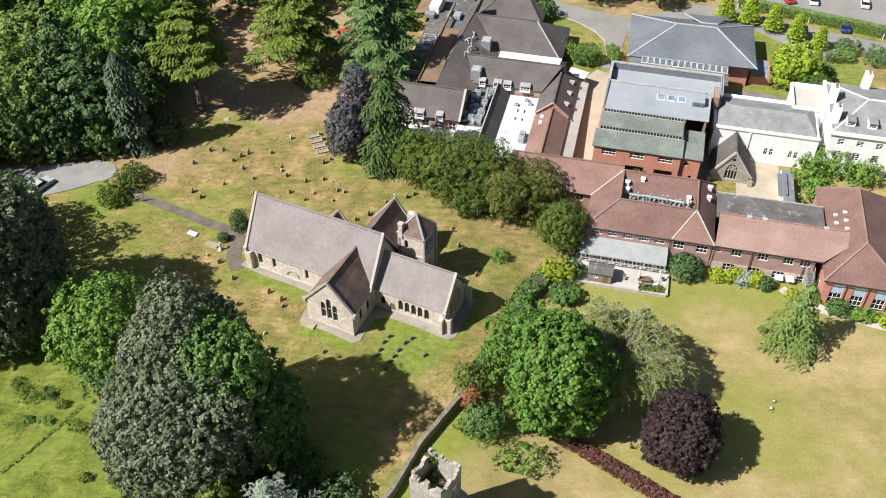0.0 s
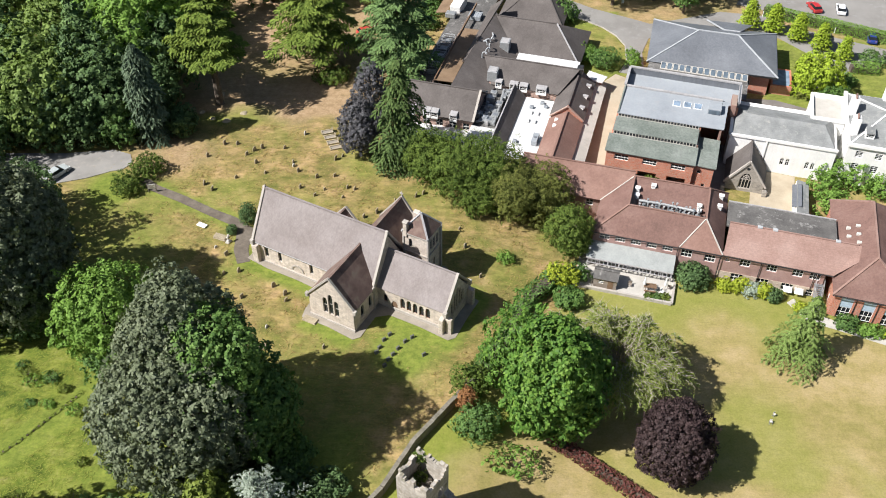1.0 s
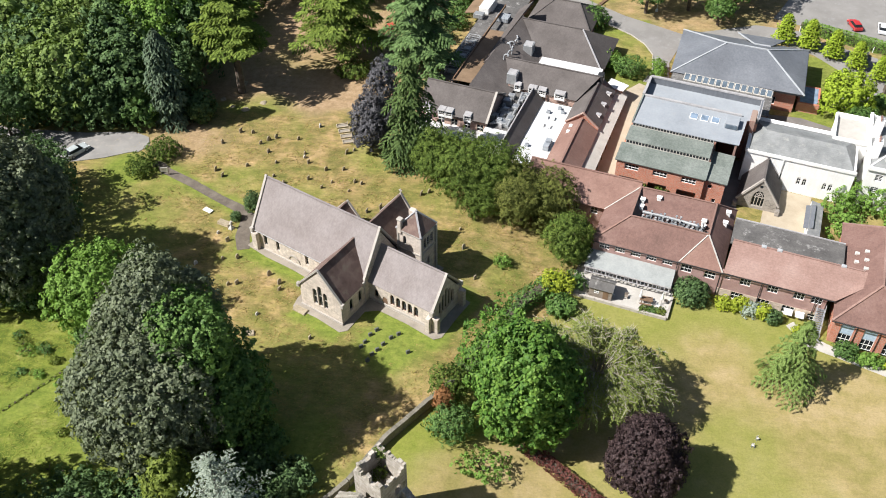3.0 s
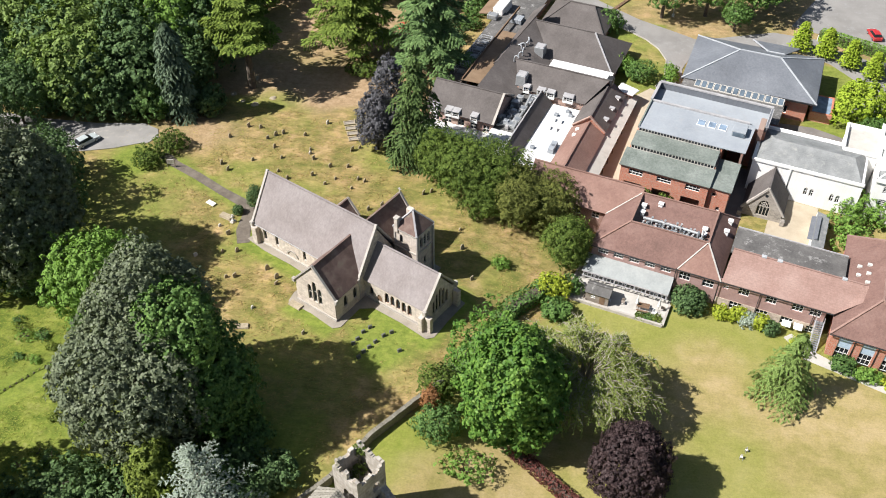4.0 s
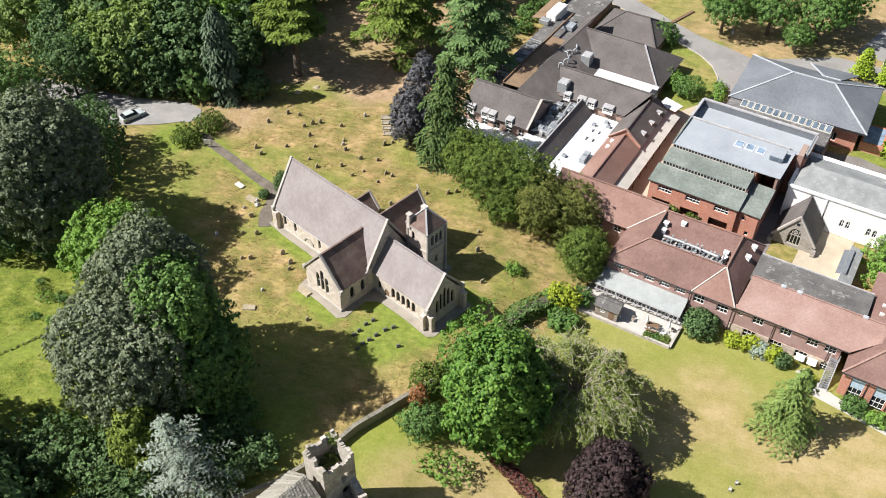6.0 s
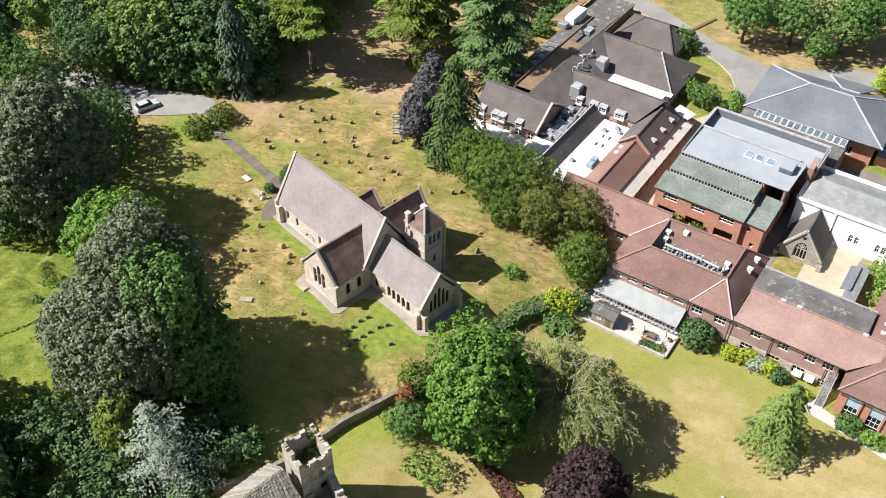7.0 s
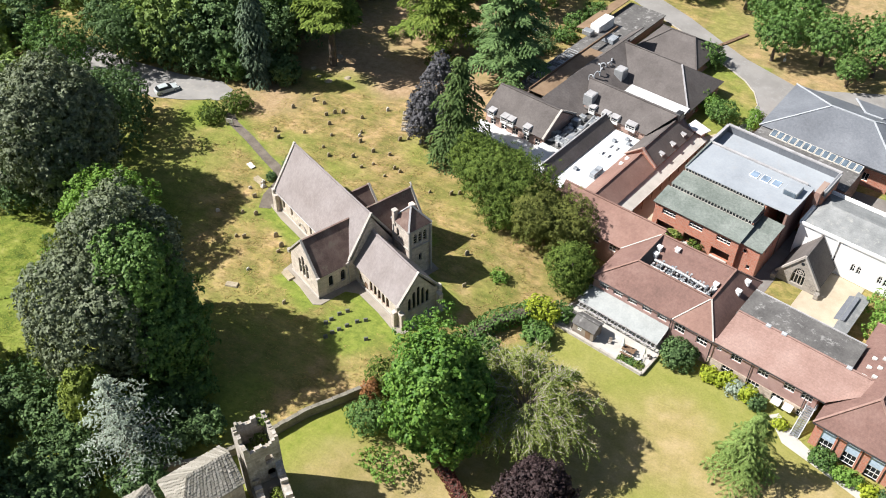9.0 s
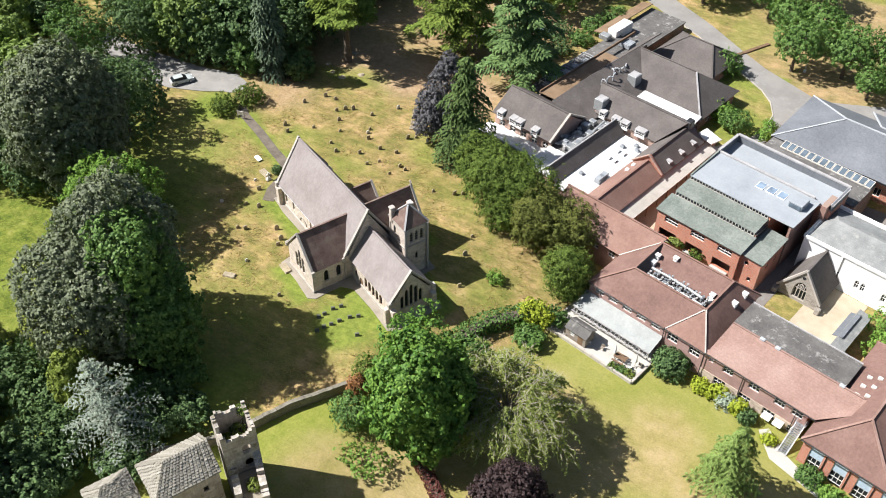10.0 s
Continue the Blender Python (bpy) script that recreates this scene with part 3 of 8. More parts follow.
def zones(x, y):
    """Weights of the kinds of grass: short green, bare soil, parched lawn, lush meadow."""
    n = noise.fractal(Vector((x * 0.09, y * 0.09, 0)), 1.0, 2.0, 4)
    n2 = noise.fractal(Vector((x * 0.3, y * 0.3, 5)), 1.0, 2.0, 3)
    u, v = unplan(CHX, CHY, CHA, x, y)
    du = max(-21 - u, 0, u - 11.2)
    dv = max(-0.5 - v, 0, v - 9) if not (-8 < u < 0.5) else max(-6 - v, 0, v - 14)
    church = math.hypot(du, dv)
    green = 1 - smooth(1.2, 3.2, church + n2 * 0.8)
    green = max(green, 0.9 - smooth(0.8, 3.0, near_line(x, y, PATH_LINE) + n2))
    if -13 < x < 4 and 72 < y < 86:
        green = max(green, (1 - smooth(3.0, 6.5, math.hypot(x + 5.5, (y - 79.5) * 0.9) + n)) * 0.95)
    green = max(green, (1 - smooth(3, 8, math.hypot(x + 56, y - 110.5) + n * 2)) * 1.0)
    green = max(green, 0.35 * (1 - smooth(3, 9, math.hypot(x - 6, (y - 97) * 1.2) + n * 3)))
    green = max(green, 0.35 * (1 - smooth(2, 6, math.hypot(x + 2, (y - 112)) + n * 2)))
    # first term: south-west grass kept dark green, which also paints in tree shade
    green = max(green, 0.97 * (1 - smooth(-13, -5, x + n * 4)) * (1 - smooth(62, 76, y + n * 4)), 0.7 * (1 - smooth(-45, -36, x + n * 4)) * (1 - smooth(98, 106, y + n * 3)), 0.6 * (1 - smooth(-14, -4, x + n * 4)) * (1 - smooth(72, 84, y + n * 4)), 0.55 * smooth(0.0, 0.5, noise.fractal(Vector((x * 0.07, y * 0.07, 21)), 1.0, 2.0, 4)))
    soil = smooth(129, 137, y + n * 5) * (1 - smooth(-15, -6, x)) * smooth(-70, -58, x)
    soil = max(soil, 0.95 * (1 - smooth(3.0, 8.5, math.hypot((x + 49) * 0.8, y - 120.5) + n * 3)))
    soil *= 0.55 + 0.5 * smooth(-0.3, 0.3, n)
    lawn = smooth(0.3, 1.0, beyond_wall(x, y)) * (1 - smooth(103, 106, y)) if x > -10 else 0.0
    if y > 76 and x < 14 + (y - 76) * 0.25:
        lawn *= smooth(9, 15, x - (y - 76) * 0.05)
    meadow = (1 - smooth(-46, -38, x + n * 3)) * (1 - smooth(84, 98, y + n * 3))
    mown = 1 - smooth(2.0, 3.0, near_line(x, y, [(-70, 52), (-60, 56), (-52.5, 60.0), (-46.0, 68.0), (-43, 72)]) + n2 * 0.4)
    if x < -38 and y < 80 and mown > 0:
        meadow *= 1 - 0.75 * mown
        green = max(green, mown)
    if y > 160:
        soil = max(soil, smooth(160, 175, y) * 0.5 * smooth(10, 40, x))
    if 18 < x < 33 and 150 < y < 176:
        green, soil = max(green, 0.8 - 0.5 * smooth(-0.1, 0.4, n)), 0.0
    if 56 < x < 82 and 136 < y < 166:
        green, soil = max(green, 0.85), 0.0
    if lawn > 0:
        edge = smooth(11, 4, beyond_wall(x, y) + n * 3) * (1 - smooth(70, 77, y))
        hotel = smooth(82, 92, y + n * 5) * 0.75
        patch = smooth(0.1, 0.45, noise.fractal(Vector((x * 0.05 + 3, y * 0.05, 9)), 1.0, 2.0, 3)) * 0.6
        green = max(edge, hotel, patch) * lawn
    return green, soil, lawn, meadow


def ground_material():
    m, nt, b = shader("grassland", 0.95, 0.0, 0.15)
    v = coords(nt)
    at = nt.nodes.new("ShaderNodeVertexColor")
    at.layer_name = "kinds"
    sep = nt.nodes.new("ShaderNodeSeparateColor")
    nt.links.new(at.outputs["Color"], sep.inputs[0])
    big, mid, fine = noise_tex(nt, v, 0.12, 5.0), noise_tex(nt, v, 0.9, 6.0, 0.7), noise_tex(nt, v, 7.0, 6.0, 0.75)
    patch, laid = noise_tex(nt, v, 0.3, 7.0, 0.68), noise_tex(nt, coords(nt, (0.6, 1.5, 1.0)), 0.8, 7.0, 0.74)
    dry = ramp(nt, patch, [(0.36, (0.158, 0.146, 0.046)), (0.46, (0.232, 0.188, 0.070)), (0.55, (0.305, 0.226, 0.098)), (0.66, (0.410, 0.285, 0.146))])
    dry = blend(nt, grey(nt, big, 0.47, 0.6), dry, ramp(nt, patch, [(0.4, (0.148, 0.150, 0.040)), (0.6, (0.262, 0.214, 0.076))]))
    dry = blend(nt, 0.75, dry, ramp(nt, laid, [(0.32, (0.52, 0.54, 0.50)), (0.5, (1.0, 1.0, 1.0)), (0.68, (1.4, 1.34, 1.3))]), "MULTIPLY")
    short = ramp(nt, mid, [(0.3, (0.105, 0.145, 0.024)), (0.55, (0.175, 0.215, 0.040)), (0.75, (0.245, 0.255, 0.060))])
    short = blend(nt, 0.5, short, ramp(nt, laid, [(0.32, (0.6, 0.6, 0.6)), (0.5, (1.0, 1.0, 1.0)), (0.68, (1.3, 1.3, 1.2))]), "MULTIPLY")
    bare = ramp(nt, mid, [(0.3, (0.24, 0.165, 0.09)), (0.55, (0.35, 0.245, 0.145)), (0.75, (0.43, 0.32, 0.20))])
    lawn = ramp(nt, noise_tex(nt, v, 0.25, 5.0, 0.65), [(0.34, (0.238, 0.206, 0.072)), (0.5, (0.305, 0.245, 0.104)), (0.66, (0.370, 0.288, 0.148))])
    lawn = blend(nt, 0.3, lawn, ramp(nt, laid, [(0.35, (0.72, 0.74, 0.7)), (0.5, (1.0, 1.0, 1.0)), (0.66, (1.2, 1.17, 1.15))]), "MULTIPLY")
    lush = ramp(nt, noise_tex(nt, v, 0.5, 6.0, 0.75), [(0.34, (0.060, 0.094, 0.016)), (0.46, (0.118, 0.158, 0.024)), (0.56, (0.178, 0.208, 0.038)), (0.7, (0.265, 0.262, 0.085))])
    lush = blend(nt, 0.8, lush, ramp(nt, laid, [(0.34, (0.6, 0.62, 0.6)), (0.5, (1.0, 1.0, 1.0)), (0.68, (1.3, 1.25, 1.2))]), "MULTIPLY")
    soft = blend(nt, 0.12, at.outputs["Color"], ramp(nt, mid, [(0.3, (0, 0, 0)), (0.7, (1, 1, 1))]), "OVERLAY")
    nt.links.new(soft, sep.inputs[0])
    lawn_green = ramp(nt, mid, [(0.3, (0.158, 0.192, 0.030)), (0.7, (0.240, 0.246, 0.058))])
    col = blend(nt, sep.outputs[2], dry, lawn)
    col = blend(nt, sep.outputs[0], col, blend(nt, sep.outputs[2], short, lawn_green))
    col = blend(nt, sep.outputs[1], col, bare)
    col = blend(nt, at.outputs["Alpha"], col, lush)
    col = blend(nt, 0.4, col, ramp(nt, noise_tex(nt, v, 3.2, 7.0, 0.8), [(0.32, (0.5, 0.52, 0.5)), (0.5, (1, 1, 1)), (0.68, (1.5, 1.45, 1.4))]), "MULTIPLY")
    nt.links.new(col, b.inputs["Base Color"])
    bump(nt, b, laid, 0.6, 0.22)
    return m


def build_ground():
    xs = np.concatenate([np.geomspace(2500, 112, 12) * -1, np.arange(-110, 110.1, 1.0), np.geomspace(112, 2500, 12)])
    ys = np.concatenate([np.geomspace(2500, 12, 12) * -1 + 40, np.arange(30, 215.1, 1.0), 213 + np.geomspace(4, 2500, 12)])
    nx, ny = len(xs), len(ys)
    verts, kinds = [], []
    for y in ys:
        for x in xs:
            z = land(x, y)
            near = -110 <= x <= 110 and 30 <= y <= 215
            k = zones(x, y) if near else (0.45, 0, 0, 0.35)
            if near:
                z += noise.fractal(Vector((x * 0.25, y * 0.25, 2)), 1.0, 2.0, 3) * 0.06 * (1 - max(k[0], k[2])) * (1 - smooth(130, 140, y))
            verts.append((x, y, z))
            kinds.extend(k)
    faces = [(j * nx + i, j * nx + i + 1, (j + 1) * nx + i + 1, (j + 1) * nx + i) for j in range(ny - 1) for i in range(nx - 1)]
    me = bpy.data.meshes.new("ground")
    me.from_pydata(verts, [], faces)
    me.color_attributes.new("kinds", "FLOAT_COLOR", "POINT").data.foreach_set("color", np.array(kinds, dtype=np.float32))
    me.materials.append(ground_material())
    me.shade_smooth()
    tagged(new("ground", me), "parched golden and green grass of the churchyard and lawns", "ground", kind="structure")


build_ground()

sheet("church_path", ribbon(PATH_LINE, [2.0, 1.6, 1.6, 1.6, 1.8, 2.6, 2.2, 1.9]), WORN_PATH, 0.05, "worn grey asphalt path to the west end of the church", "path")
sheet("gravel_drive", [(-90, 112), (-78, 110.5), (-66, 111.0), (-60, 113.2), (-56.5, 115.2), (-55.0, 115.6), (-53.8, 117.5), (-54.8, 119.8), (-58, 121), (-66, 119.5), (-78, 119), (-90, 120)], DRIVE, 0.10, "pale gravel drive with a parked car at the edge of the wood", "drive")
ROAD_EDGE = [(-20, 202), (2, 187.5), (6.3, 185.0), (12.1, 181.5), (19.8, 174.8), (25.2, 171.2), (28.5, 168.6), (31, 165.4), (32.5, 161.5), (32.2, 155.2), (30.5, 151.5)]
sheet("road", ROAD_EDGE + [(35.2, 150.3), (35.6, 159), (37.5, 164.5), (40, 167), (46, 168.5), (56, 171), (64, 170), (64, 175), (54, 176.5), (44, 172.5), (38.5, 170.6), (33.7, 173.2), (27.1, 176.6), (21.7, 180.6), (13, 187.4), (4, 193.0), (-18, 207)], ROAD, 0.08, "sunlit grey asphalt road curving behind the hotel", "road")
sheet("car_park", [(57, 170.5), (66, 171.5), (76, 166.5), (90, 160), (140, 140), (140, 128), (90, 146), (83, 157.5), (75, 154.5), (67, 147), (64, 149), (70.5, 157.5), (64, 166)], ROAD, 0.1, "grey asphalt car park lane beside a clipped hedge", "car park")
sheet("upper_car_park", [(58, 180), (66, 176.5), (80, 171.2), (140, 146), (190, 170), (150, 215), (70, 205)], ROAD, 0.08, "pale asphalt car park beyond the hedge", "car park")
sheet("alley", [plan(HX, HY, HA, *p) for p in ((-18.6, 14.5), (-13.3, 14.5), (-13.0, 41.0), (-10.5, 47.5), (-16.0, 49.5), (-18.6, 44.5))], SAND_PAVE, 0.06, "sandy paved alley between two wings", "paving")
sheet("courtyard", [plan(HX, HY, HA, *p) for p in ((10.5, 11.8), (17.5, 11.8), (17.5, 28.0), (10.5, 28.0))], SAND_PAVE, 0.10, "cream paved courtyard beside the chapel", "paving")
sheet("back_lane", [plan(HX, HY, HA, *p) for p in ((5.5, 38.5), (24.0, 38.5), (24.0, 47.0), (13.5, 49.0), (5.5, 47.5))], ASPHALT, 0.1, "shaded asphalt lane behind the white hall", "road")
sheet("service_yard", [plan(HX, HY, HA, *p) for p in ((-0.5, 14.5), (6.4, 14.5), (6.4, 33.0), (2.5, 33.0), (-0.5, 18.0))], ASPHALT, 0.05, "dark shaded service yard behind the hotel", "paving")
sheet("patio", [plan(HX, HY, HA, *p) for p in ((-13.6, -7.2), (0.6, -7.2), (0.6, 0.0), (-13.6, 0.0))], PAVING, 0.16, "pale paved terrace in front of the hotel", "patio")
sheet("terrace_walk", ribbon([(50.0, 93.5), (52.5, 90.3), (56, 88.6), (62, 86.0), (72, 83.0), (92, 76.5)], [1.4, 2.2, 1.5, 1.4, 1.4, 1.4]), PAVING, 0.05, "pale gravel walk along the east block", "path")
APRON = [(-22.0, -0.4), (-18, -0.75), (-13, -0.6), (-8.9, -0.8), (-8.7, -4.6), (-8.2, -6.2), (-4.0, -6.0), (0.2, -6.3), (0.9, -5.4), (0.7, -1.2), (2.2, 0.1), (7.0, 0.2), (11.6, -0.1), (12.3, 0.8), (12.0, 5.0), (11.9, 8.8), (8.0, 9.3), (5.2, 9.6), (5.0, 12.4), (0.9, 12.6), (0.6, 14.3), (-7.6, 14.4), (-7.9, 9.8), (-21.8, 9.7)]
sheet("church_apron", [plan(CHX, CHY, CHA, *p) for p in APRON], GRAVEL, 0.07, "worn stone-grey gravel strip round the foot of the church", "paving")


# ---- the church ----
def church():
    ch = thing("church", CHX, CHY, 0.0, CHA, "pale sandstone gothic church with steep grey-brown tiled roofs", "church")
    g = -1.0
    lead = dict(surround=COPING)
    # nave
    W, E, S, N, ez, rz, rv = -20.8, -0.3, 0.45, 8.65, 4.25, 11.0, 4.55
    lancets = [(2.0, 1.5, 0.7, 2.3, 1, 1, "arch"), (4.4, 1.6, 0.6, 2.0, 1, 1, "arch"), (9.9, 1.6, 0.6, 2.0, 1, 1, "arch")]
    wall(ch, (W, S), (E, S), g, ez, STONE, lancets, 0.5, **lead)
    wall(ch, (E, N), (W, N), g, ez, STONE, [(4.4, 1.6, 0.6, 2.0, 1, 1, "arch"), (12.0, 1.6, 0.6, 2.0, 1, 1, "arch"), (17.0, 1.6, 0.6, 2.0, 1, 1, "arch")], 0.5, **lead)
    wall(ch, (W, N - 0.5), (W, S + 0.5), g, ez, STONE, [(3.6, 2.6, 2.0, 3.8, 3, 1, "arch"), (3.6, -0.1, 1.3, 2.2, 1, 1, "arch")], 0.5, 10.4, **lead)
    wall(ch, (E, S + 0.5), (E, N - 0.5), g, ez, STONE, [], 0.5, 10.4)
    gable_roof(ch, W - 0.05, E, S - 0.3, N + 0.3, ez - 0.25, rz, CHURCH_TILE, "u", 0.2)
    for u in (W - 0.05, E):
        coping(ch, (u, S - 0.42, ez - 0.25), (u, rv + 0.1, rz + 0.22), 0.36, 0.26)
        coping(ch, (u, N + 0.42, ez - 0.25), (u, rv - 0.1, rz + 0.22), 0.36, 0.26)
        part("kneeler", box(u - 0.3, u + 0.3, S - 0.65, S - 0.1, ez - 0.7, ez + 0.15, 0.05), COPING, ch)
    for v in (S - 0.75, N + 0.05):
        part("buttress", box(W - 0.1, W + 0.9, v, v + 0.7, g, 3.6, 0.05), STONE, ch)
    part("plinth", box(W - 0.12, E - 7.4, S - 0.13, S + 0.05, g, 0.7, 0.03), COPING, ch)
    bm = bmesh.new()
    for k in range(7):
        a0, a1 = math.pi * k / 7, math.pi * (k + 1) / 7
        add_bar(bm, (-13.4 - 1.0 * math.cos(a0), S - 0.03, 1.1 + 1.0 * math.sin(a0)), (-13.4 - 1.0 * math.cos(a1), S - 0.03, 1.1 + 1.0 * math.sin(a1)), 0.2, 0.22)
    part("blocked_arch", bm, COPING, ch, "raised ring of a blocked round arch")
    part("gutter", bar((W + 0.4, S - 0.36, ez - 0.3), (-7.6, S - 0.36, ez - 0.3), 0.14, 0.12, 6), LEAD, ch)
    # south transept
    tw, te, ts, tz, tr, tm = -7.45, -0.25, -4.95, 4.35, 8.55, -3.85
    wall(ch, (tw, ts), (te, ts), g, tz, STONE, [(3.55 + w, 1.7, 0.72, hh, 1, 2, "arch") for w, hh in ((-0.92, 3.0), (0.0, 3.9), (0.92, 3.0))], 0.5, tr - 0.35, **lead)
    wall(ch, (te, ts + 0.5), (te, S), g, tz, STONE, [(1.7, 1.3, 0.8, 2.1, 1, 1, "arch"), (3.7, 1.3, 0.8, 2.1, 1, 1, "arch")], 0.5, **lead)
    wall(ch, (tw, S), (tw, ts + 0.5), g, tz, STONE, [(2.4, 1.3, 0.7, 2.0, 1, 1, "arch")], 0.5, **lead)
    nave_v = 3.15
    part("roof", slab([(tw - 0.2, ts, tz - 0.15), (tm, ts, tr), (tm, nave_v, tr), (tw - 0.2, S - 0.1, tz - 0.15)]), TRANSEPT_TILE, ch, "lichen-dark transept roof slope")
    part("roof", slab([(te + 0.25, ts, tz - 0.2), (te + 0.25, S - 0.1, tz - 0.2), (tm, nave_v, tr), (tm, ts, tr)]), TRANSEPT_TILE, ch, "lichen-dark transept roof slope")
    part("ridge", bar((tm, ts, tr + 0.03), (tm, nave_v, tr + 0.03), 0.28, 0.16), TRANSEPT_TILE, ch)
    for u in (tw - 0.25, te + 0.3):
        coping(ch, (u, ts, tz - 0.2), (tm, ts, tr + 0.2), 0.34, 0.24)
        part("kneeler", box(u - 0.25, u + 0.25, ts - 0.25, ts + 0.25, tz - 0.65, tz + 0.05, 0.05), COPING, ch)
    part("eave_course", bar((te + 0.1, ts + 0.2, tz - 0.25), (te + 0.1, S, tz - 0.25), 0.2, 0.2), COPING, ch)
    part("downpipe", bar((te + 0.12, S - 0.3, 0), (te + 0.12, S - 0.3, tz - 0.3), 0.12, 0.12, 6), LEAD, ch)
    part("plinth", box(tw - 0.12, te + 0.12, ts - 0.13, ts + 0.05, g, 0.55, 0.03), COPING, ch)
    # chancel
    cw, ce, cs, cn, cz, cr, cv = -0.3, 10.6, 1.35, 7.85, 3.75, 8.0, 4.6
    wins = [(1.2, 0.9, 0.7, 1.5, 1, 1, "arch"), (2.7, -0.2, 0.95, 1.9, 1, 1, "arch")] + [(4.0 + 1.0 * k, 0.85, 0.72, 2.0, 1, 1, "arch") for k in range(5)]
    wall(ch, (cw, cs), (ce, cs), g, cz, STONE, wins, 0.5, surround=RED_STONE)
    wall(ch, (ce, cn), (cw, cn), g, cz, STONE, [(3.0, 1.2, 0.7, 1.9, 1, 1, "arch")], 0.5, **lead)
    wall(ch, (ce, cs + 0.5), (ce, cn - 0.5), g, cz, STONE, [(2.75 + w, 1.5, 0.62, hh, 1, 1, "arch") for w, hh in ((-1.5, 2.5), (-0.75, 3.4), (0.0, 4.0), (0.75, 3.4), (1.5, 2.5))], 0.5, cr - 0.5, **lead)
    gable_roof(ch, cw, ce, cs - 0.3, cn + 0.3, cz - 0.2, cr, CHURCH_TILE, "u", 0.2)
    coping(ch, (ce, cs - 0.4, cz - 0.2), (ce, cv + 0.1, cr + 0.2), 0.36, 0.26)
    coping(ch, (ce, cn + 0.4, cz - 0.2), (ce, cv - 0.1, cr + 0.2), 0.36, 0.26)
    for v in (cs, cn):
        way = -1 if v == cs else 1
        lo, hi = sorted((v + way * 0.95, v))
        part("buttress", box(ce - 0.75, ce - 0.05, lo, hi, g, 2.7, 0.06), STONE, ch)
        part("buttress", box(ce + 0.02, ce + 0.95, v - 0.35, v + 0.35, g, 2.7, 0.06), STONE, ch)
        part("kneeler", box(ce - 0.3, ce + 0.3, v + way * 0.3 - 0.3, v + way * 0.3 + 0.3, cz - 0.65, cz + 0.1, 0.05), COPING, ch)
    part("plinth", box(cw + 0.6, ce + 0.12, cs - 0.12, cs + 0.05, g, 0.5, 0.03), COPING, ch)
    part("door", panel_mesh((cw, cs), (ce, cs), arch(2.7, -0.2, 0.9, 1.85), [], 0.06, -0.08), BROWN_WOOD, ch, "small dark arched plank door")
    # north transept
    nw, ne, nn, nz, nr, nm = -6.9, 0.2, 13.55, 4.6, 9.45, -3.3
    wall(ch, (ne, nn), (nw, nn), g, nz, STONE, [(3.55, 2.0, 2.2, 3.6, 3, 1, "arch")], 0.5, nr - 0.35, **lead)
    wall(ch, (ne, N), (ne, nn - 0.5), g, nz, STONE, [], 0.5)
    wall(ch, (nw, nn - 0.5), (nw, N), g, nz, STONE, [(2.4, 1.3, 0.7, 2.0, 1, 1, "arch")], 0.5, **lead)
    part("roof", slab([(nw - 0.25, nn, nz - 0.2), (nm, nn, nr), (nm, 5.4, nr), (nw - 0.25, N, nz - 0.2)]), TRANSEPT_TILE, ch)
    part("roof", slab([(ne + 0.25, nn, nz - 0.2), (ne + 0.25, N, nz - 0.2), (nm, 5.4, nr), (nm, nn, nr)]), TRANSEPT_TILE, ch)
    part("ridge", bar((nm, nn, nr + 0.03), (nm, 5.4, nr + 0.03), 0.28, 0.16), TRANSEPT_TILE, ch)
    for u in (nw - 0.3, ne + 0.3):
        coping(ch, (u, nn, nz - 0.2), (nm, nn, nr + 0.2), 0.34, 0.24)
    cross = bmesh.new()
    add_bar(cross, (nm, nn, nr + 0.2), (nm, nn, nr + 1.0), 0.13, 0.13)
    add_bar(cross, (nm - 0.28, nn, nr + 0.72), (nm + 0.28, nn, nr + 0.72), 0.12, 0.12)
    part("gable_cross", cross, COPING, ch)
    # stair tower beside the chancel
    t0, t1, b0, b1, tz2, apex = 0.25, 4.15, 7.75, 11.55, 9.05, 11.6
    slits = [(1.2, 6.4, 0.55, 1.6, 1, 1, "arch"), (2.6, 6.4, 0.55, 1.6, 1, 1, "arch")]
    block(ch, t0, t1, b0, b1, g, tz2, STONE, {"s": slits[:1], "e": [(0.65, 6.2, 0.62, 1.9, 1, 4, "arch"), (1.5, 6.2, 0.62, 1.9, 1, 4, "arch"), (2.35, 6.2, 0.62, 1.9, 1, 4, "arch"), (1.5, 2.6, 0.5, 1.4, 1, 1, "arch")], "n": slits}, thick=0.45, surround=COPING)
    hip_roof(ch, t0 - 0.15, t1 + 0.15, b0 - 0.15, b1 + 0.15, tz2 - 0.05, apex, (2.15, 9.6), (2.2, 9.7), TRANSEPT_TILE, 0.16, LEAD, hips="se ne sw nw")
    for z in (5.6, 8.85):
        for p, q in (((t0 - 0.06, b0 - 0.06, z), (t1 + 0.06, b0 - 0.06, z)), ((t1 + 0.06, b0 - 0.06, z), (t1 + 0.06, b1 + 0.06, z)), ((t1 + 0.06, b1 + 0.06, z), (t0 - 0.06, b1 + 0.06, z))):
            part("string_course", bar(p, q, 0.2, 0.2), COPING, ch)
    for u, v in ((t1 - 0.12, b0 - 0.12), (t1 - 0.12, b1 - 0.28), (t0 - 0.12, b0 - 0.12)):
        part("corner_shaft", box(u, u + 0.4, v, v + 0.4, g, tz2 - 0.1, 0.08), COPING, ch, "pale stone corner shaft")
    chim = part("chimney", box(0.35, 1.0, 7.55, 8.15, 8.2, 10.6, 0.06), STONE, ch)
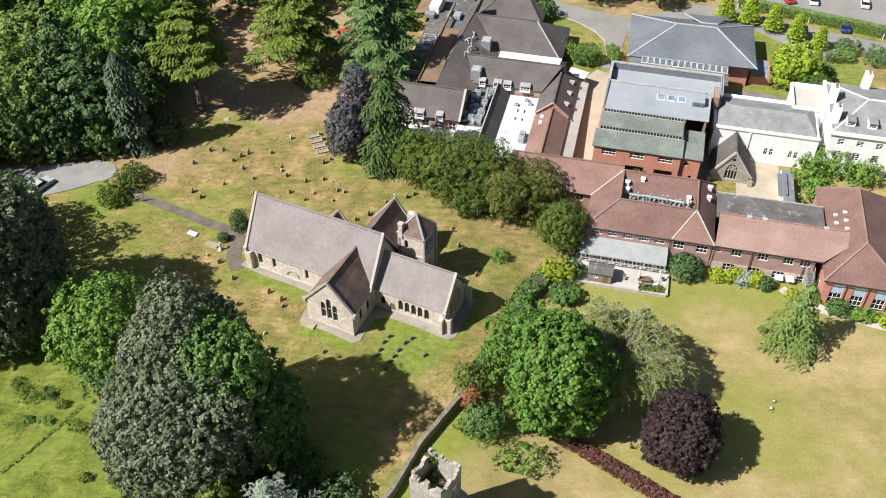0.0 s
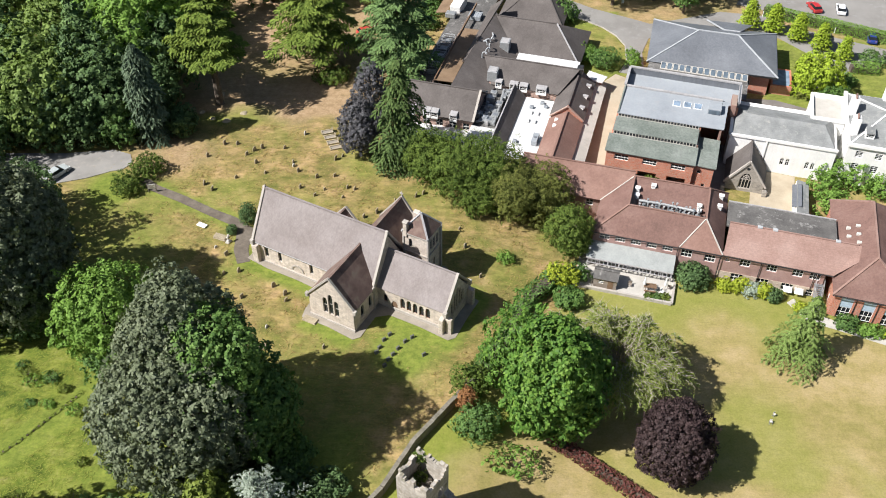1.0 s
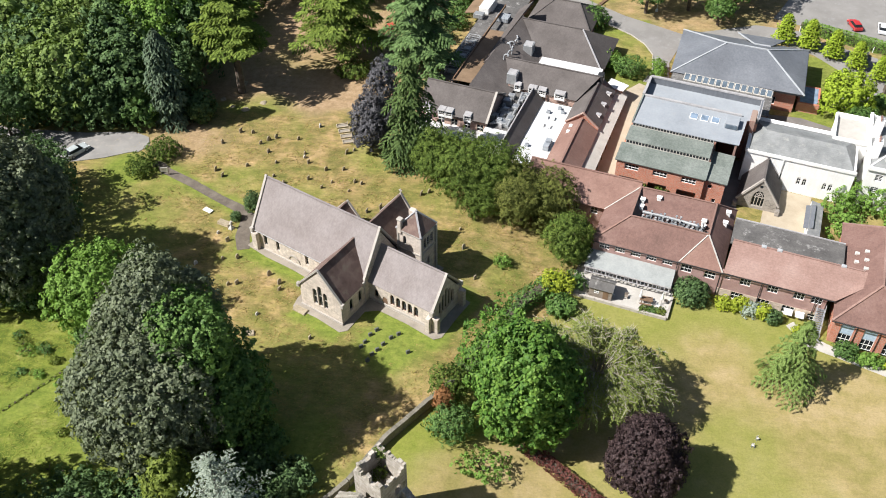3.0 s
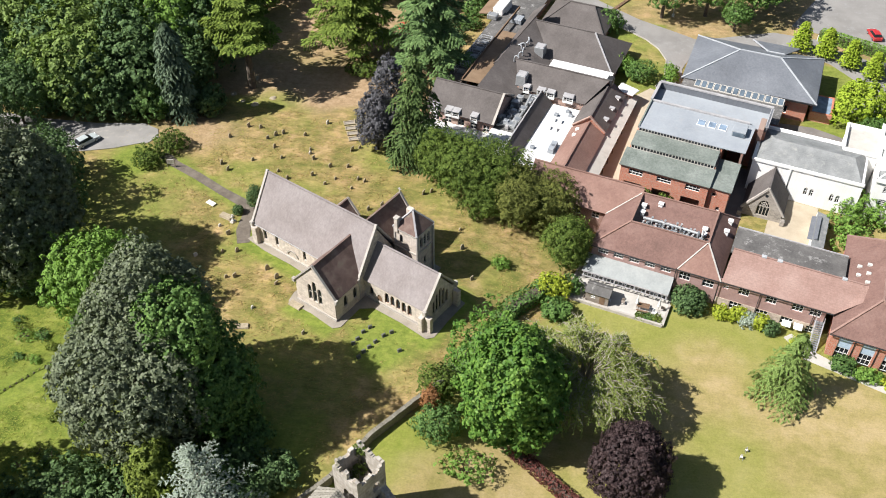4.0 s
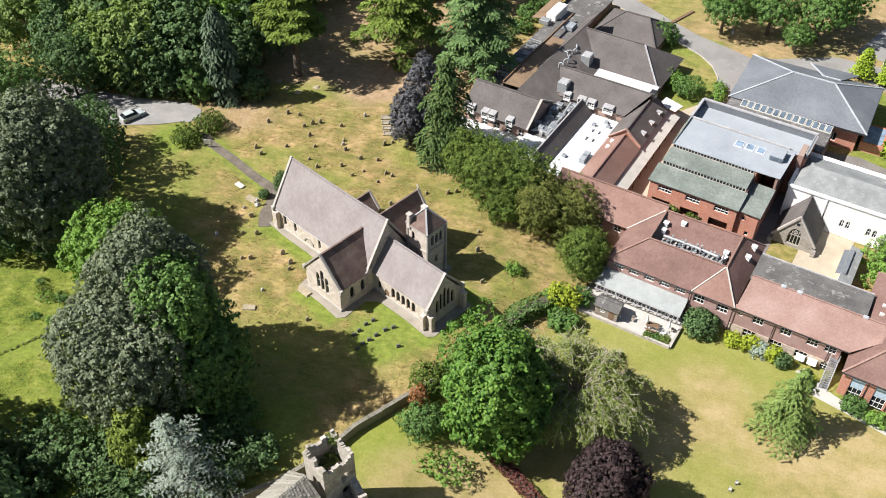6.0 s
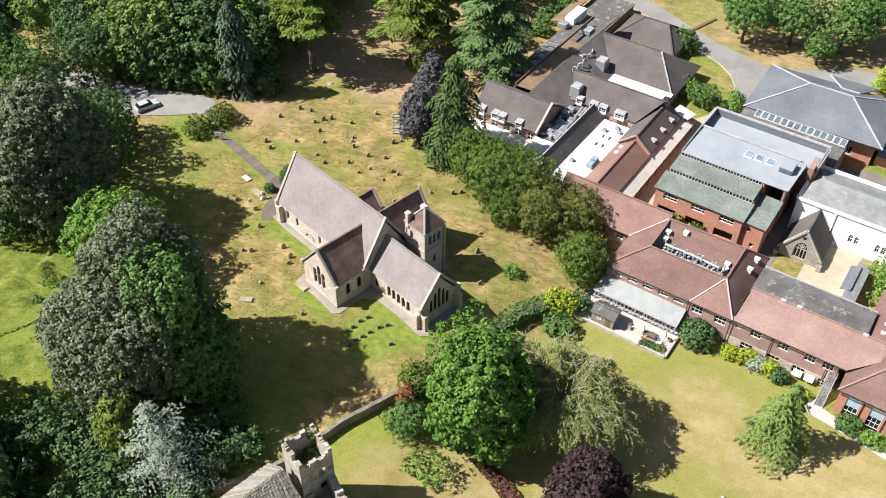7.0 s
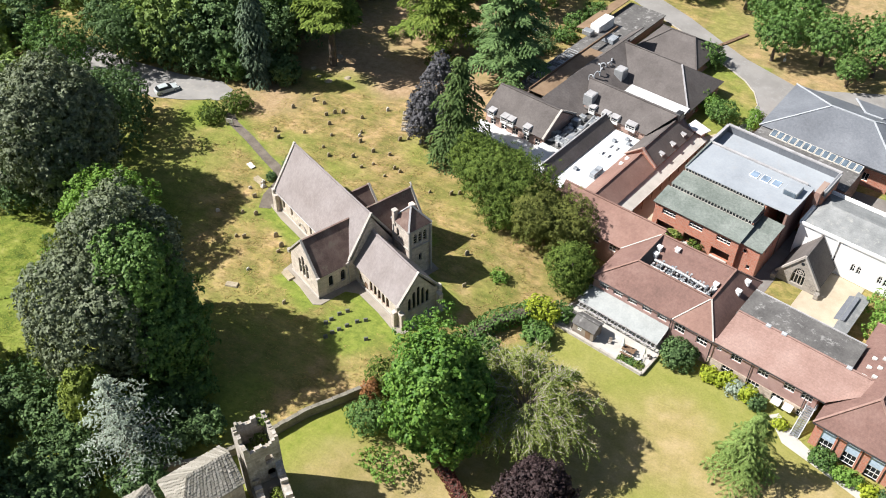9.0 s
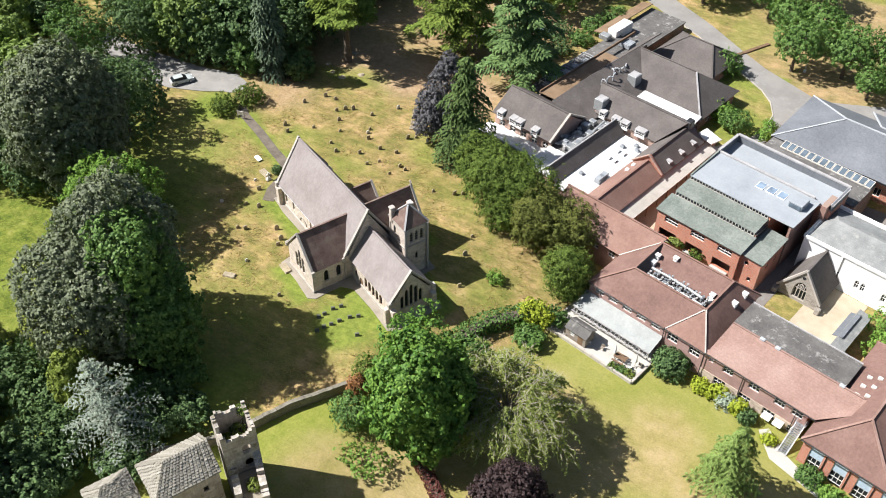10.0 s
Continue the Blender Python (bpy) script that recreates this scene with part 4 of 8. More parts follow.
    part("chimney_cap", box(0.27, 1.08, 7.47, 8.23, 10.6, 10.85, 0.04), COPING, chim)
    part("chimney", box(0.3, 1.3, 10.4, 11.2, 8.6, 10.5, 0.08), STONE, ch)
    # north porch
    pw, pe, pn, pz, pr = -14.1, -10.4, 12.0, 2.9, 5.0
    wall(ch, (pe, pn), (pw, pn), g, pz, STONE, [], 0.4, pr - 0.2)
    wall(ch, (pe, N), (pe, pn - 0.4), g, pz, STONE, [], 0.4)
    wall(ch, (pw, pn - 0.4), (pw, N), g, pz, STONE, [], 0.4)
    gable_roof(ch, pw - 0.25, pe + 0.25, 7.0, pn, pz - 0.2, pr, TRANSEPT_TILE, "v", 0.16)
    for u in (pw - 0.28, pe + 0.28):
        coping(ch, (u, pn, pz - 0.2), ((pw + pe) / 2, pn, pr + 0.15), 0.35, 0.25)


church()


# ---- the ruined gatehouse, the hut and the garden wall ----
def ragged(seed, length, z0, lo, hi, step=0.45):
    """The outline of a broken wall top."""
    r = random.Random(seed)
    pts, s = [(0, z0), (length, z0)], length
    while s > 0:
        z = r.uniform(lo, hi)
        w = r.uniform(step * 0.5, step * 1.3)
        pts += [(s, z), (max(0.0, s - w), z + r.uniform(-0.08, 0.08))]
        s -= w + 0.02
    return pts


def ruin():
    rt = thing("ruined_tower", -0.8, 53.1, 0.0, -33.0, "roofless ruined stone tower with a broken battlemented top", "ruin")
    h, zt = 1.98, 11.7
    def teeth(length, seed, top):
        r = random.Random(seed)
        pts, s, k = [(0, -2.0), (length, -2.0)], length, 0
        while s > 0.01:
            w = min(s, r.uniform(0.22, 0.6))
            z = top + (0.3 if (k // 2) % 2 == 0 else -0.28) + r.uniform(-0.22, 0.22)
            pts += [(s, z), (s - w + 0.01, z + r.uniform(-0.12, 0.12))]
            s -= w
            k += 1
        return pts
    for k, (a, b) in enumerate((((-h, -h), (h, -h)), ((h, -h + 0.42), (h, h - 0.42)), ((h, h), (-h, h)), ((-h, h - 0.42), (-h, -h + 0.42)))):
        length = (Vector(b) - Vector(a)).length
        holes = {0: [arch(2.0, 7.6, 0.8, 1.4, 0.5)], 1: [arch(2.15, z, 0.95, 1.55, 0.5) for z in (zt - 3.7, zt - 6.3, zt - 8.8)]}.get(k, [])
        part("wall", panel_mesh(a, b, teeth(length, 11 + k, zt - (0.5 if k == 1 else 0)), holes, 0.42), RUIN_STONE, rt)
    part("floor", box(-h + 0.42, h - 0.42, -h + 0.42, h - 0.42, 7.8, 8.2), WALL_STONE, rt, "debris-covered inner floor")
    # fallen stones and weeds inside the tower and on the broken floor
    r = random.Random(61)
    for k in range(26):
        bm = bmesh.new()
        w = r.uniform(0.15, 0.42)
        inside = k < 12
        x, y, z = (r.uniform(-1.3, 1.3), r.uniform(-1.3, 1.3), 8.25) if inside else (r.uniform(h + 0.5, h + 11), r.uniform(-1.5, 1.0), 5.05)
        add_box(bm, x - w, x + w, y - w * 0.7, y + w * 0.7, z - 0.1, z + w * 0.8)
        for vert in bm.verts:
            vert.co += Vector((r.uniform(-1, 1), r.uniform(-1, 1), r.uniform(-1, 1))) * w * 0.3
        part("fallen_stone", bm, RUIN_STONE if k % 3 else WALL_STONE, rt)
    # the broken range that runs on from the tower
    for k, (a, b, lo, hi, hole) in enumerate((((h + 13.0, h - 1.9), (h + 0.05, h - 0.1), 7.0, 8.6, [arch(4.2, 3.9, 1.0, 1.8, 0.5), arch(8.6, 3.9, 1.0, 1.8, 0.5)]), ((h + 0.05, -h + 0.2), (h + 4.2, -h - 0.3), 5.4, 6.9, []))):
        length = (Vector(b) - Vector(a)).length
        part("broken_wall", panel_mesh(a, b, ragged(40 + k, length, -2.0, lo, hi, 0.7), hole, 0.8), RUIN_STONE, rt)
    part("floor", box(h + 0.05, h + 12.6, -h - 0.2, h - 0.9, 4.4, 5.0), WALL_STONE, rt, "broken upper floor strewn with rubble")


def stone_hut(x, y, turn, l, w, ez, rz, label, gable=False):
    hut = thing("stone_hut", x, y, 0.0, turn, label, "outbuilding", "stone huts by the ruin")
    block(hut, -l / 2, l / 2, -w / 2, w / 2, -2.0, ez, RUIN_STONE, {"s": [(l * 0.35, ez - 2.4, 0.6, 0.8, 1, 1), (l * 0.75, ez - 2.5, 0.6, 0.9, 1, 1)]}, {"e": rz - 0.15} if gable else None, thick=0.5, surround=BROWN_WOOD)
    # stone tiles in courses, each lapping the one below
    r = random.Random(int(l * 10))
    ridge = l / 2 - w * 0.42
    courses = 13
    for side in range(4):
        if gable and side == 1:
            continue
        c, s = math.cos(side * math.pi / 2), math.sin(side * math.pi / 2)
        run = (l / 2 if side % 2 == 0 else w / 2) + 0.25
        dep = (w / 2 if side % 2 == 0 else l / 2 - ridge) + 0.25
        shift = 0 if side % 2 == 0 else ridge
        lo, hi = (-ridge, ridge) if side % 2 == 0 else (-0.02, 0.02)
        if gable and side == 0:
            hi = run
        if gable and side == 2:
            lo = -run
        poly = [(-run, -(dep + shift), ez - 0.05), (run, -(dep + shift), ez - 0.05), (hi, -shift, rz), (lo, -shift, rz)]
        part("roof", slab([(c * p[0] - s * p[1], s * p[0] + c * p[1], p[2] - 0.06) for p in poly], 0.2), STONE_TILE, hut)
        for k in range(courses):
            f0, f1 = k / courses, min(1.0, (k + 1.2) / courses)
            left, right = -run + (lo + run) * f0, run + (hi - run) * f0
            count = max(1, int((right - left) / (0.46 - 0.012 * k)))
            bm = bmesh.new()
            for i in range(count):
                step = (right - left) / count
                a0 = left + step * i + r.uniform(0.0, 0.05)
                a1 = left + step * (i + 1) - r.uniform(0.03, 0.08)
                y0, y1 = -(dep * (1 - f0) + shift) - r.uniform(0, 0.06), -(dep * (1 - f1) + shift)
                z0, z1 = ez + (rz - ez) * f0 + 0.07 + r.uniform(-0.03, 0.05), ez + (rz - ez) * f1 + 0.01
                m0, m1 = -run + (lo + run) * f1, run + (hi - run) * f1
                a2, a3 = max(m0, min(m1, a0)), max(m0, min(m1, a1))
                if a1 - a0 > 0.08 and a3 - a2 > 0.04:
                    add_slab(bm, [(c * px - s * py, s * px + c * py, pz) for px, py, pz in ((a0, y0, z0), (a1, y0, z0 + r.uniform(-0.03, 0.03)), (a3, y1, z1), (a2, y1, z1))], 0.06)
            tagged(part("tile_course", bm, HUT_TILE, hut), kind="stuff")
    return hut


def garden_wall():
    gw = thing("garden_wall", 0, 0, 0, 0, "weathered rubble stone wall with a mossy cap between churchyard and lawn", "wall", kind="structure")
    r = random.Random(5)
    for a, b in zip(WALL_LINE, WALL_LINE[1:]):
        a, b = Vector(a), Vector(b)
        n = max(1, int((b - a).length / 0.9))
        for k in range(n):
            p, q = a + (b - a) * k / n, a + (b - a) * (k + 1) / n
            zt = 1.15 + r.uniform(-0.05, 0.05)
            part("wall", panel_mesh(tuple(p), tuple(q), [(0, -3), ((q - p).length, -3), ((q - p).length, zt), (0, zt)], [], 0.55), WALL_STONE, gw)
            d = (q - p).normalized()
            m = Vector((d.y, -d.x)) * -0.275
            part("cap_stone", bar((p.x + m.x, p.y + m.y, zt + 0.1), (q.x + m.x - d.x * 0.04, q.y + m.y - d.y * 0.04, zt + 0.1 + r.uniform(-0.03, 0.03)), 0.54, 0.2), CAP_STONE, gw)


RUIN_WEEDS = []
ruin()
for k, (u, v, z, h, r, mat) in enumerate(((-1.0, 0.6, 8.2, 1.5, 0.9, 0), (0.9, -0.8, 8.2, 1.0, 0.7, 1), (-0.4, -1.0, 8.2, 0.7, 0.6, 1), (-1.5, 1.5, 10.6, 1.0, 0.7, 0), (4.5, 0.2, 5.0, 0.8, 0.8, 1), (7.5, -0.6, 5.0, 0.9, 0.9, 0))):
    RUIN_WEEDS.append((*plan(-0.8, 53.1, -33.0, u, v), z, h, r, mat))
stone_hut(-3.9, 47.0, 64.5, 7.0, 5.4, 8.3, 10.7, "small stone building with a half-hipped stone-tiled roof beside the ruin", True)
stone_hut(-8.3, 41.2, 64.5, 4.6, 4.0, 7.6, 9.6, "smaller stone building with a pale pyramidal stone roof")
garden_wall()


# ---- the hotel and its wings ----
def at_hotel(name, label, category, turn=HA, u=0.0, v=0.0):
    x, y = plan(HX, HY, HA, u, v)
    return thing(name, x, y, 0.0, turn, label, category)


def dormer(parent, u, v, z, w=1.3, h=1.0, depth=1.6, face=(0, -1), roof=None):
    """A small flat-topped dormer with a white window."""
    fx, fy = face
    ax, ay = -fy, fx
    p0, p1 = (u - ax * w / 2, v - ay * w / 2), (u + ax * w / 2, v + ay * w / 2)
    if (p1[1] - p0[1]) * fx - (p1[0] - p0[0]) * fy < 0:
        p0, p1 = p1, p0
    d = part("dormer", panel_mesh(p0, p1, rect(w / 2, z - 0.2, w, h + 0.25), [rect(w / 2, z + 0.12, w - 0.3, h - 0.3)], depth), WHITE, parent, "white dormer")
    window_in(d, p0, p1, w / 2, z + 0.12, w - 0.3, h - 0.3, 3, 2, depth=0.1, name="window")
    q = [(p0[0] + fx * 0.2, p0[1] + fy * 0.2), (p1[0] + fx * 0.2, p1[1] + fy * 0.2), (p1[0] - fx * depth, p1[1] - fy * depth), (p0[0] - fx * depth, p0[1] - fy * depth)]
    part("dormer_roof", slab([(*c, z + h + 0.12 + (0.12 if i > 1 else 0)) for i, c in enumerate(q)], 0.1), roof or LEAD, d)


def box_unit(name, u, v, z, w, d, h, label, category="air conditioner", mat=None, turn=HA):
    """A roof-top air unit with a fan grille and feet."""
    x, y = plan(HX, HY, HA, u, v)
    t = thing(name, x, y, z, turn, label, category)
    part("casing", box(-w / 2, w / 2, -d / 2, d / 2, 0.1, h, 0.03), mat or DUCT, t)
    bm = bmesh.new()
    bmesh.ops.create_cone(bm, cap_ends=True, segments=14, radius1=min(w, d) * 0.36, radius2=min(w, d) * 0.34, depth=0.06)
    bmesh.ops.translate(bm, vec=(0, 0, h + 0.03), verts=bm.verts[:])
    part("fan_grille", bm, WHITE if mat is WHITE else STEEL, t)
    for k in (-1, 1):
        part("foot", box(-w / 2, w / 2, k * d * 0.36 - 0.06, k * d * 0.36 + 0.06, 0, 0.1), STEEL, t)
    return t


def duct_run(name, pts, r, label):
    """A bent metal duct on feet; points in the hotel's axes."""
    x, y = plan(HX, HY, HA, pts[0][0], pts[0][1])
    t = thing(name, x, y, pts[0][2], HA, label, "duct")
    bm = bmesh.new()
    q = [(p[0] - pts[0][0], p[1] - pts[0][1], p[2] - pts[0][2]) for p in pts]
    add_tube(bm, q, [r] * len(q), 8)
    part("duct", bm, DUCT, t)
    for p in q[1:]:
        part("bracket", box(p[0] - r * 1.2, p[0] + r * 1.2, p[1] - 0.04, p[1] + 0.04, p[2] - 0.6, p[2] + r * 1.15), STEEL, t)


def hotel_main():
    h = at_hotel("hotel_main_building", "two-storey brick hotel range under red-brown hipped tile roofs", "building")
    g, ez = -3.2, 2.7
    up, low = [], []
    wall(h, (-12.4, 0.35), (0.3, 0.35), g, ez, TILE_HUNG, [(1.7 + 2.35 * k, 1.15, 1.5, 1.1, 4, 2) for k in range(5)] + [(1.9 + 2.9 * k, -2.0, 1.9, 1.9, 3, 1) for k in range(4)])
    wall(h, (0.3, 0.3), (6.25, 0.3), g, ez, TILE_HUNG, [(1.2, 0.75, 1.6, 1.4, 3, 2), (4.6, 0.65, 1.6, 1.4, 3, 2), (1.2, -1.9, 1.2, 1.3, 3, 2), (4.4, -1.9, 1.2, 1.3, 3, 2)])
    wall(h, (6.2, 0.66), (6.2, 14.2), g, ez + 0.2, HOTEL_BRICK, [])
    wall(h, (6.2, 14.3), (-25.8, 14.3), g, ez, HOTEL_BRICK, [(4.0 + 4 * k, 0.6, 1.3, 1.2, 2, 2) for k in range(7)])
    wall(h, (-12.4, 8.3), (-12.4, 0.7), g, ez, HOTEL_BRICK, [(3.5, 0.8, 1.3, 1.2, 2, 2)])
    wall(h, (-25.8, 8.3), (-12.4, 8.3), g, ez, HOTEL_BRICK, [(2.5 + 3 * k, 0.6, 1.2, 1.2, 2, 2) for k in range(4)])
    wall(h, (-25.8, 14.0), (-25.8, 8.7), g, ez, HOTEL_BRICK)
    sv, nv, rw, re, zr, zn = 4.3, 11.1, -8.1, 3.35, 5.4, 5.7
    # south slope, its hip, and the projecting end
    part("roof", slab([(-12.7, 0.05, ez - 0.1), (0.45, 0.05, ez - 0.1), (re, sv, zr), (rw, sv, zr)]), BROWN_TILE, h)
    part("roof", slab([(-12.7, 0.05, ez - 0.1), (rw, sv, zr), (rw, nv, zn), (-12.6, 7.6, ez - 0.1)]), BROWN_TILE, h)
    part("roof", slab([(0.25, -0.05, ez + 0.05), (6.5, -0.05, ez + 0.05), (re, sv + 0.1, zr + 0.06)]), WARM_TILE, h)
    part("roof", slab([(6.5, -0.05, ez + 0.05), (6.5, 14.5, ez + 0.3), (re, nv + 0.2, zn), (re, sv + 0.1, zr + 0.06)]), BROWN_TILE, h)
    part("roof", slab([(6.5, 14.6, ez), (-8.2, 14.6, ez), (rw, nv, zn), (re, nv + 0.2, zn)]), BROWN_TILE, h)
    # the well: south-facing slope, deck and inner faces
    part("roof", slab([(rw, nv, zn), (rw, 7.0, 3.6), (re, 7.0, 3.6), (re, nv + 0.2, zn)]), BROWN_TILE, h)
    part("roof", slab([(rw, sv, zr), (re, sv, zr), (re, 5.6, 3.55), (rw, 5.6, 3.55)]), BROWN_TILE, h)
    part("deck", slab([(rw, 5.5, 3.6), (re, 5.5, 3.6), (re, 7.1, 3.6), (rw, 7.1, 3.6)], 0.1), FELT, h)
    part("inner_gable", slab([(rw, sv, zr), (rw, nv, zn), (rw + 0.8, nv - 0.5, 4.9), (rw + 1.1, 7.1, 3.4), (rw + 1.1, 5.5, 3.4)], 0.1), DARK_TILE, h, "dark inner slope of the plant well")
    # the range to the west
    part("roof", slab([(-26.0, 7.8, ez - 0.1), (-12.6, 7.6, ez - 0.1), (rw, nv, zn), (rw, 12.3, zn), (-26.0, 12.3, zn - 0.1)]), WARM_TILE, h)
    part("roof", slab([(-26.0, 12.3, zn - 0.1), (-8.2, 12.3, zn), (-8.2, 14.6, ez + 0.6), (-26.0, 14.6, ez + 0.6)]), BROWN_TILE, h)
    up = Vector((0, 0, 0.05))
    for p, q in (((rw, sv, zr), (re, sv, zr)), ((rw, nv, zn), (re, nv + 0.2, zn)), ((re, sv, zr), (re, nv + 0.2, zn)), ((-12.7, 0.05, ez - 0.1), (rw, sv, zr)), ((rw, sv, zr), (rw, nv, zn)), ((6.5, 14.5, ez + 0.2), (re, nv + 0.2, zn)), ((-26, 12.3, zn - 0.08), (-8.2, 12.3, zn))):
        part("ridge", bar(Vector(p) + up, Vector(q) + up, 0.26, 0.15), WARM_TILE, h)
    for p, q in (((0.3, -0.02, ez + 0.02), (re, sv, zr)), ((6.5, -0.05, ez + 0.05), (re, sv, zr)), ((-12.6, 7.6, ez - 0.1), (rw, nv, zn))):
        part("ridge", bar(Vector(p) + up, Vector(q) + up, 0.17, 0.13), PAVING, h, "pale mortared hip ridge")
    for u in (0.15, 6.35):
        part("downpipe", bar((u, 0.1, g), (u, 0.1, ez), 0.12, 0.12, 6), BLACK, h)
    part("gutter", bar((-12.6, -0.02, ez - 0.18), (0.2, -0.02, ez - 0.18), 0.14, 0.12, 6), BLACK, h)
    part("gutter", bar((0.2, -0.12, ez - 0.02), (6.5, -0.12, ez - 0.02), 0.14, 0.12, 6), BLACK, h)
    for u, v, z in ((-7.3, 9.0, 4.95), (-7.2, 7.9, 4.5), (-5.0, 10.0, 5.2), (5.2, 9.0, 4.3), (5.3, 11.6, 4.25), (2.2, 8.2, 4.3), (2.3, 7.4, 3.9)):
        vent = part("roof_vent", box(u - 0.32, u + 0.32, v - 0.3, v + 0.3, z - 0.5, z + 0.3, 0.06), WHITE, h, "white roof vent")
        part("vent_cap", box(u - 0.4, u + 0.4, v - 0.38, v + 0.38, z + 0.3, z + 0.4, 0.03), WHITE, vent)
    # terrace canopy
    bm = bmesh.new()
    for k in range(15):
        u = -12.6 + 12.7 * k / 14
        add_bar(bm, (u, 0.2, 0.58), (u, -2.6, -0.40), 0.07, 0.1)
    part("canopy_rafter", bm, CANOPY, h)
    part("canopy", slab([(-12.8, -2.6, -0.28), (0.15, -2.6, -0.28), (0.15, 0.3, 0.72), (-12.8, 0.3, 0.72)], 0.05), CANOPY, h, "dull glazed terrace canopy")
    part("canopy_beam", bar((-12.8, -2.6, -0.38), (0.15, -2.6, -0.38), 0.16, 0.2), LEAD, h)
    for k in range(9):
        u = -12.5 + 12.5 * k / 8
        part("canopy_post", bar((u, -2.55, -2.4), (u, -2.55, -0.3), 0.12, 0.12), LEAD, h)
    part("canopy_rail", bar((-12.6, -3.2, -0.7), (0.0, -3.2, -0.7), 0.1, 0.12), LEAD, h)
    for k in range(22):
        u = -12.4 + 12.3 * k / 21
        part("canopy_bracket", bar((u, -2.55, -0.5), (u, -3.2, -0.7), 0.08, 0.1), LEAD, h)


def hotel_wing():
    h = at_hotel("hotel_long_wing", "two-storey brick and rubble hotel wing with a long red tiled roof", "building")
    g, ez = -3.2, 2.85
    s0, s1 = 6.3, 21.0
    ups = [(1.1, 1.3, 0.7, 0.7, 2, 2)] + [(s, 0.95, 1.5, 1.3, 3, 2) for s in (3.6, 7.4, 11.0, 13.4)]
    wall(h, (s0, 0.4), (s1, 0.4), -0.6, ez, TILE_HUNG, ups)
    wall(h, (s0, 0.34), (s1, 0.34), g, -0.6, RUBBLE, [(3.0, -2.1, 1.7, 1.45, 3, 2), (6.7, -2.1, 1.7, 1.45, 3, 2), (10.2, -2.1, 1.7, 1.45, 3, 2), (13.4, -2.2, 1.0, 1.2, 2, 2)])
    wall(h, (s1, 0.75), (s1, 11.8), g, ez, HOTEL_BRICK)
    wall(h, (22.0, 12.0), (6.6, 12.0), g, 3.3, HOTEL_BRICK, [(3 + 3.2 * k, 0.2, 1.2, 1.1, 2, 2) for k in range(4)])
    part("roof", slab([(s0 + 0.3, 0.0, ez - 0.05), (21.9, 0.0, ez - 0.05), (26.0, 3.0, 4.75), (25.4, 5.6, 4.55), (6.9, 5.6, 4.55)]), RED_TILE, h)
    part("roof", slab([(6.9, 5.6, 4.5), (22.4, 5.6, 4.5), (22.4, 6.6, 3.45), (6.9, 6.6, 3.45)], 0.1), FELT, h)
    part("flat_roof", slab([(6.55, 6.0, 3.5), (22.4, 6.0, 3.5), (22.4, 12.1, 3.3), (6.55, 12.1, 3.3)], 0.2), FELT, h, "black felt flat roof with pale stains")
    part("kerb", bar((6.6, 12.1, 3.36), (22.4, 12.1, 3.36), 0.16, 0.18), LEAD, h)
    part("ridge", bar((6.9, 5.6, 4.6), (25.0, 5.6, 4.6), 0.24, 0.14), RED_TILE, h)
    for u in (11.2, 13.4, 22.2):
        part("roof_vent", box(u - 0.36, u + 0.36, 5.4, 5.9, 4.35, 4.75, 0.05), PALE_LEAD, h, "white ridge vent")
    part("gutter", bar((s0 + 0.2, -0.08, ez - 0.14), (21.9, -0.08, ez - 0.14), 0.14, 0.12, 6), BLACK, h)
    for u in (12.0 + 0.1, 19.6):
        part("downpipe", bar((u, 0.22, g), (u, 0.22, ez - 0.1), 0.12, 0.12, 6), BLACK, h)
    for u in (16.6, 18.2):
        part("doorway_hood", slab([(u - 0.6, -0.75, -1.3), (u + 0.6, -0.75, -1.3), (u + 0.6, 0.3, -1.05), (u - 0.6, 0.3, -1.05)], 0.08), WHITE, h, "white porch hood")
    # the far court range
    wall(h, (17.6, 12.2), (17.6, 24.0), g, 0.6, RENDER)
    part("lean_to_roof", slab([(17.3, 12.4, 0.9), (19.2, 12.4, 0.5), (19.2, 24.0, 0.5), (17.3, 24.0, 0.9)], 0.12), PALE_SLATE, h)
    sp = part("solar_panel", slab([(16.6, 17.0, 0.6), (18.0, 17.0, 1.05), (18.0, 22.8, 1.05), (16.6, 22.8, 0.6)], 0.08), SLATE_METAL, h, "blue-grey lean-to glazing")
    # outside stair
    st = at_hotel("fire_escape_stair", "grey metal outside stair in the corner of the wing", "stair", HA, 20.6, -0.2)
    n = 15
    for k in range(n):
        part("tread", box(-0.5, 0.5, -3.2 + 0.24 * k, -2.94 + 0.24 * k, -2.35 + 0.185 * k, -2.3 + 0.185 * k), STEEL, st)
    for u in (-0.55, 0.55):
        part("stringer", bar((u, -3.3, -2.45), (u, 0.5, 0.4), 0.08, 0.22), STEEL, st)
        part("handrail", bar((u, -3.3, -1.35), (u, 0.5, 1.45), 0.05, 0.05), LEAD, st)
        for k in range(5):
            part("baluster", bar((u, -3.2 + 0.9 * k, -2.35 + 0.69 * k), (u, -3.2 + 0.9 * k, -1.3 + 0.69 * k), 0.04, 0.04), LEAD, st)
    part("landing", box(-0.7, 0.7, 0.4, 1.5, 0.35, 0.43), STEEL, st)


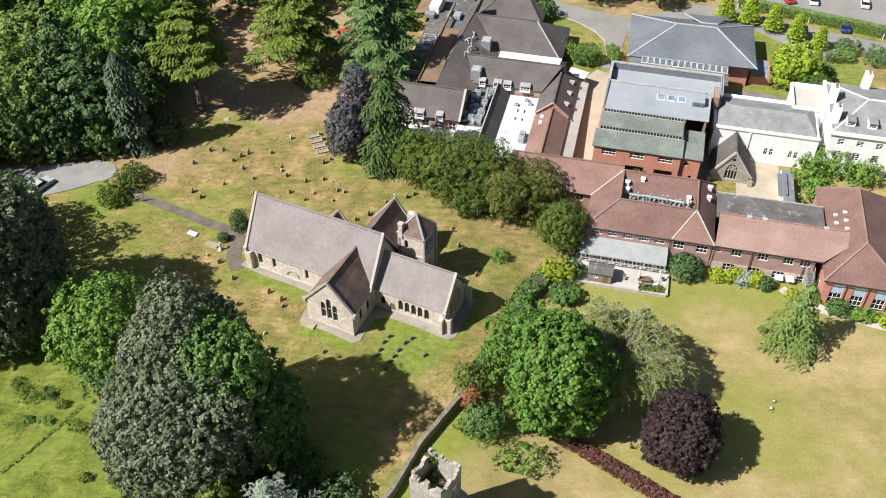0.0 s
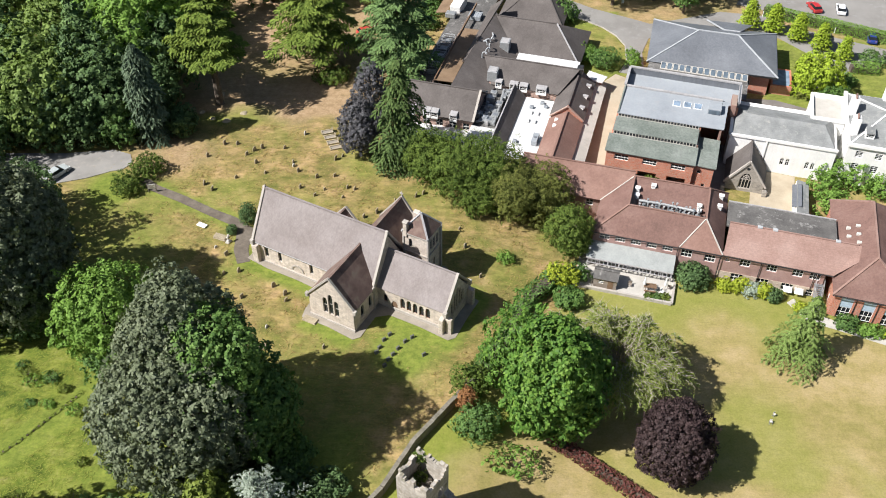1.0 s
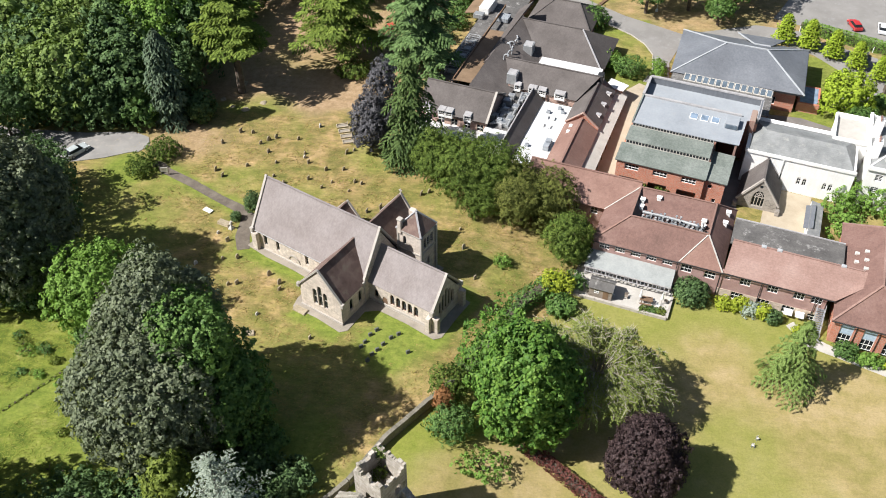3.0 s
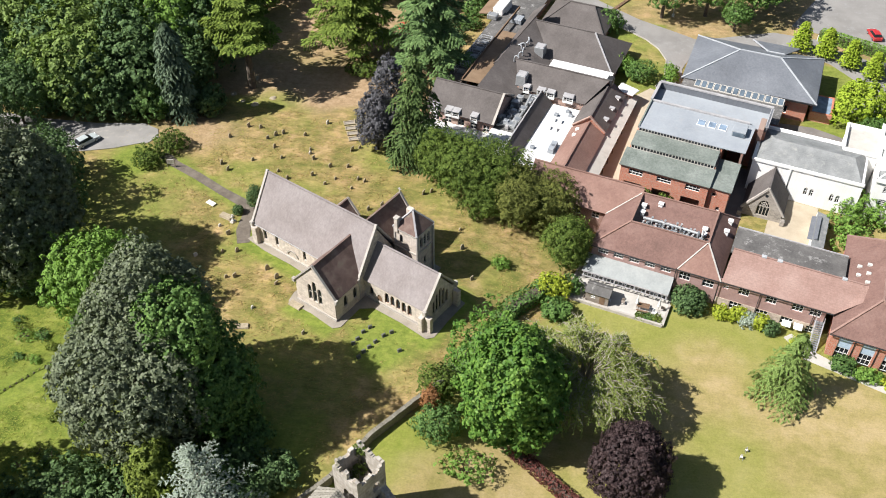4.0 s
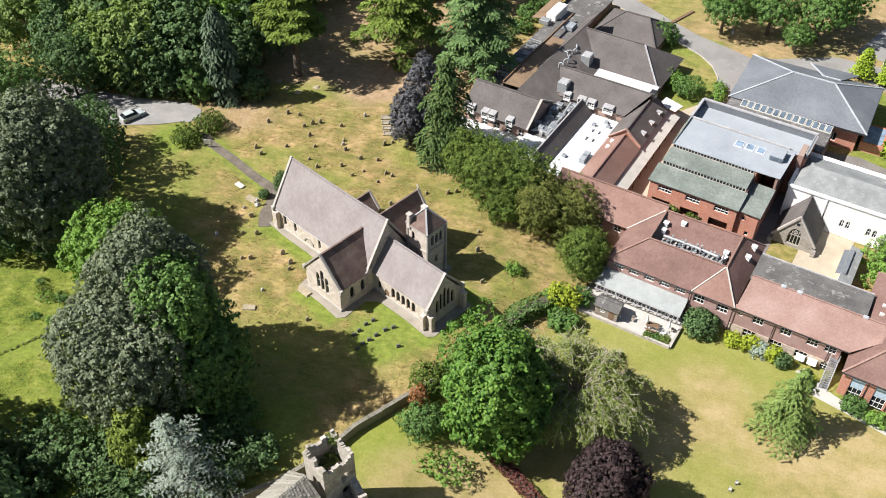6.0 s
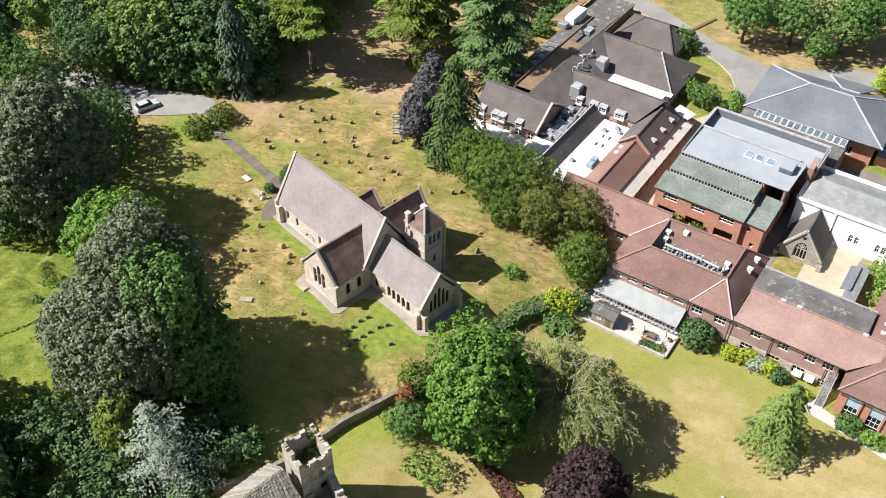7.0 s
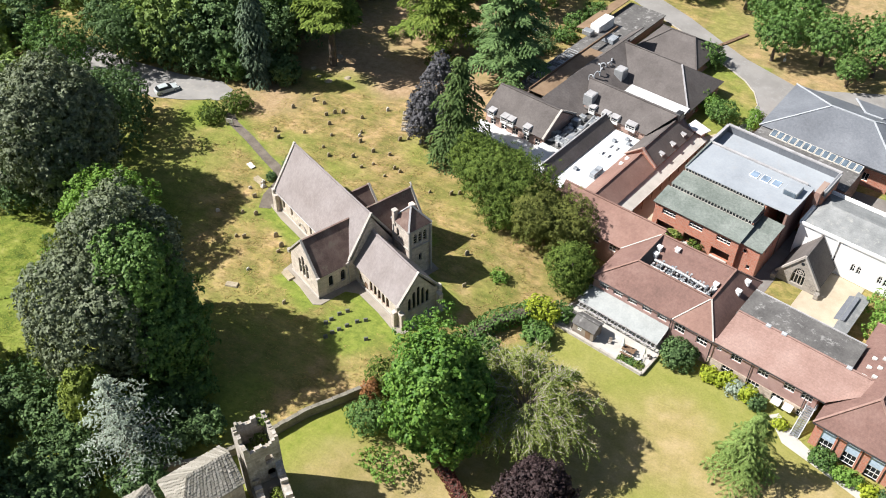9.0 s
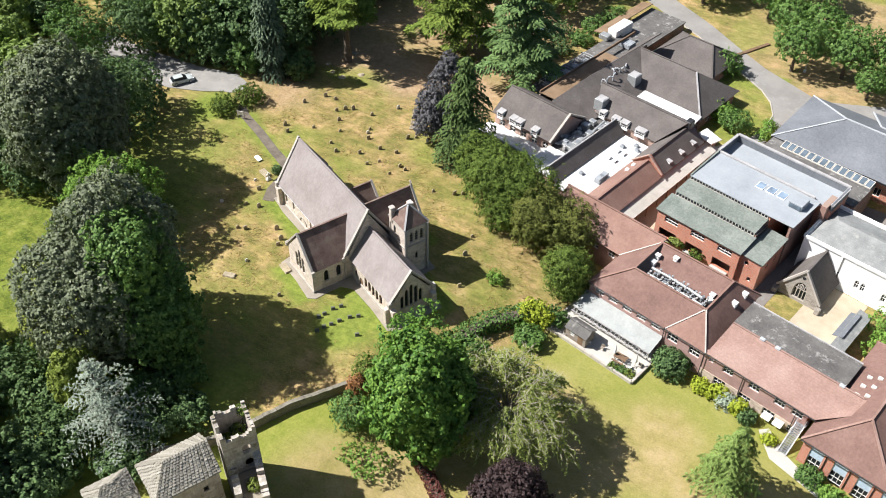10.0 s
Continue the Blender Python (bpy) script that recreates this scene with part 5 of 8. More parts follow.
def east_block():
    h = at_hotel("hotel_east_block", "red brick hotel block with tall pale window bays", "building")
    g, ez = -3.2, 2.2
    u0, u1, v0, v1 = 22.3, 40.0, -2.8, 18.0
    bays = [1.9 + 3.0 * k for k in range(6)]
    holes = [rect(s, -2.2, 1.7, 4.0) for s in bays]
    p0, p1 = (u0, v0), (u1, v0)
    part("wall", panel_mesh(p0, p1, [(0, g), (u1 - u0, g), (u1 - u0, ez), (0, ez)], holes, 0.35), BRICK, h)
    for s in bays:
        bay = part("window_bay", panel_mesh(p0, p1, rect(s, -0.2, 1.7, 2.0), [], 0.08, -0.12), SKY_PANEL, h, "pale blue window panel")
        window_in(bay, p0, p1, s, -2.2, 1.7, 1.95, 3, 2, depth=0.16)
        part("sill", box(u0 + s - 0.95, u0 + s + 0.95, v0 - 0.12, v0 + 0.05, -2.32, -2.2), PAVING, bay)
        part("pilaster_pipe", bar((u0 + s + 1.15, v0 - 0.08, g), (u0 + s + 1.15, v0 - 0.08, ez), 0.12, 0.12, 6), BLACK, h)
    wall(h, (u0, v1 - 0.4), (u0, v0 + 0.4), g, ez, BRICK, [(17.5, -1.8, 1.0, 1.2, 2, 2)])
    wall(h, (u1, v0 + 0.4), (u1, v1 - 0.4), g, ez, BRICK)
    wall(h, (u1, v1), (u0, v1), g, ez, BRICK)
    zr = 5.75
    a, b, c = (27.2, 2.2, zr), (27.2, 15.0, zr), (36.0, 2.4, zr)
    W, S, N, E = u0 - 0.4, v0 - 0.4, v1 + 0.3, u1 + 0.4
    part("roof", slab([(W, S, ez), (33.2, S, ez), a]), BROWN_TILE, h)
    part("roof", slab([(33.2, S, ez), (33.2, 18.3, ez), b, a]), BROWN_TILE, h)
    part("roof", slab([(W, N, ez), (W, S, ez), a, b]), BROWN_TILE, h)
    part("roof", slab([(33.2, N, ez), (W, N, ez), b]), BROWN_TILE, h)
    part("roof", slab([(33.1, S, ez - 0.02), (E, S, ez - 0.02), (E, 8.0, ez + 2.6), (33.1, 8.0, ez + 2.6)]), BROWN_TILE, h)
    up = Vector((0, 0, 0.05))
    for p, q in ((a, b), ((W, S, ez), a), ((33.2, S, ez), a), ((W, N, ez), b)):
        part("ridge", bar(Vector(p) + up, Vector(q) + up, 0.28, 0.16), RED_TILE, h)
    for i in range(2):
        for k in range(3):
            u = 24.0 + 1.15 * i
            v = 6.4 + 1.9 * k
            z = ez + (zr - ez) * (u - W) / (27.2 - W)
            part("roof_vent", box(u - 0.32, u + 0.32, v - 0.24, v + 0.24, z - 0.1, z + 0.3, 0.06), PALE_GRAVE, h, "white roof vent")
    part("gutter", bar((W, S - 0.08, ez - 0.1), (E, S - 0.08, ez - 0.1), 0.16, 0.14, 6), BLACK, h)


def green_wing():
    h = at_hotel("stepped_roof_wing", "orange brick wing with stepped green sheet roofs and clerestory strips", "building", -14.2, -13.5, 18.75)
    g = -3.2
    L = 14.1
    wins = [(1.5 + 4.6 * k, 2.65, 2.2, 1.0, 4, 2) for k in range(3)]
    opens = [rect(2.3 + 4.7 * k, -0.4, 3.0, 1.5) for k in range(3)]
    wall(h, (0, 0), (L, 0), 1.9, 4.4, BRICK, wins[:0] + [(2.5 + 4.6 * k, 2.6, 2.3, 1.05, 4, 2) for k in range(3)])
    part("wall", panel_mesh((0, 0.0), (L, 0.0), [(0, g), (L, g), (L, 1.9), (0, 1.9)], opens, 0.4), BRICK, h)
    part("back_wall", box(0.4, L - 0.4, 1.6, 1.8, g, 4.2), HOTEL_BRICK, h)
    for k in range(3):
        part("balcony_ledge", box(0.9 + 4.7 * k, 3.7 + 4.7 * k, -0.5, 0.05, -0.6, -0.4, 0.02), PAVING, h)
    for a, b, top in ((0.4, 3.8, 4.25), (3.8, 7.4, 5.4), (7.4, 15.2, 6.45)):
        wall(h, (L, a), (L, b), g, top, BRICK, [])
    wall(h, (0, 21.4), (0, 0.4), g, 4.4, BRICK, [(3, 1.0, 1.0, 1.4, 2, 2)])
    # three steps with clerestory strips between
    part("roof", slab([(-0.3, -0.35, 4.35), (L + 0.2, -0.35, 4.35), (L + 0.2, 3.8, 5.0), (-0.3, 3.8, 5.0)], 0.15), GREEN_ROOF, h)
    part("roof", slab([(0.2, 3.7, 5.72), (L - 0.2, 3.7, 5.72), (L - 0.2, 7.4, 6.1), (0.2, 7.4, 6.1)], 0.12), GREEN_ROOF, h)
    part("roof", slab([(0.4, 7.3, 6.8), (L - 0.2, 7.3, 6.8), (L + 3.6, 7.4, 6.8), (L + 3.8, 15.4, 7.05), (0.4, 15.4, 7.05)], 0.12), FLAT_GREY, h)
    for v, z0, z1, u0, u1 in ((3.78, 4.98, 5.62, 0.4, L - 0.3), (7.4, 6.08, 6.7, 0.5, L - 0.4)):
        n = 26
        bm = bmesh.new()
        add_bar(bm, (u0, v, z0 + 0.06), (u1, v, z0 + 0.06), 0.12, 0.1)
        for k in range(n + 1):
            u = u0 + (u1 - u0) * k / n
            add_bar(bm, (u, v - 0.04, z0), (u, v - 0.04, z1), 0.12, 0.12)
        st = part("clerestory", bm, PAVING, h)
        part("pane", box(u0, u1, v, v + 0.04, z0, z1), WINDOW, st)
    # upper flat roof between parapets
    part("flat_roof", slab([(0.3, 15.4, 5.95), (19.4, 15.4, 5.95), (19.4, 21.2, 6.15), (0.3, 21.2, 6.15)], 0.15), FLAT_GREY, h)
    part("upstand", box(0.4, 17.2, 15.3, 15.5, 5.9, 7.15), SLATE_METAL, h)
    for p, q, w in (((0.35, 15.45, 7.2), (16.8, 15.45, 7.2), 0.3), ((0.3, 21.3, 7.45), (19.6, 21.3, 7.45), 0.35), ((0.3, 15.4, 7.35), (0.3, 21.3, 7.35), 0.35), ((19.5, 15.5, 7.2), (19.5, 21.3, 7.2), 0.4)):
        part("parapet_cap", bar(p, q, w + 0.1, 0.25), LEAD, h)
    for x0, x1, y0, y1 in ((0.2, 0.45, 15.5, 21.4), (19.35, 19.6, 15.5, 21.4), (0.2, 19.6, 21.15, 21.45)):
        part("parapet", box(x0, x1, y0, y1, 5.9, 7.35), SLATE_METAL, h)
    part("parapet", bar((0.35, 7.4, 6.75), (0.35, 15.4, 7.2), 0.25, 0.4), GREEN_ROOF, h)
    wall(h, (19.6, 15.6), (19.6, 21.1), g, 5.9, BRICK)
    wall(h, (17.4, 7.5), (17.4, 15.2), g, 6.5, HOTEL_BRICK)
    wall(h, (14.4, 15.3), (19.6, 15.3), g, 6.3, BRICK)
    wall(h, (19.6, 21.45), (0.2, 21.45), g, 5.9, BRICK)
    wall(h, (0.2, 21.1), (0.2, 7.5), g, 5.9, BRICK)
    rooflight_row(h, (9.5, 12.6, 6.9), (1.75, 0.05, 0), 3, 1.35, 1.7)
    box_l = part("roof_lantern", box(14.6, 16.8, 11.2, 13.6, 6.6, 7.9, 0.06), FLAT_GREY, h)
    part("pane", box(14.8, 16.6, 11.1, 11.2, 7.0, 7.7), ROOFLIGHT, box_l)
    # glazed strip on the north edge
    for k in range(14):
        u = 5.2 + 1.12 * k
        s = part("rooflight", slab([(u, 27.4, 4.35), (u + 1.06, 27.4, 4.35), (u + 1.06, 29.2, 4.75), (u, 29.2, 4.75)], 0.2), PAVING, h)
        part("pane", slab([(u + 0.14, 27.6, 4.43), (u + 0.92, 27.6, 4.43), (u + 0.92, 29.05, 4.76), (u + 0.14, 29.05, 4.76)], 0.04), ROOFLIGHT, s)
    block(h, 3.0, 21.0, 21.6, 29.3, g, 4.1, HOTEL_BRICK)
    part("link_roof", box(3.0, 21.0, 21.6, 29.3, 4.0, 4.2), FELT, h)
    # lower east annex
    block(h, L + 0.02, L + 3.2, 0.6, 7.2, g, 3.7, BRICK, {"s": [(0.9, 2.2, 0.6, 0.7, 1, 1), (2.0, -0.4, 0.6, 0.8, 1, 1)], "e": [(2.0, 1.6, 0.7, 0.9, 1, 1), (4.2, 1.6, 0.7, 0.9, 1, 1)]})
    part("roof", slab([(L - 0.2, 0.3, 4.0), (L + 3.5, 0.3, 3.9), (L + 3.5, 7.4, 4.6), (L - 0.2, 7.4, 4.7)], 0.15), GREEN_ROOF, h)
    part("dark_louvre", box(L - 0.05, L + 0.12, 3.9, 7.0, 4.5, 5.45), BLACK, h)


def hall():
    h = at_hotel("hall", "orange brick hall under a broad grey sheet-metal hipped roof", "building", -11.5, -10.6, 48.1)
    g, ez = -2.5, 4.2
    L, D = 23.6, 16.4
    block(h, 1.0, L - 1.2, 1.4, D - 1.2, g, ez - 0.1, BRICK, {"s": [(3 + 3.5 * k, 0.5, 2.2, 1.6, 4, 1) for k in range(5)], "e": [(3 + 3.5 * k, 0.3, 1.6, 1.4, 2, 2) for k in range(3)]})
    hip_roof(h, 0, L, 0, D, ez, 7.35, (8.6, 8.3), (15.8, 8.2), SLATE_METAL, 0.2, PALE_LEAD)
    part("roof", slab([(10.2, D + 1.5, 4.6), (19.0, D + 1.5, 4.6), (16.4, D - 4.2, 5.9), (13.4, D - 4.2, 5.9)], 0.15), SLATE_METAL, h)
    for p, q in (((13.4, D - 4.2, 5.95), (16.4, D - 4.2, 5.95)), ((10.2, D + 1.5, 4.65), (13.4, D - 4.2, 5.95))):
        part("ridge", bar(p, q, 0.28, 0.15), PALE_LEAD, h)
    part("fascia", bar((0.05, 0.05, ez - 0.12), (L - 0.05, 0.05, ez - 0.12), 0.1, 0.3), BLACK, h)
    part("fascia", bar((L - 0.05, 0.05, ez - 0.12), (L - 0.05, D - 0.05, ez - 0.12), 0.1, 0.3), BLACK, h)
    block(h, L - 0.6, L + 3.2, 2.2, 8.4, g, 1.4, BRICK)
    part("flat_roof", box(L - 0.5, L + 3.0, 2.4, 8.2, 1.2, 1.35), SKYLIGHT, h, "blue glazed lean-to roof")


def chapel():
    h = at_hotel("chapel", "small grey stone chapel with a steep slate roof and traceried window", "chapel")
    g = -3.0
    u0, u1, v0, v1, ez, zr, m = 6.3, 12.3, 22.0, 29.0, -0.2, 4.1, 9.3
    wall(h, (u0, v0), (u1, v0), g, ez, CHAPEL_STONE, [(3.0, -1.3, 2.0, 3.1, 4, 1, "arch", 0.11)], 0.5, zr - 0.3, surround=COPING)
    wall(h, (u1, v0 + 0.5), (u1, v1), g, ez, CHAPEL_STONE, [], 0.5)
    wall(h, (u0, v1), (u0, v0 + 0.5), g, ez, CHAPEL_STONE, [], 0.5)
    gable_roof(h, u0 - 0.3, u1 + 0.3, v0, v1, ez - 0.2, zr, DARK_TILE, "v", 0.18)
    for u in (u0 - 0.35, u1 + 0.35):
        coping(h, (u, v0, ez - 0.25), (m, v0, zr + 0.15), 0.4, 0.3)
        part("buttress", box(u - 0.35, u + 0.35, v0 - 0.7, v0 + 0.2, g, -0.9, 0.06), CHAPEL_STONE, h)
    bm = bmesh.new()
    bmesh.ops.create_circle(bm, cap_ends=True, segments=10, radius=0.28)
    bmesh.ops.rotate(bm, cent=(0, 0, 0), matrix=Matrix.Rotation(math.pi / 2, 3, "X"), verts=bm.verts[:])
    bmesh.ops.translate(bm, vec=(m, v0 - 0.012, 2.75), verts=bm.verts[:])
    part("roundel", bm, WINDOW, h)


def white_hall():
    h = at_hotel("white_hall", "white rendered hall with paired lancet windows and a pale slate roof", "building")
    g = -3.0
    wins = []
    for s in (5.6, 9.6, 13.6):
        wins += [(s - 0.45, 0.2, 0.62, 1.5, 2, 2, "arch"), (s + 0.45, 0.2, 0.62, 1.5, 2, 2, "arch")]
    wall(h, (5.6, 28.2), (22.6, 28.2), g, 4.6, RENDER, wins)
    wall(h, (22.6, 28.6), (22.6, 38.0), g, 4.6, RENDER)
    wall(h, (22.6, 38.2), (5.6, 38.2), g, 4.6, RENDER)
    wall(h, (5.6, 37.8), (5.6, 28.6), g, 4.6, RENDER)
    part("roof", slab([(5.9, 28.5, 4.5), (22.4, 28.5, 4.5), (20.4, 33.2, 6.0), (8.0, 33.2, 6.0)], 0.15), PALE_SLATE, h)
    part("roof", slab([(22.4, 28.5, 4.5), (22.4, 38.0, 4.5), (20.4, 33.2, 6.0)], 0.15), PALE_SLATE, h)
    part("roof", slab([(22.4, 38.0, 4.5), (5.9, 38.0, 4.5), (8.0, 33.2, 6.0), (20.4, 33.2, 6.0)], 0.15), PALE_SLATE, h)
    part("roof", slab([(5.9, 38.0, 4.5), (5.9, 28.5, 4.5), (8.0, 33.2, 6.0)], 0.15), PALE_SLATE, h)
    for p, q in (((5.5, 28.2, 4.7), (22.7, 28.2, 4.7)), ((5.6, 28.2, 4.7), (5.6, 38.2, 4.7)), ((5.6, 38.2, 4.7), (22.7, 38.2, 4.7))):
        part("parapet", bar(p, q, 0.4, 0.4), RENDER, h)
    part("chimney", box(5.0, 5.9, 33.0, 36.5, g, 7.2, 0.05), HOTEL_BRICK, h, "brick flank stack")
    part("pilaster", bar((11.6, 28.12, g), (11.6, 28.12, 4.5), 0.25, 0.2), RENDER, h)


def white_house():
    h = at_hotel("white_house", "tall white rendered house with sash windows and a pale slate roof", "house")
    g, ez = -3.0, 6.0
    rows = []
    for k in range(6):
        for z in (-1.6, 1.2, 3.9):
            rows.append((2.0 + 3.0 * k, z, 1.1, 1.5 if z < 3 else 1.2, 2, 4))
    wall(h, (24.0, 28.6), (44.0, 28.6), g, ez, RENDER, rows)
    wall(h, (44.0, 29.0), (44.0, 44.0), g, ez, RENDER)
    wall(h, (44.0, 44.4), (24.0, 44.4), g, ez, RENDER)
    wall(h, (24.0, 44.0), (24.0, 29.0), g, ez, RENDER, [(3.0, 3.9, 1.0, 1.2, 2, 3)])
    hip_roof(h, 24.2, 43.8, 28.9, 44.2, ez + 0.1, 8.3, (30.0, 36.5), (38.0, 36.5), PALE_SLATE, 0.15, RENDER)
    for k in range(5):
        dormer(h, 27.0 + 3.4 * k, 30.4, ez + 0.55, 1.4, 1.0, 1.8, (0, -1), PALE_SLATE)
    for p, q in (((23.9, 28.5, ez + 0.15), (44.1, 28.5, ez + 0.15)), ((23.9, 28.5, ez + 0.15), (23.9, 44.4, ez + 0.15))):
        part("parapet", bar(p, q, 0.5, 0.5), RENDER, h)
    for u, v in ((24.6, 32.0), (24.6, 38.0), (30.5, 43.6)):
        c = part("chimney", box(u - 0.6, u + 0.6, v - 0.9, v + 0.9, ez - 1, 9.2, 0.05), RENDER, h)
        for k in (-0.45, 0.0, 0.45):
            part("chimney_pot", bar((u, v + k, 9.2), (u, v + k, 9.7), 0.28, 0.28, 8), RED_TILE, c)
    # lower flat-roofed link towards the hall
    block(h, 18.5, 23.9, 36.0, 43.5, g, 5.2, RENDER, {"s": [(2.5, 1.5, 1.0, 1.4, 2, 3)]})
    part("flat_roof", box(18.8, 23.8, 36.3, 43.2, 4.9, 5.0), PAVING, h)
    for p, q in (((18.5, 36.0, 5.4), (24.0, 36.0, 5.4)), ((18.5, 36.0, 5.4), (18.5, 43.5, 5.4)), ((18.5, 43.5, 5.4), (24.0, 43.5, 5.4))):
        part("parapet", bar(p, q, 0.4, 0.5), RENDER, h)


def kitchen_ranges():
    h = at_hotel("kitchen_ranges", "cluster of dark-tiled ranges with white flat roofs and dormers behind yews", "building")
    g = -2.5
    # big dark roof with a hipped east end
    block(h, -39.5, -23.2, 46.8, 59.0, g, 2.2, HOTEL_BRICK, {"s": [(13.0, 0.2, 1.4, 1.2, 3, 2)], "e": [(3 + 3 * k, -0.2, 1.2, 1.2, 2, 2) for k in range(3)]})
    zr = 6.6
    part("roof", slab([(-34.6, 46.0, 2.2), (-22.6, 46.0, 2.2), (-28.6, 52.8, zr), (-40.6, 52.8, zr)]), DARK_TILE, h)
    part("roof", slab([(-22.6, 46.0, 2.2), (-22.6, 59.6, 2.2), (-28.6, 52.8, zr)]), DARK_TILE, h)
    part("roof", slab([(-22.6, 59.6, 2.2), (-40.6, 59.6, 2.2), (-40.6, 52.8, zr), (-28.6, 52.8, zr)]), DARK_TILE, h)
    part("ridge", bar((-40.6, 52.8, zr + 0.04), (-28.6, 52.8, zr + 0.04), 0.26, 0.15), DARK_TILE, h)
    part("hip_ridge", bar((-22.6, 46.0, 2.25), (-28.6, 52.8, zr + 0.04), 0.26, 0.15), LEAD, h)
    # north-south range with its east slope in shade
    part("roof", slab([(-42.6, 38.0, 5.2), (-40.8, 54.0, zr), (-34.6, 46.0, 2.2), (-35.5, 38.0, 2.0)]), DARK_TILE, h)
    part("roof", slab([(-43.2, 30.0, 4.4), (-42.6, 38.0, 5.2), (-35.5, 38.0, 2.0), (-37.2, 30.0, 2.2)]), DARK_TILE, h)
    part("roof", slab([(-42.6, 38.0, 5.2), (-40.8, 60.0, zr), (-43.4, 60.0, 4.4), (-43.4, 38.0, 4.4)]), DARK_TILE, h)
    block(h, -47.5, -43.2, 30.5, 60.0, g, 3.0, HOTEL_BRICK)
    part("flat_roof", slab([(-46.6, 31.0, 4.2), (-43.2, 31.0, 4.3), (-43.0, 50.0, 4.5), (-46.4, 50.0, 4.4)], 0.15), RUST, h, "rust-brown flat roof strip")
    part("flat_roof", slab([(-50.8, 33.0, 2.4), (-46.6, 33.0, 2.4), (-46.6, 60.0, 2.6), (-50.8, 60.0, 2.6)], 0.15), FELT, h)
    part("kerb", bar((-46.6, 31.0, 4.3), (-46.4, 60.0, 4.5), 0.2, 0.5), BROWN_WOOD, h)
    part("flat_roof", box(-47.4, -43.3, 50.1, 59.9, 3.02, 3.14), FELT, h)
    for k in range(5):
        v = 35.0 + 2.9 * k
        ring = [(-49.9, v), (-47.7, v), (-47.7, v + 1.9), (-49.9, v + 1.9)]
        hatch = part("hatch", box(-49.5, -48.1, v + 0.3, v + 1.6, 2.4, 2.75, 0.03), DUCT, h)
        for i, (a, b) in enumerate(ring):
            c, d = ring[(i + 1) % 4]
            part("guard_rail", bar((a, b, 3.5), (c, d, 3.5), 0.09, 0.09), PALE_LEAD, hatch, "pale tubular guard rail")
            part("guard_rail", bar((a, b, 3.0), (c, d, 3.0), 0.06, 0.06), PALE_LEAD, hatch, "pale tubular guard rail")
            part("guard_post", bar((a, b, 2.4), (a, b, 3.5), 0.08, 0.08), PALE_LEAD, hatch)
    # dormered range
    block(h, -38.8, -24.7, 35.2, 43.4, g, 2.6, PINK_BRICK, {"s": [(2 + 2.4 * k, -0.2, 1.2, 1.2, 2, 2) for k in range(6)]})
    part("roof", slab([(-37.0, 34.8, 2.6), (-24.6, 34.8, 2.6), (-21.7, 39.6, 5.5), (-39.6, 39.6, 5.5)]), DARK_TILE, h)
    part("roof", slab([(-22.0, 43.8, 2.9), (-36.4, 43.8, 2.9), (-39.6, 39.6, 5.5), (-21.7, 39.6, 5.5)]), DARK_TILE, h)
    part("ridge", bar((-39.6, 39.6, 5.55), (-21.7, 39.6, 5.55), 0.26, 0.15), DARK_TILE, h)
    for u, w in ((-35.6, 1.2), (-32.8, 1.5), (-31.0, 1.5), (-27.7, 1.9)):
        dormer(h, u, 34.7, 2.2, w, 1.1, 1.0, roof=LEAD)
    part("flat_roof", slab([(-34.4, 43.6, 3.0), (-22.4, 43.6, 3.0), (-22.6, 46.2, 3.1), (-34.4, 46.2, 3.1)], 0.15), WHITE_ROOF, h, "white flat roof strip")
    # wing to the south with brick gable, then a red roof
    block(h, -24.4, -19.2, 28.4, 42.0, g, 2.1, BRICK, {"e": [(2.5 + 3.2 * k, 0.1, 1.2, 1.2, 2, 2) for k in range(3)]})
    gable_roof(h, -24.9, -18.8, 28.6, 41.4, 2.1, 4.5, DARK_TILE, "v", 0.18)
    wall(h, (-24.6, 28.5), (-19.0, 28.5), g, 2.3, BRICK, [], 0.4, 4.75)
    for u in (-24.8, -18.8):
        coping(h, (u, 28.4, 2.3), (-21.8, 28.4, 4.85), 0.3, 0.16, PINK_BRICK)
    for k in range(3):
        dormer(h, -19.4, 31.6 + 3.6 * k, 2.45, 0.75, 0.5, 1.0, (1, 0), LEAD)
    block(h, -24.4, -19.2, 13.4, 28.0, g, 1.8, BRICK)
    gable_roof(h, -24.8, -18.8, 13.2, 28.3, 1.9, 3.9, WARM_TILE, "v", 0.18)
    for v in (24.8, 26.6):
        part("roof_vent", box(-23.6, -23.0, v - 0.3, v + 0.3, 2.6, 3.2, 0.06), WHITE, h, "white roof vent")
    part("turret_cap", box(-22.3, -21.2, 39.5, 41.0, 4.3, 5.7, 0.08), BLACK, h)
    # white flat roof and the dark slope west of it
    block(h, -30.4, -24.6, 15.5, 34.6, g, 1.0, HOTEL_BRICK)
    part("flat_roof", box(-30.6, -24.6, 15.2, 34.7, 1.0, 1.2), WHITE_ROOF, h, "bright white membrane flat roof")
    part("kerb", bar((-24.7, 15.2, 1.35), (-24.7, 34.6, 1.35), 0.2, 0.35), WHITE_ROOF, h)
    part("roof", slab([(-30.4, 15.6, 1.4), (-30.4, 34.6, 1.4), (-32.6, 34.6, 3.5), (-32.6, 15.6, 3.5)]), DARK_TILE, h)
    block(h, -37.4, -32.4, 16.0, 34.6, g, 1.6, HOTEL_BRICK)
    part("flat_roof", box(-37.4, -32.5, 22.7, 34.8, 1.5, 1.7), FELT, h)
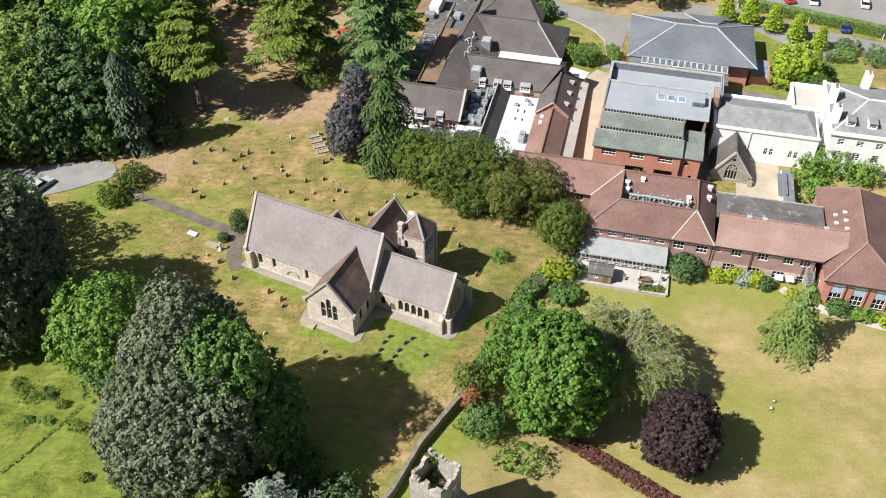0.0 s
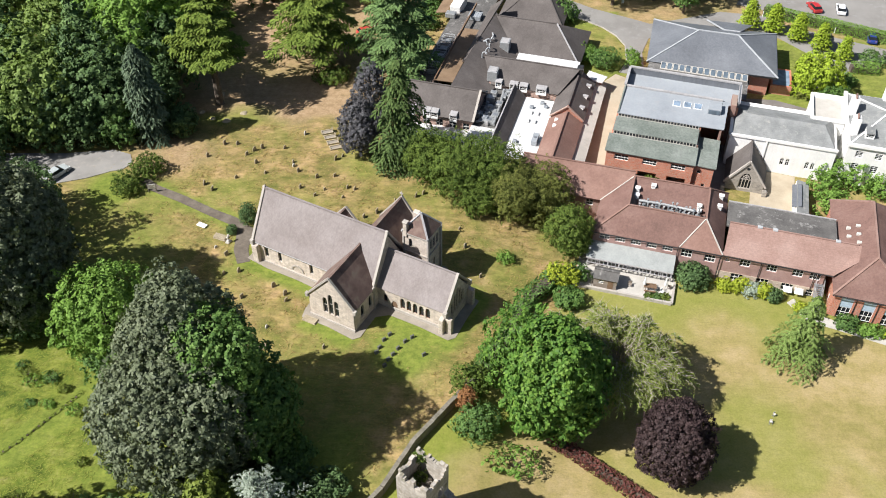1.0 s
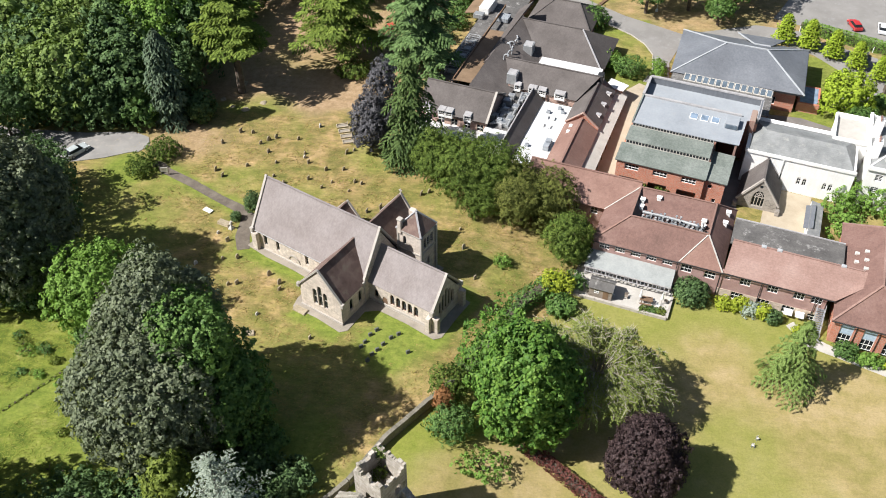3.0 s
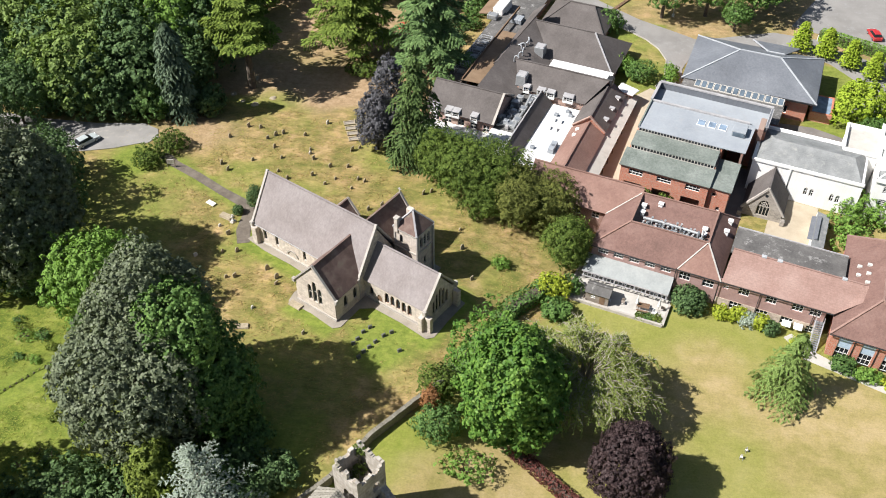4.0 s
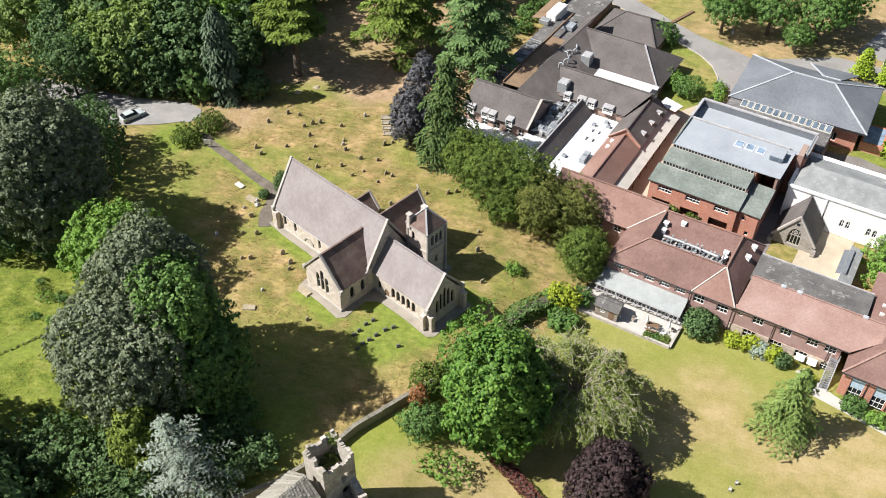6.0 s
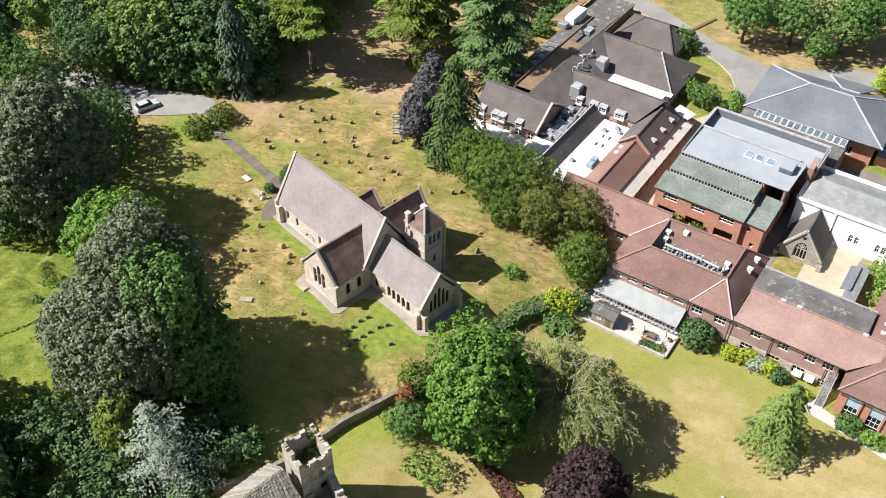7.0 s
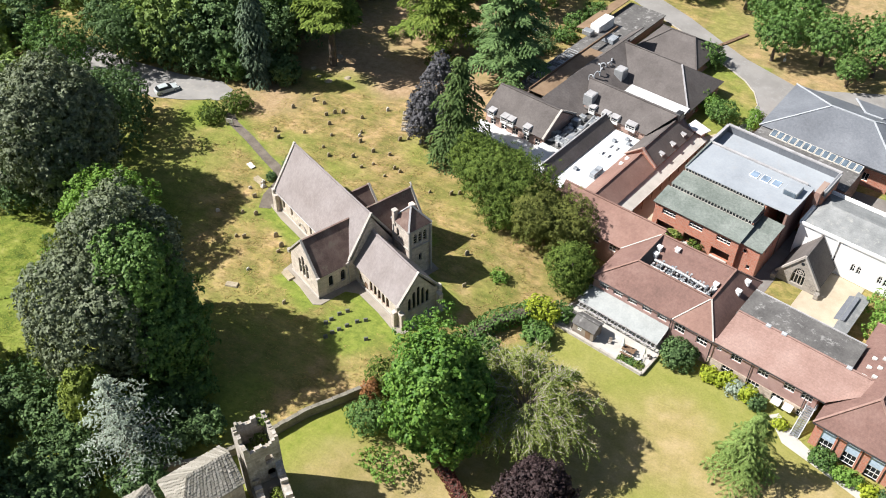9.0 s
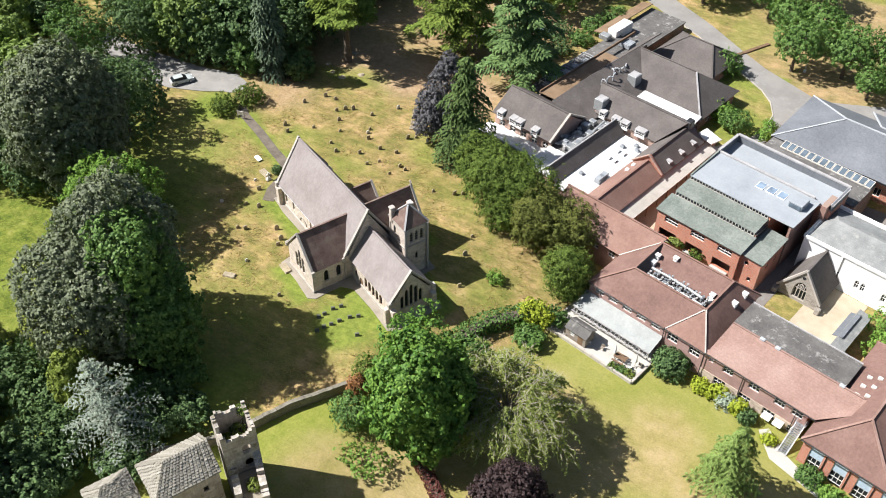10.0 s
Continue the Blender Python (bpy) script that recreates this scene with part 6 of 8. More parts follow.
    part("flat_roof", box(-37.4, -32.5, 15.8, 22.66, 1.5, 1.7), WHITE_ROOF, h, "white flat roof at the valley end")
    part("kerb", bar((-32.6, 15.6, 3.55), (-32.6, 34.6, 3.55), 0.2, 0.2), LEAD, h)
    # west range with dormers over a white flat roof
    block(h, -49.6, -37.2, 22.6, 31.5, g, 2.8, PINK_BRICK, {"s": [(1.6 + 2.4 * k, 0.4, 1.2, 1.4, 2, 2) for k in range(5)]}, {"e": 5.6, "w": 5.6})
    gable_roof(h, -49.9, -36.9, 22.0, 32.0, 2.8, 6.0, DARK_TILE, "u", 0.18)
    coping(h, (-37.0, 21.9, 2.8), (-37.0, 27.0, 6.1), 0.4, 0.25)
    coping(h, (-37.0, 32.1, 2.8), (-37.0, 27.0, 6.1), 0.4, 0.25)
    for u in (-48.2, -45.4, -44.0, -40.6):
        dormer(h, u, 22.0, 2.35, 1.3, 1.1, 1.2, roof=LEAD)
    part("flat_roof", box(-50.5, -33.0, 19.0, 22.5, 0.3, 0.5), WHITE_ROOF, h, "white flat roof below the dormers")
    block(h, -50.3, -33.2, 19.2, 22.6, g, 0.3, HOTEL_BRICK)
    part("kerb", bar((-50.5, 19.0, 0.6), (-33.0, 19.0, 0.6), 0.2, 0.3), FLAT_GREY, h)
    # covered walk beside the alley
    part("walkway_roof", slab([(-19.0, 13.0, 1.55), (-19.0, 43.0, 1.55), (-16.8, 43.0, 0.85), (-16.8, 13.0, 0.85)], 0.14), PAVING, h, "pale covered walkway roof")
    for k in range(11):
        part("walkway_post", bar((-17.0, 13.3 + 2.9 * k, -2.4), (-17.0, 13.3 + 2.9 * k, 0.8), 0.12, 0.12), BROWN_WOOD, h)
    part("flat_roof", slab([(-21.0, 42.2, 2.3), (-17.6, 41.6, 2.3), (-17.0, 43.8, 2.3), (-20.6, 45.0, 2.3)], 0.2), WHITE_ROOF, h, "pale flat roof at the end of the covered walk")
    block(h, -20.6, -17.8, 42.4, 43.8, g, 2.05, HOTEL_BRICK)
    # small hipped roof at the north end
    block(h, -41.0, -29.0, 60.2, 70.0, g, 2.0, HOTEL_BRICK)
    hip_roof(h, -42.0, -28.5, 59.8, 71.0, 2.0, 5.2, (-37.5, 65.4), (-32.5, 65.4), DARK_TILE)
    block(h, -52.0, -44.0, 60.0, 75.0, g, 1.6, HOTEL_BRICK)
    part("flat_roof", box(-52.2, -43.8, 60.2, 75.2, 1.6, 1.8), FELT, h)
    part("roof", slab([(-54.5, 58.0, 2.4), (-52.0, 58.0, 2.9), (-52.0, 75.0, 2.9), (-54.5, 75.0, 2.4)], 0.15), RUST, h)
    # shaft boxes on the slopes
    for u, v, z in ((-37.2, 46.6, 4.0), (-37.0, 36.3, 3.8)):
        sb = part("roof_shaft", box(u - 0.9, u + 0.9, v - 1.0, v + 1.0, z - 1.0, z + 1.1, 0.04), DUCT, h, "grey louvred roof shaft")
        part("louvre", box(u - 0.7, u + 0.7, v - 0.8, v + 0.8, z + 1.09, z + 1.15), LEAD, sb)


PALE_LEAD = surface("pale_lead_roll", (0.300, 0.315, 0.330), (0.390, 0.405, 0.420), (0.470, 0.485, 0.500), 1.0, 8.0, 0.6, 0.004)
CHAPEL_STONE = surface("grey_chapel_stone", (0.20, 0.18, 0.155), (0.30, 0.27, 0.235), (0.39, 0.36, 0.32), 0.6, 5.0, 0.9, 0.02, bricks=((0.34, 0.31, 0.27), 0.5, 0.26))
SKY_PANEL = plain("pale_blue_panel", (0.42, 0.52, 0.62), 0.35)
hotel_main()
hotel_wing()
east_block()
green_wing()
hall()
chapel()
white_hall()
white_house()
kitchen_ranges()


# ---- trees, shrubs, hedges ----
def unit(a):
    return a / np.maximum(np.linalg.norm(a, axis=1, keepdims=True), 1e-6)


def leaf_mesh(name, c, n, size, mat, rng, along=None, slim=0.62, fold=0.18):
    """Many single leaves (or sprays): centres, facing, length; each a folded rhombus of its own."""
    c, n = np.asarray(c, float), unit(np.asarray(n, float))
    k = len(c)
    t = rng.normal(size=(k, 3)) if along is None else np.asarray(along, float) + rng.normal(size=(k, 3)) * 0.25
    t = unit(t - n * np.sum(t * n, axis=1, keepdims=True))
    b = np.cross(n, t)
    s = np.asarray(size, float).reshape(-1, 1) * np.ones((k, 1))
    v = np.stack([c - t * s * 0.5, c + b * s * slim * 0.5 + n * s * fold, c + t * s * 0.5, c - b * s * slim * 0.5 + n * s * fold], axis=1).reshape(-1, 3)
    me = bpy.data.meshes.new(name)
    me.vertices.add(4 * k)
    me.vertices.foreach_set("co", v.astype(np.float32).ravel())
    me.loops.add(4 * k)
    me.loops.foreach_set("vertex_index", np.arange(4 * k, dtype=np.int32))
    me.polygons.add(k)
    me.polygons.foreach_set("loop_start", np.arange(0, 4 * k, 4, dtype=np.int32))
    me.update(calc_edges=True)
    me.materials.append(mat)
    return me


def leaves(name, parent, me, label=""):
    ob = new(name, me)
    ob.parent = parent
    if label:
        tagged(ob, label)
    return ob


def trunk_part(parent, h, r, rng, limbs=7, spread=3.0, start=0.35, mat=None, lean=0.0, top=0.9):
    bm = bmesh.new()
    pts = [(0, 0, -0.4)] + [(lean * k + rng.normal() * 0.12, rng.normal() * 0.12, h * top * k / 5) for k in range(1, 6)]
    add_tube(bm, pts, [r * 1.35, r * 0.95, r * 0.8, r * 0.62, r * 0.4, r * 0.12], 8)
    shapes = []
    for k in range(limbs):
        z = h * (start + (top - 0.1 - start) * rng.random())
        a = 2 * math.pi * (k + rng.random() * 0.6) / limbs
        L = spread * (0.6 + 0.5 * rng.random())
        q = [(math.cos(a) * L * f, math.sin(a) * L * f, z + L * (0.55 * f + 0.1 * f * f) * 0.8) for f in (0, 0.35, 0.7, 1.0)]
        limb = bmesh.new()
        add_tube(limb, q, [r * 0.4, r * 0.28, r * 0.16, r * 0.05], 6)
        shapes.append(limb)
    trunk = part("trunk", bm, mat or BARK, parent)
    for limb in shapes:
        part("limb", limb, mat or BARK, trunk)
    return trunk


def lobed(rng, rx, ry, z0, z1, lobes, count, lobe_r, low=-0.75, power=2.4, leaf=0.38, per=15):
    """Leaf places, facings and ways: rosettes of leaves spread evenly over a crown that swells into rounded lobes."""
    cz, rz = (z0 + z1) / 2, (z1 - z0) / 2
    heads = unit(rng.normal(size=(lobes, 3)) + np.array([0, 0, 0.15]))
    # the shoots, evenly spread over all ways
    k = max(10, int(count * 0.86 / per))
    i = np.arange(k) + 0.5
    up, turn = 1 - 2 * i / k, i * 2.39996
    d = np.column_stack([np.sqrt(1 - up ** 2) * np.cos(turn), np.sqrt(1 - up ** 2) * np.sin(turn), up])
    d = unit(d + rng.normal(size=(k, 3)) * 0.6 * math.sqrt(4 * math.pi / k))
    d = d[d[:, 2] > low]
    k = len(d)
    dots = d @ heads.T
    near = dots.argmax(axis=1)
    off = np.arccos(np.clip(dots[np.arange(k), near], -1, 1))
    wide = 1.5 * math.sqrt(4.0 / lobes) * (0.75 + 0.5 * rng.random(lobes))[near]
    dome = np.sqrt(np.clip(1 - (off / wide) ** 2, 0, 1))
    height = (0.6 + 0.8 * rng.random(lobes))[near] * lobe_r
    reach = 1.0 / ((np.abs(d) ** power).sum(axis=1) ** (1 / power))
    size = np.array([rx, ry, rz])
    at = Vector(rng.random(3) * 50)
    uneven = np.array([noise.noise(Vector(p) * 1.5 + at) * 0.15 + noise.noise(Vector(p) * 3.6 + at) * 0.11 for p in d])
    ground = d * (reach * (0.97 + uneven))[:, None] * (size - 0.75 * lobe_r)
    stray = np.abs(rng.normal(size=k)) * lobe_r * np.where(rng.random(k) < 0.4, -0.8, 0.3)
    cc = ground + d * (dome * height * 0.85 + stray)[:, None]
    o = unit(unit(d / size) * 0.7 + (d - heads[near]) / wide[:, None] * 0.55 + np.array([0, 0, 0.38]) + rng.normal(size=(k, 3)) * 0.22)
    cr = leaf * (0.75 + 0.6 * rng.random(k))
    # each shoot's leaves fan out round its tip
    which = np.repeat(np.arange(k), per)
    n = len(which)
    e = unit(rng.normal(size=(n, 3)) + o[which] * 0.75)
    c = cc[which] + e * cr[which][:, None] * (0.45 + 0.65 * rng.random((n, 1)))
    nrm = e * 0.45 + o[which] * 0.8 + rng.normal(size=(n, 3)) * 0.3
    # a thinner shell of leaves inside
    m = int(count * 0.14)
    w = unit(rng.normal(size=(m, 3)))
    c = np.vstack([c, w * size * 0.74])
    nrm = np.vstack([nrm, w + np.array([0, 0, 0.3])])
    way = np.vstack([e, rng.normal(size=(m, 3))])
    c[:, 2] += cz
    return c, nrm, way


def broadleaf(name, x, y, h, rx, ry, base, mat, count, leaf, label, seed, lobes=70, lobe_r=None, trunk_r=0.45, group="", bark=None, category="tree", power=2.4, low=-0.75, limbs=7, slim=0.62):
    rng = np.random.default_rng(seed)
    t = thing(name, x, y, land(x, y), 0, label, category, group)
    trunk_part(t, h, trunk_r, rng, limbs, min(rx, ry) * 0.75, max(0.15, base / h), bark)
    c, n, way = lobed(rng, rx, ry, base, h, lobes, count, lobe_r or rx * 0.27, low, power, leaf)
    keep = c[:, 2] > 0.15
    leaves("crown", t, leaf_mesh("crown", c[keep], n[keep], leaf * (0.65 + 0.7 * rng.random(keep.sum())), mat, rng, way[keep], slim))
    return t


def bush(name, x, y, h, rx, ry, mat, count, leaf, label, seed, turn=0.0, lobes=26, group="", z=None, category="shrub", power=2.2):
    rng = np.random.default_rng(seed)
    t = thing(name, x, y, land(x, y) if z is None else z, turn, label, category, group)
    bm = bmesh.new()
    for k in range(5):
        a = 2 * math.pi * k / 5
        add_tube(bm, [(0, 0, -0.1), (math.cos(a) * rx * 0.3, math.sin(a) * ry * 0.3, h * 0.4), (math.cos(a) * rx * 0.55, math.sin(a) * ry * 0.55, h * 0.75)], [0.07, 0.05, 0.02], 5)
    part("stem", bm, BARK, t)
    c, n, way = lobed(rng, rx, ry, -h * 0.15, h, lobes, count, min(rx, ry, h) * 0.34, -0.5, power, leaf, 10)
    keep = c[:, 2] > 0.02
    leaves("foliage", t, leaf_mesh("foliage", c[keep], n[keep], leaf * (0.65 + 0.7 * rng.random(keep.sum())), mat, rng, way[keep]))
    return t


def boughs(rng, tiers, count_per, shape, spread=0.34):
    """Sprays of needles on boughs. shape(f) gives for f from foot to tip of the tree: length, droop, rise, z."""
    cs, ns, al, limbs = [], [], [], []
    for k in range(tiers):
        f = (k + rng.random() * 0.5) / tiers
        L, droop, rise, z = shape(f)
        a = k * 2.399 + rng.random() * 0.6
        L *= 0.75 + 0.45 * rng.random()
        m = max(12, int(count_per * (0.25 + L / 6)))
        d, q = np.array([math.cos(a), math.sin(a)]), np.array([-math.sin(a), math.cos(a)])
        # side twigs in pairs along the bough; the needles sit on them and leave gaps between
        twigs = max(6, int(L * 3.2))
        where = (np.arange(twigs) + rng.random(twigs) * 0.5) / twigs
        way = np.where(np.arange(twigs) % 2 == 0, 1.0, -1.0)
        reach = L * spread * np.sin(np.pi * np.clip(where * 0.8 + 0.16, 0, 1)) * (0.6 + 0.7 * rng.random(twigs)) + 0.2
        tw = rng.integers(0, twigs, m)
        g = rng.random(m) ** 0.8
        side = way[tw] * reach[tw] * g
        s = np.clip(where[tw] + 0.55 * reach[tw] * g / L, 0, 1.12)
        stem = rng.random(m) < 0.16
        side[stem] *= 0.1
        r = s * L
        zz = z + rise * s * L - droop * (s ** 2.2) * L - np.abs(side) * (0.15 + droop * 0.35) + rng.normal(size=m) * 0.05
        cs.append(np.column_stack([d[0] * r + q[0] * side, d[1] * r + q[1] * side, zz]) + rng.normal(size=(m, 3)) * 0.06)
        fan = way[tw] * 0.9
        al.append(np.column_stack([d[0] + q[0] * fan, d[1] + q[1] * fan, rise - droop * 2.0 * s - 0.1]))
        nv = np.column_stack([d[0] * (0.25 + droop * s), d[1] * (0.25 + droop * s), np.ones(m)]) + rng.normal(size=(m, 3)) * 0.28
        ns.append(nv)
        limbs.append([(d[0] * L * g, d[1] * L * g, z + rise * g * L - droop * (g ** 2.2) * L - 0.08) for g in (0, 0.4, 0.8)])
    return np.vstack(cs), np.vstack(ns), np.vstack(al), limbs


def conifer(name, x, y, h, mat, tiers, per, shape, spray, label, seed, trunk_r=0.4, slim=0.4, group="", wood=True, spread=0.34):
    rng = np.random.default_rng(seed)
    t = thing(name, x, y, land(x, y), 0, label, "tree", group)
    bm = bmesh.new()
    add_tube(bm, [(0, 0, -0.4), (0, 0, h * 0.3), (0.1, 0.05, h * 0.65), (0, 0, h * 0.98)], [trunk_r * 1.3, trunk_r, trunk_r * 0.6, 0.04], 9)
    c, n, al, limbs = boughs(rng, tiers, per, shape, spread)
    if wood:
        for q in limbs[::2]:
            limb = bm if group else bmesh.new()
            add_tube(limb, q, [trunk_r * 0.26, trunk_r * 0.16, 0.03], 5)
            if not group:
                part("limb", limb, BARK, t)
    part("trunk", bm, BARK, t)
    leaves("crown", t, leaf_mesh("crown", c, n, spray * (0.6 + 0.8 * rng.random(len(c))), mat, rng, al, slim, 0.1))
    return t


def hedge(name, line, width, height, mat, leaf, label, seed, density=60, z=None, round_top=0.25):
    """A clipped hedge along a line in plan."""
    rng = np.random.default_rng(seed)
    t = thing(name, line[0][0], line[0][1], 0, 0, label, "hedge")
    cs, ns = [], []
    stems = bmesh.new()
    o = np.array([line[0][0], line[0][1], 0])
    for a, b in zip(line, line[1:]):
        a, b = np.array(a, float), np.array(b, float)
        L = np.linalg.norm(b - a)
        d = (b - a) / L
        q = np.array([-d[1], d[0]])
        m = int(L * density * (width + 2 * height) / 2)
        s, w = rng.random(m) * L, rng.random(m) * (width + 2 * height) - height - width / 2
        side = np.clip(w, -width / 2, width / 2)
        up = height - np.maximum(np.abs(w) - width / 2, 0)
        up = up - round_top * np.maximum(np.abs(side) / (width / 2) - 0.6, 0) * (up > height - 0.05)
        p = a + d * s[:, None] + q * side[:, None] * (1 + rng.normal(size=(m, 1)) * 0.06)
        wave = np.array([noise.noise(Vector((px * 0.7, py * 0.7, 3))) for px, py in p]) * 0.12
        base = np.array([land(px, py) for px, py in p]) if z is None else z
        cs.append(np.column_stack([p, up + base + wave * (up > height * 0.7)]) - o)
        out = np.where(np.abs(w) > width / 2, np.sign(w), 0.0)
        ns.append(np.column_stack([q[0] * out, q[1] * out, (out == 0) * 1.0]) + rng.normal(size=(m, 3)) * 0.4)
        for k in range(int(L / 0.8)):
            c = a + d * (k + 0.5) * 0.8 - o[:2]
            zb = land(c[0] + o[0], c[1] + o[1])
            add_bar(stems, (c[0], c[1], zb - 0.1), (c[0], c[1], zb + height * 0.75), width * 0.5, width * 0.5)
    tagged(part("stem", stems, BARK, t), kind="stuff")
    c, n = np.vstack(cs), np.vstack(ns)
    leaves("foliage", t, leaf_mesh("foliage", c, n, leaf * (0.65 + 0.7 * rng.random(len(c))), mat, rng))
    return t


# large trees of the foreground
broadleaf("sycamore", -28.8, 65.4, 24.0, 6.6, 6.8, 1.0, LEAF_PURPLE, 42000, 0.42, "huge tree with dusky grey-purple leaves at the churchyard edge", 1, 44, 1.5, 0.7, power=2.3)
broadleaf("sycamore", -24.2, 62.6, 22.4, 6.6, 5.0, 1.0, LEAF_MIXED, 34000, 0.42, "fresh green crown grown between the dusky trees", 2, 30, 1.6, 0.4, power=2.2)
broadleaf("sycamore", -28.5, 58.4, 19.8, 8.3, 6.8, 0.8, LEAF_PURPLE, 42000, 0.42, "broad dusky grey-green tree at the churchyard edge", 17, 44, 1.5, 0.6, power=2.3)
broadleaf("sycamore", -20.4, 62.0, 14.6, 4.2, 4.6, 0.5, LEAF_MIXED, 14000, 0.42, "shady green lower crown on the lee of the dusky trees", 19, 24, 1.2, 0.3, power=2.2)
broadleaf("small_tree", -23.4, 50.6, 11.0, 2.6, 2.6, 1.0, LEAF_OLIVE, 9000, 0.4, "olive-green slender tree below the dusky tree", 18, 20, 1.1, 0.2, limbs=3)
# no real hedge: a low olive strip for the shaded edge of the tall grass
hedge("tall_grass_edge", [(-52.5, 60.2), (-50.9, 62.0), (-45.6, 70.0)], 0.45, 0.2, LEAF_OLIVE, 0.22, "low unmown strip along the mown way", 303, 60)
broadleaf("maple", -43.2, 76.6, 14.0, 6.0, 6.0, 0.6, LEAF_LIGHT, 20000, 0.38, "bright light-green maple beside the dusky tree", 3, 40, 1.5, 0.3)
broadleaf("chestnut", 14.0, 68.9, 18.6, 5.1, 5.7, 0.6, CHESTNUT_LEAF, 44000, 0.48, "tall rounded deep-green chestnut by the garden wall", 4, 22, 2.3, 0.5, power=1.95)
broadleaf("beech", 28.3, 63.6, 11.6, 4.3, 4.3, 0.6, LEAF_COPPER, 46000, 0.27, "round copper beech with near-black purple leaves on the lawn", 5, 50, 0.9, 0.35, power=2.1)
broadleaf("sycamore", -57.8, 82.6, 24.6, 8.3, 8.3, 1.0, LEAF_PURPLE, 56000, 0.48, "large dusky-leaved tree shading the churchyard corner", 6, 50, 2.0, 0.7, power=2.1)


def willow(x, y, h, r, label, seed):
    """A thin crown of arching pale boughs with hanging twigs, through which the ground shows."""
    rng = np.random.default_rng(seed)
    t = thing("willow", x, y, land(x, y), 0, label, "tree")
    bm = bmesh.new()
    add_tube(bm, [(0, 0, -0.3), (0.2, 0, h * 0.2), (0.1, 0.2, h * 0.42)], [0.45, 0.36, 0.28], 8)
    part("trunk", bm, PALE_BARK, t)
    cs, ns, al, tc, tn, ta, ts = [], [], [], [], [], [], []
    for k in range(70):
        a = k * 2.399 + rng.random() * 0.5
        f = math.sqrt((k + 0.5) / 70)
        way = np.array([math.cos(a), math.sin(a), 0.0])
        R = r * (0.35 + 0.65 * f) * (0.8 + 0.35 * rng.random())
        top = h * (1.0 - 0.26 * f * f) * (0.9 + 0.12 * rng.random())
        p0 = np.array([0.1, 0.2, h * (0.18 + 0.22 * rng.random())])
        p1 = p0 * 0.4 + way * R * 0.3 + np.array([0, 0, top * 0.72])
        p2 = way * R * 0.72 + np.array([0, 0, top])
        p3 = way * R * 1.08 + np.array([0, 0, top - h * (0.12 + 0.22 * rng.random())])
        g = np.linspace(0, 1, 9)[:, None]
        line = (1 - g) ** 3 * p0 + 3 * g * (1 - g) ** 2 * p1 + 3 * g * g * (1 - g) * p2 + g ** 3 * p3
        line[1:-1] += rng.normal(size=(7, 3)) * 0.16
        limb = bmesh.new()
        add_tube(limb, [tuple(p) for p in line], list(np.linspace(0.1, 0.018, 9)), 5)
        part("branch", limb, PALE_BARK, t)
        for j in range(34):
            u = (0.3 + 0.7 * rng.random()) * 8
            i = min(7, int(u))
            p = line[i] + (line[i + 1] - line[i]) * (u - i)
            side = rng.normal(size=3) * np.array([1, 1, 0.15]) + way * 0.9
            side /= np.linalg.norm(side)
            L = 1.1 + 1.7 * rng.random()
            m = int(13 * L)
            q = (np.arange(m) + 0.5)[:, None] / m
            pts = p + side * L * q * (1 - 0.25 * q) - np.array([0, 0, 1.0]) * L * 0.75 * q ** 1.8
            cs.append(pts + rng.normal(size=(m, 3)) * 0.09)
            down = side - np.array([0, 0, 1.3]) * q
            al.append(down + rng.normal(size=(m, 3)) * 0.7)
            ns.append(np.tile(way * 0.3 + np.array([-0.2, -0.2, 0.8]), (m, 1)) + rng.normal(size=(m, 3)) * 0.5)
            tc.append(p + side * L * 0.3 - np.array([0, 0, L * 0.08]))
            ta.append(side - np.array([0, 0, 0.15]))
            tn.append(np.array([-0.4, -0.3, 0.8]) + rng.normal(size=3) * 0.3)
            ts.append(L * 0.85)
    c, n, al = np.vstack(cs), np.vstack(ns), np.vstack(al)
    keep = c[:, 2] > 0.3
    twigs = leaf_mesh("twig_mass", np.array(tc), np.array(tn), np.array(ts), PALE_BARK, rng, np.array(ta) * 3, 0.035, 0.0)
    tagged(leaves("twig_mass", t, twigs), kind="stuff")
    leaves("crown", t, leaf_mesh("crown", c[keep], n[keep], 0.30 * (0.6 + 0.8 * rng.random(keep.sum())), LEAF_WILLOW, rng, al[keep], 0.34, 0.08))


willow(22.2, 74.6, 13.8, 8.8, "thin grey-green weeping tree with pale branches showing", 7)
conifer("cedar", 48.0, 82.2, 12.4, LEAF_LAWN_CEDAR, 64, 800, lambda f: (4.7 * (1 - f) ** 0.75 + 0.4, 1.0 - 0.4 * f, 0.35, 1.0 + 11.2 * f), 0.25, "young weeping cedar with soft green boughs on the lawn", 8, 0.25, 0.26, spread=0.22)
conifer("spruce", -17.7, 49.4, 15.8, LEAF_BLUE, 66, 240, lambda f: (6.6 * (1 - f) ** 0.8 + 0.3, 0.12, 0.16 + 0.4 * f, 2.0 + 13.0 * f), 0.26, "silvery blue spruce beside the ruin", 9, 0.3, 0.3, spread=0.15)
conifer("fir", -9.0, 120.6, 20.5, LEAF_FIR, 110, 230, lambda f: ((5.6 * (1 - f) ** 0.6 + 0.5) * (0.85 + 0.3 * math.sin(f * 40)), 0.7, 0.12, 0.8 + 19.0 * f), 0.55, "tall narrow ivy-green fir among the yews", 10, 0.35)
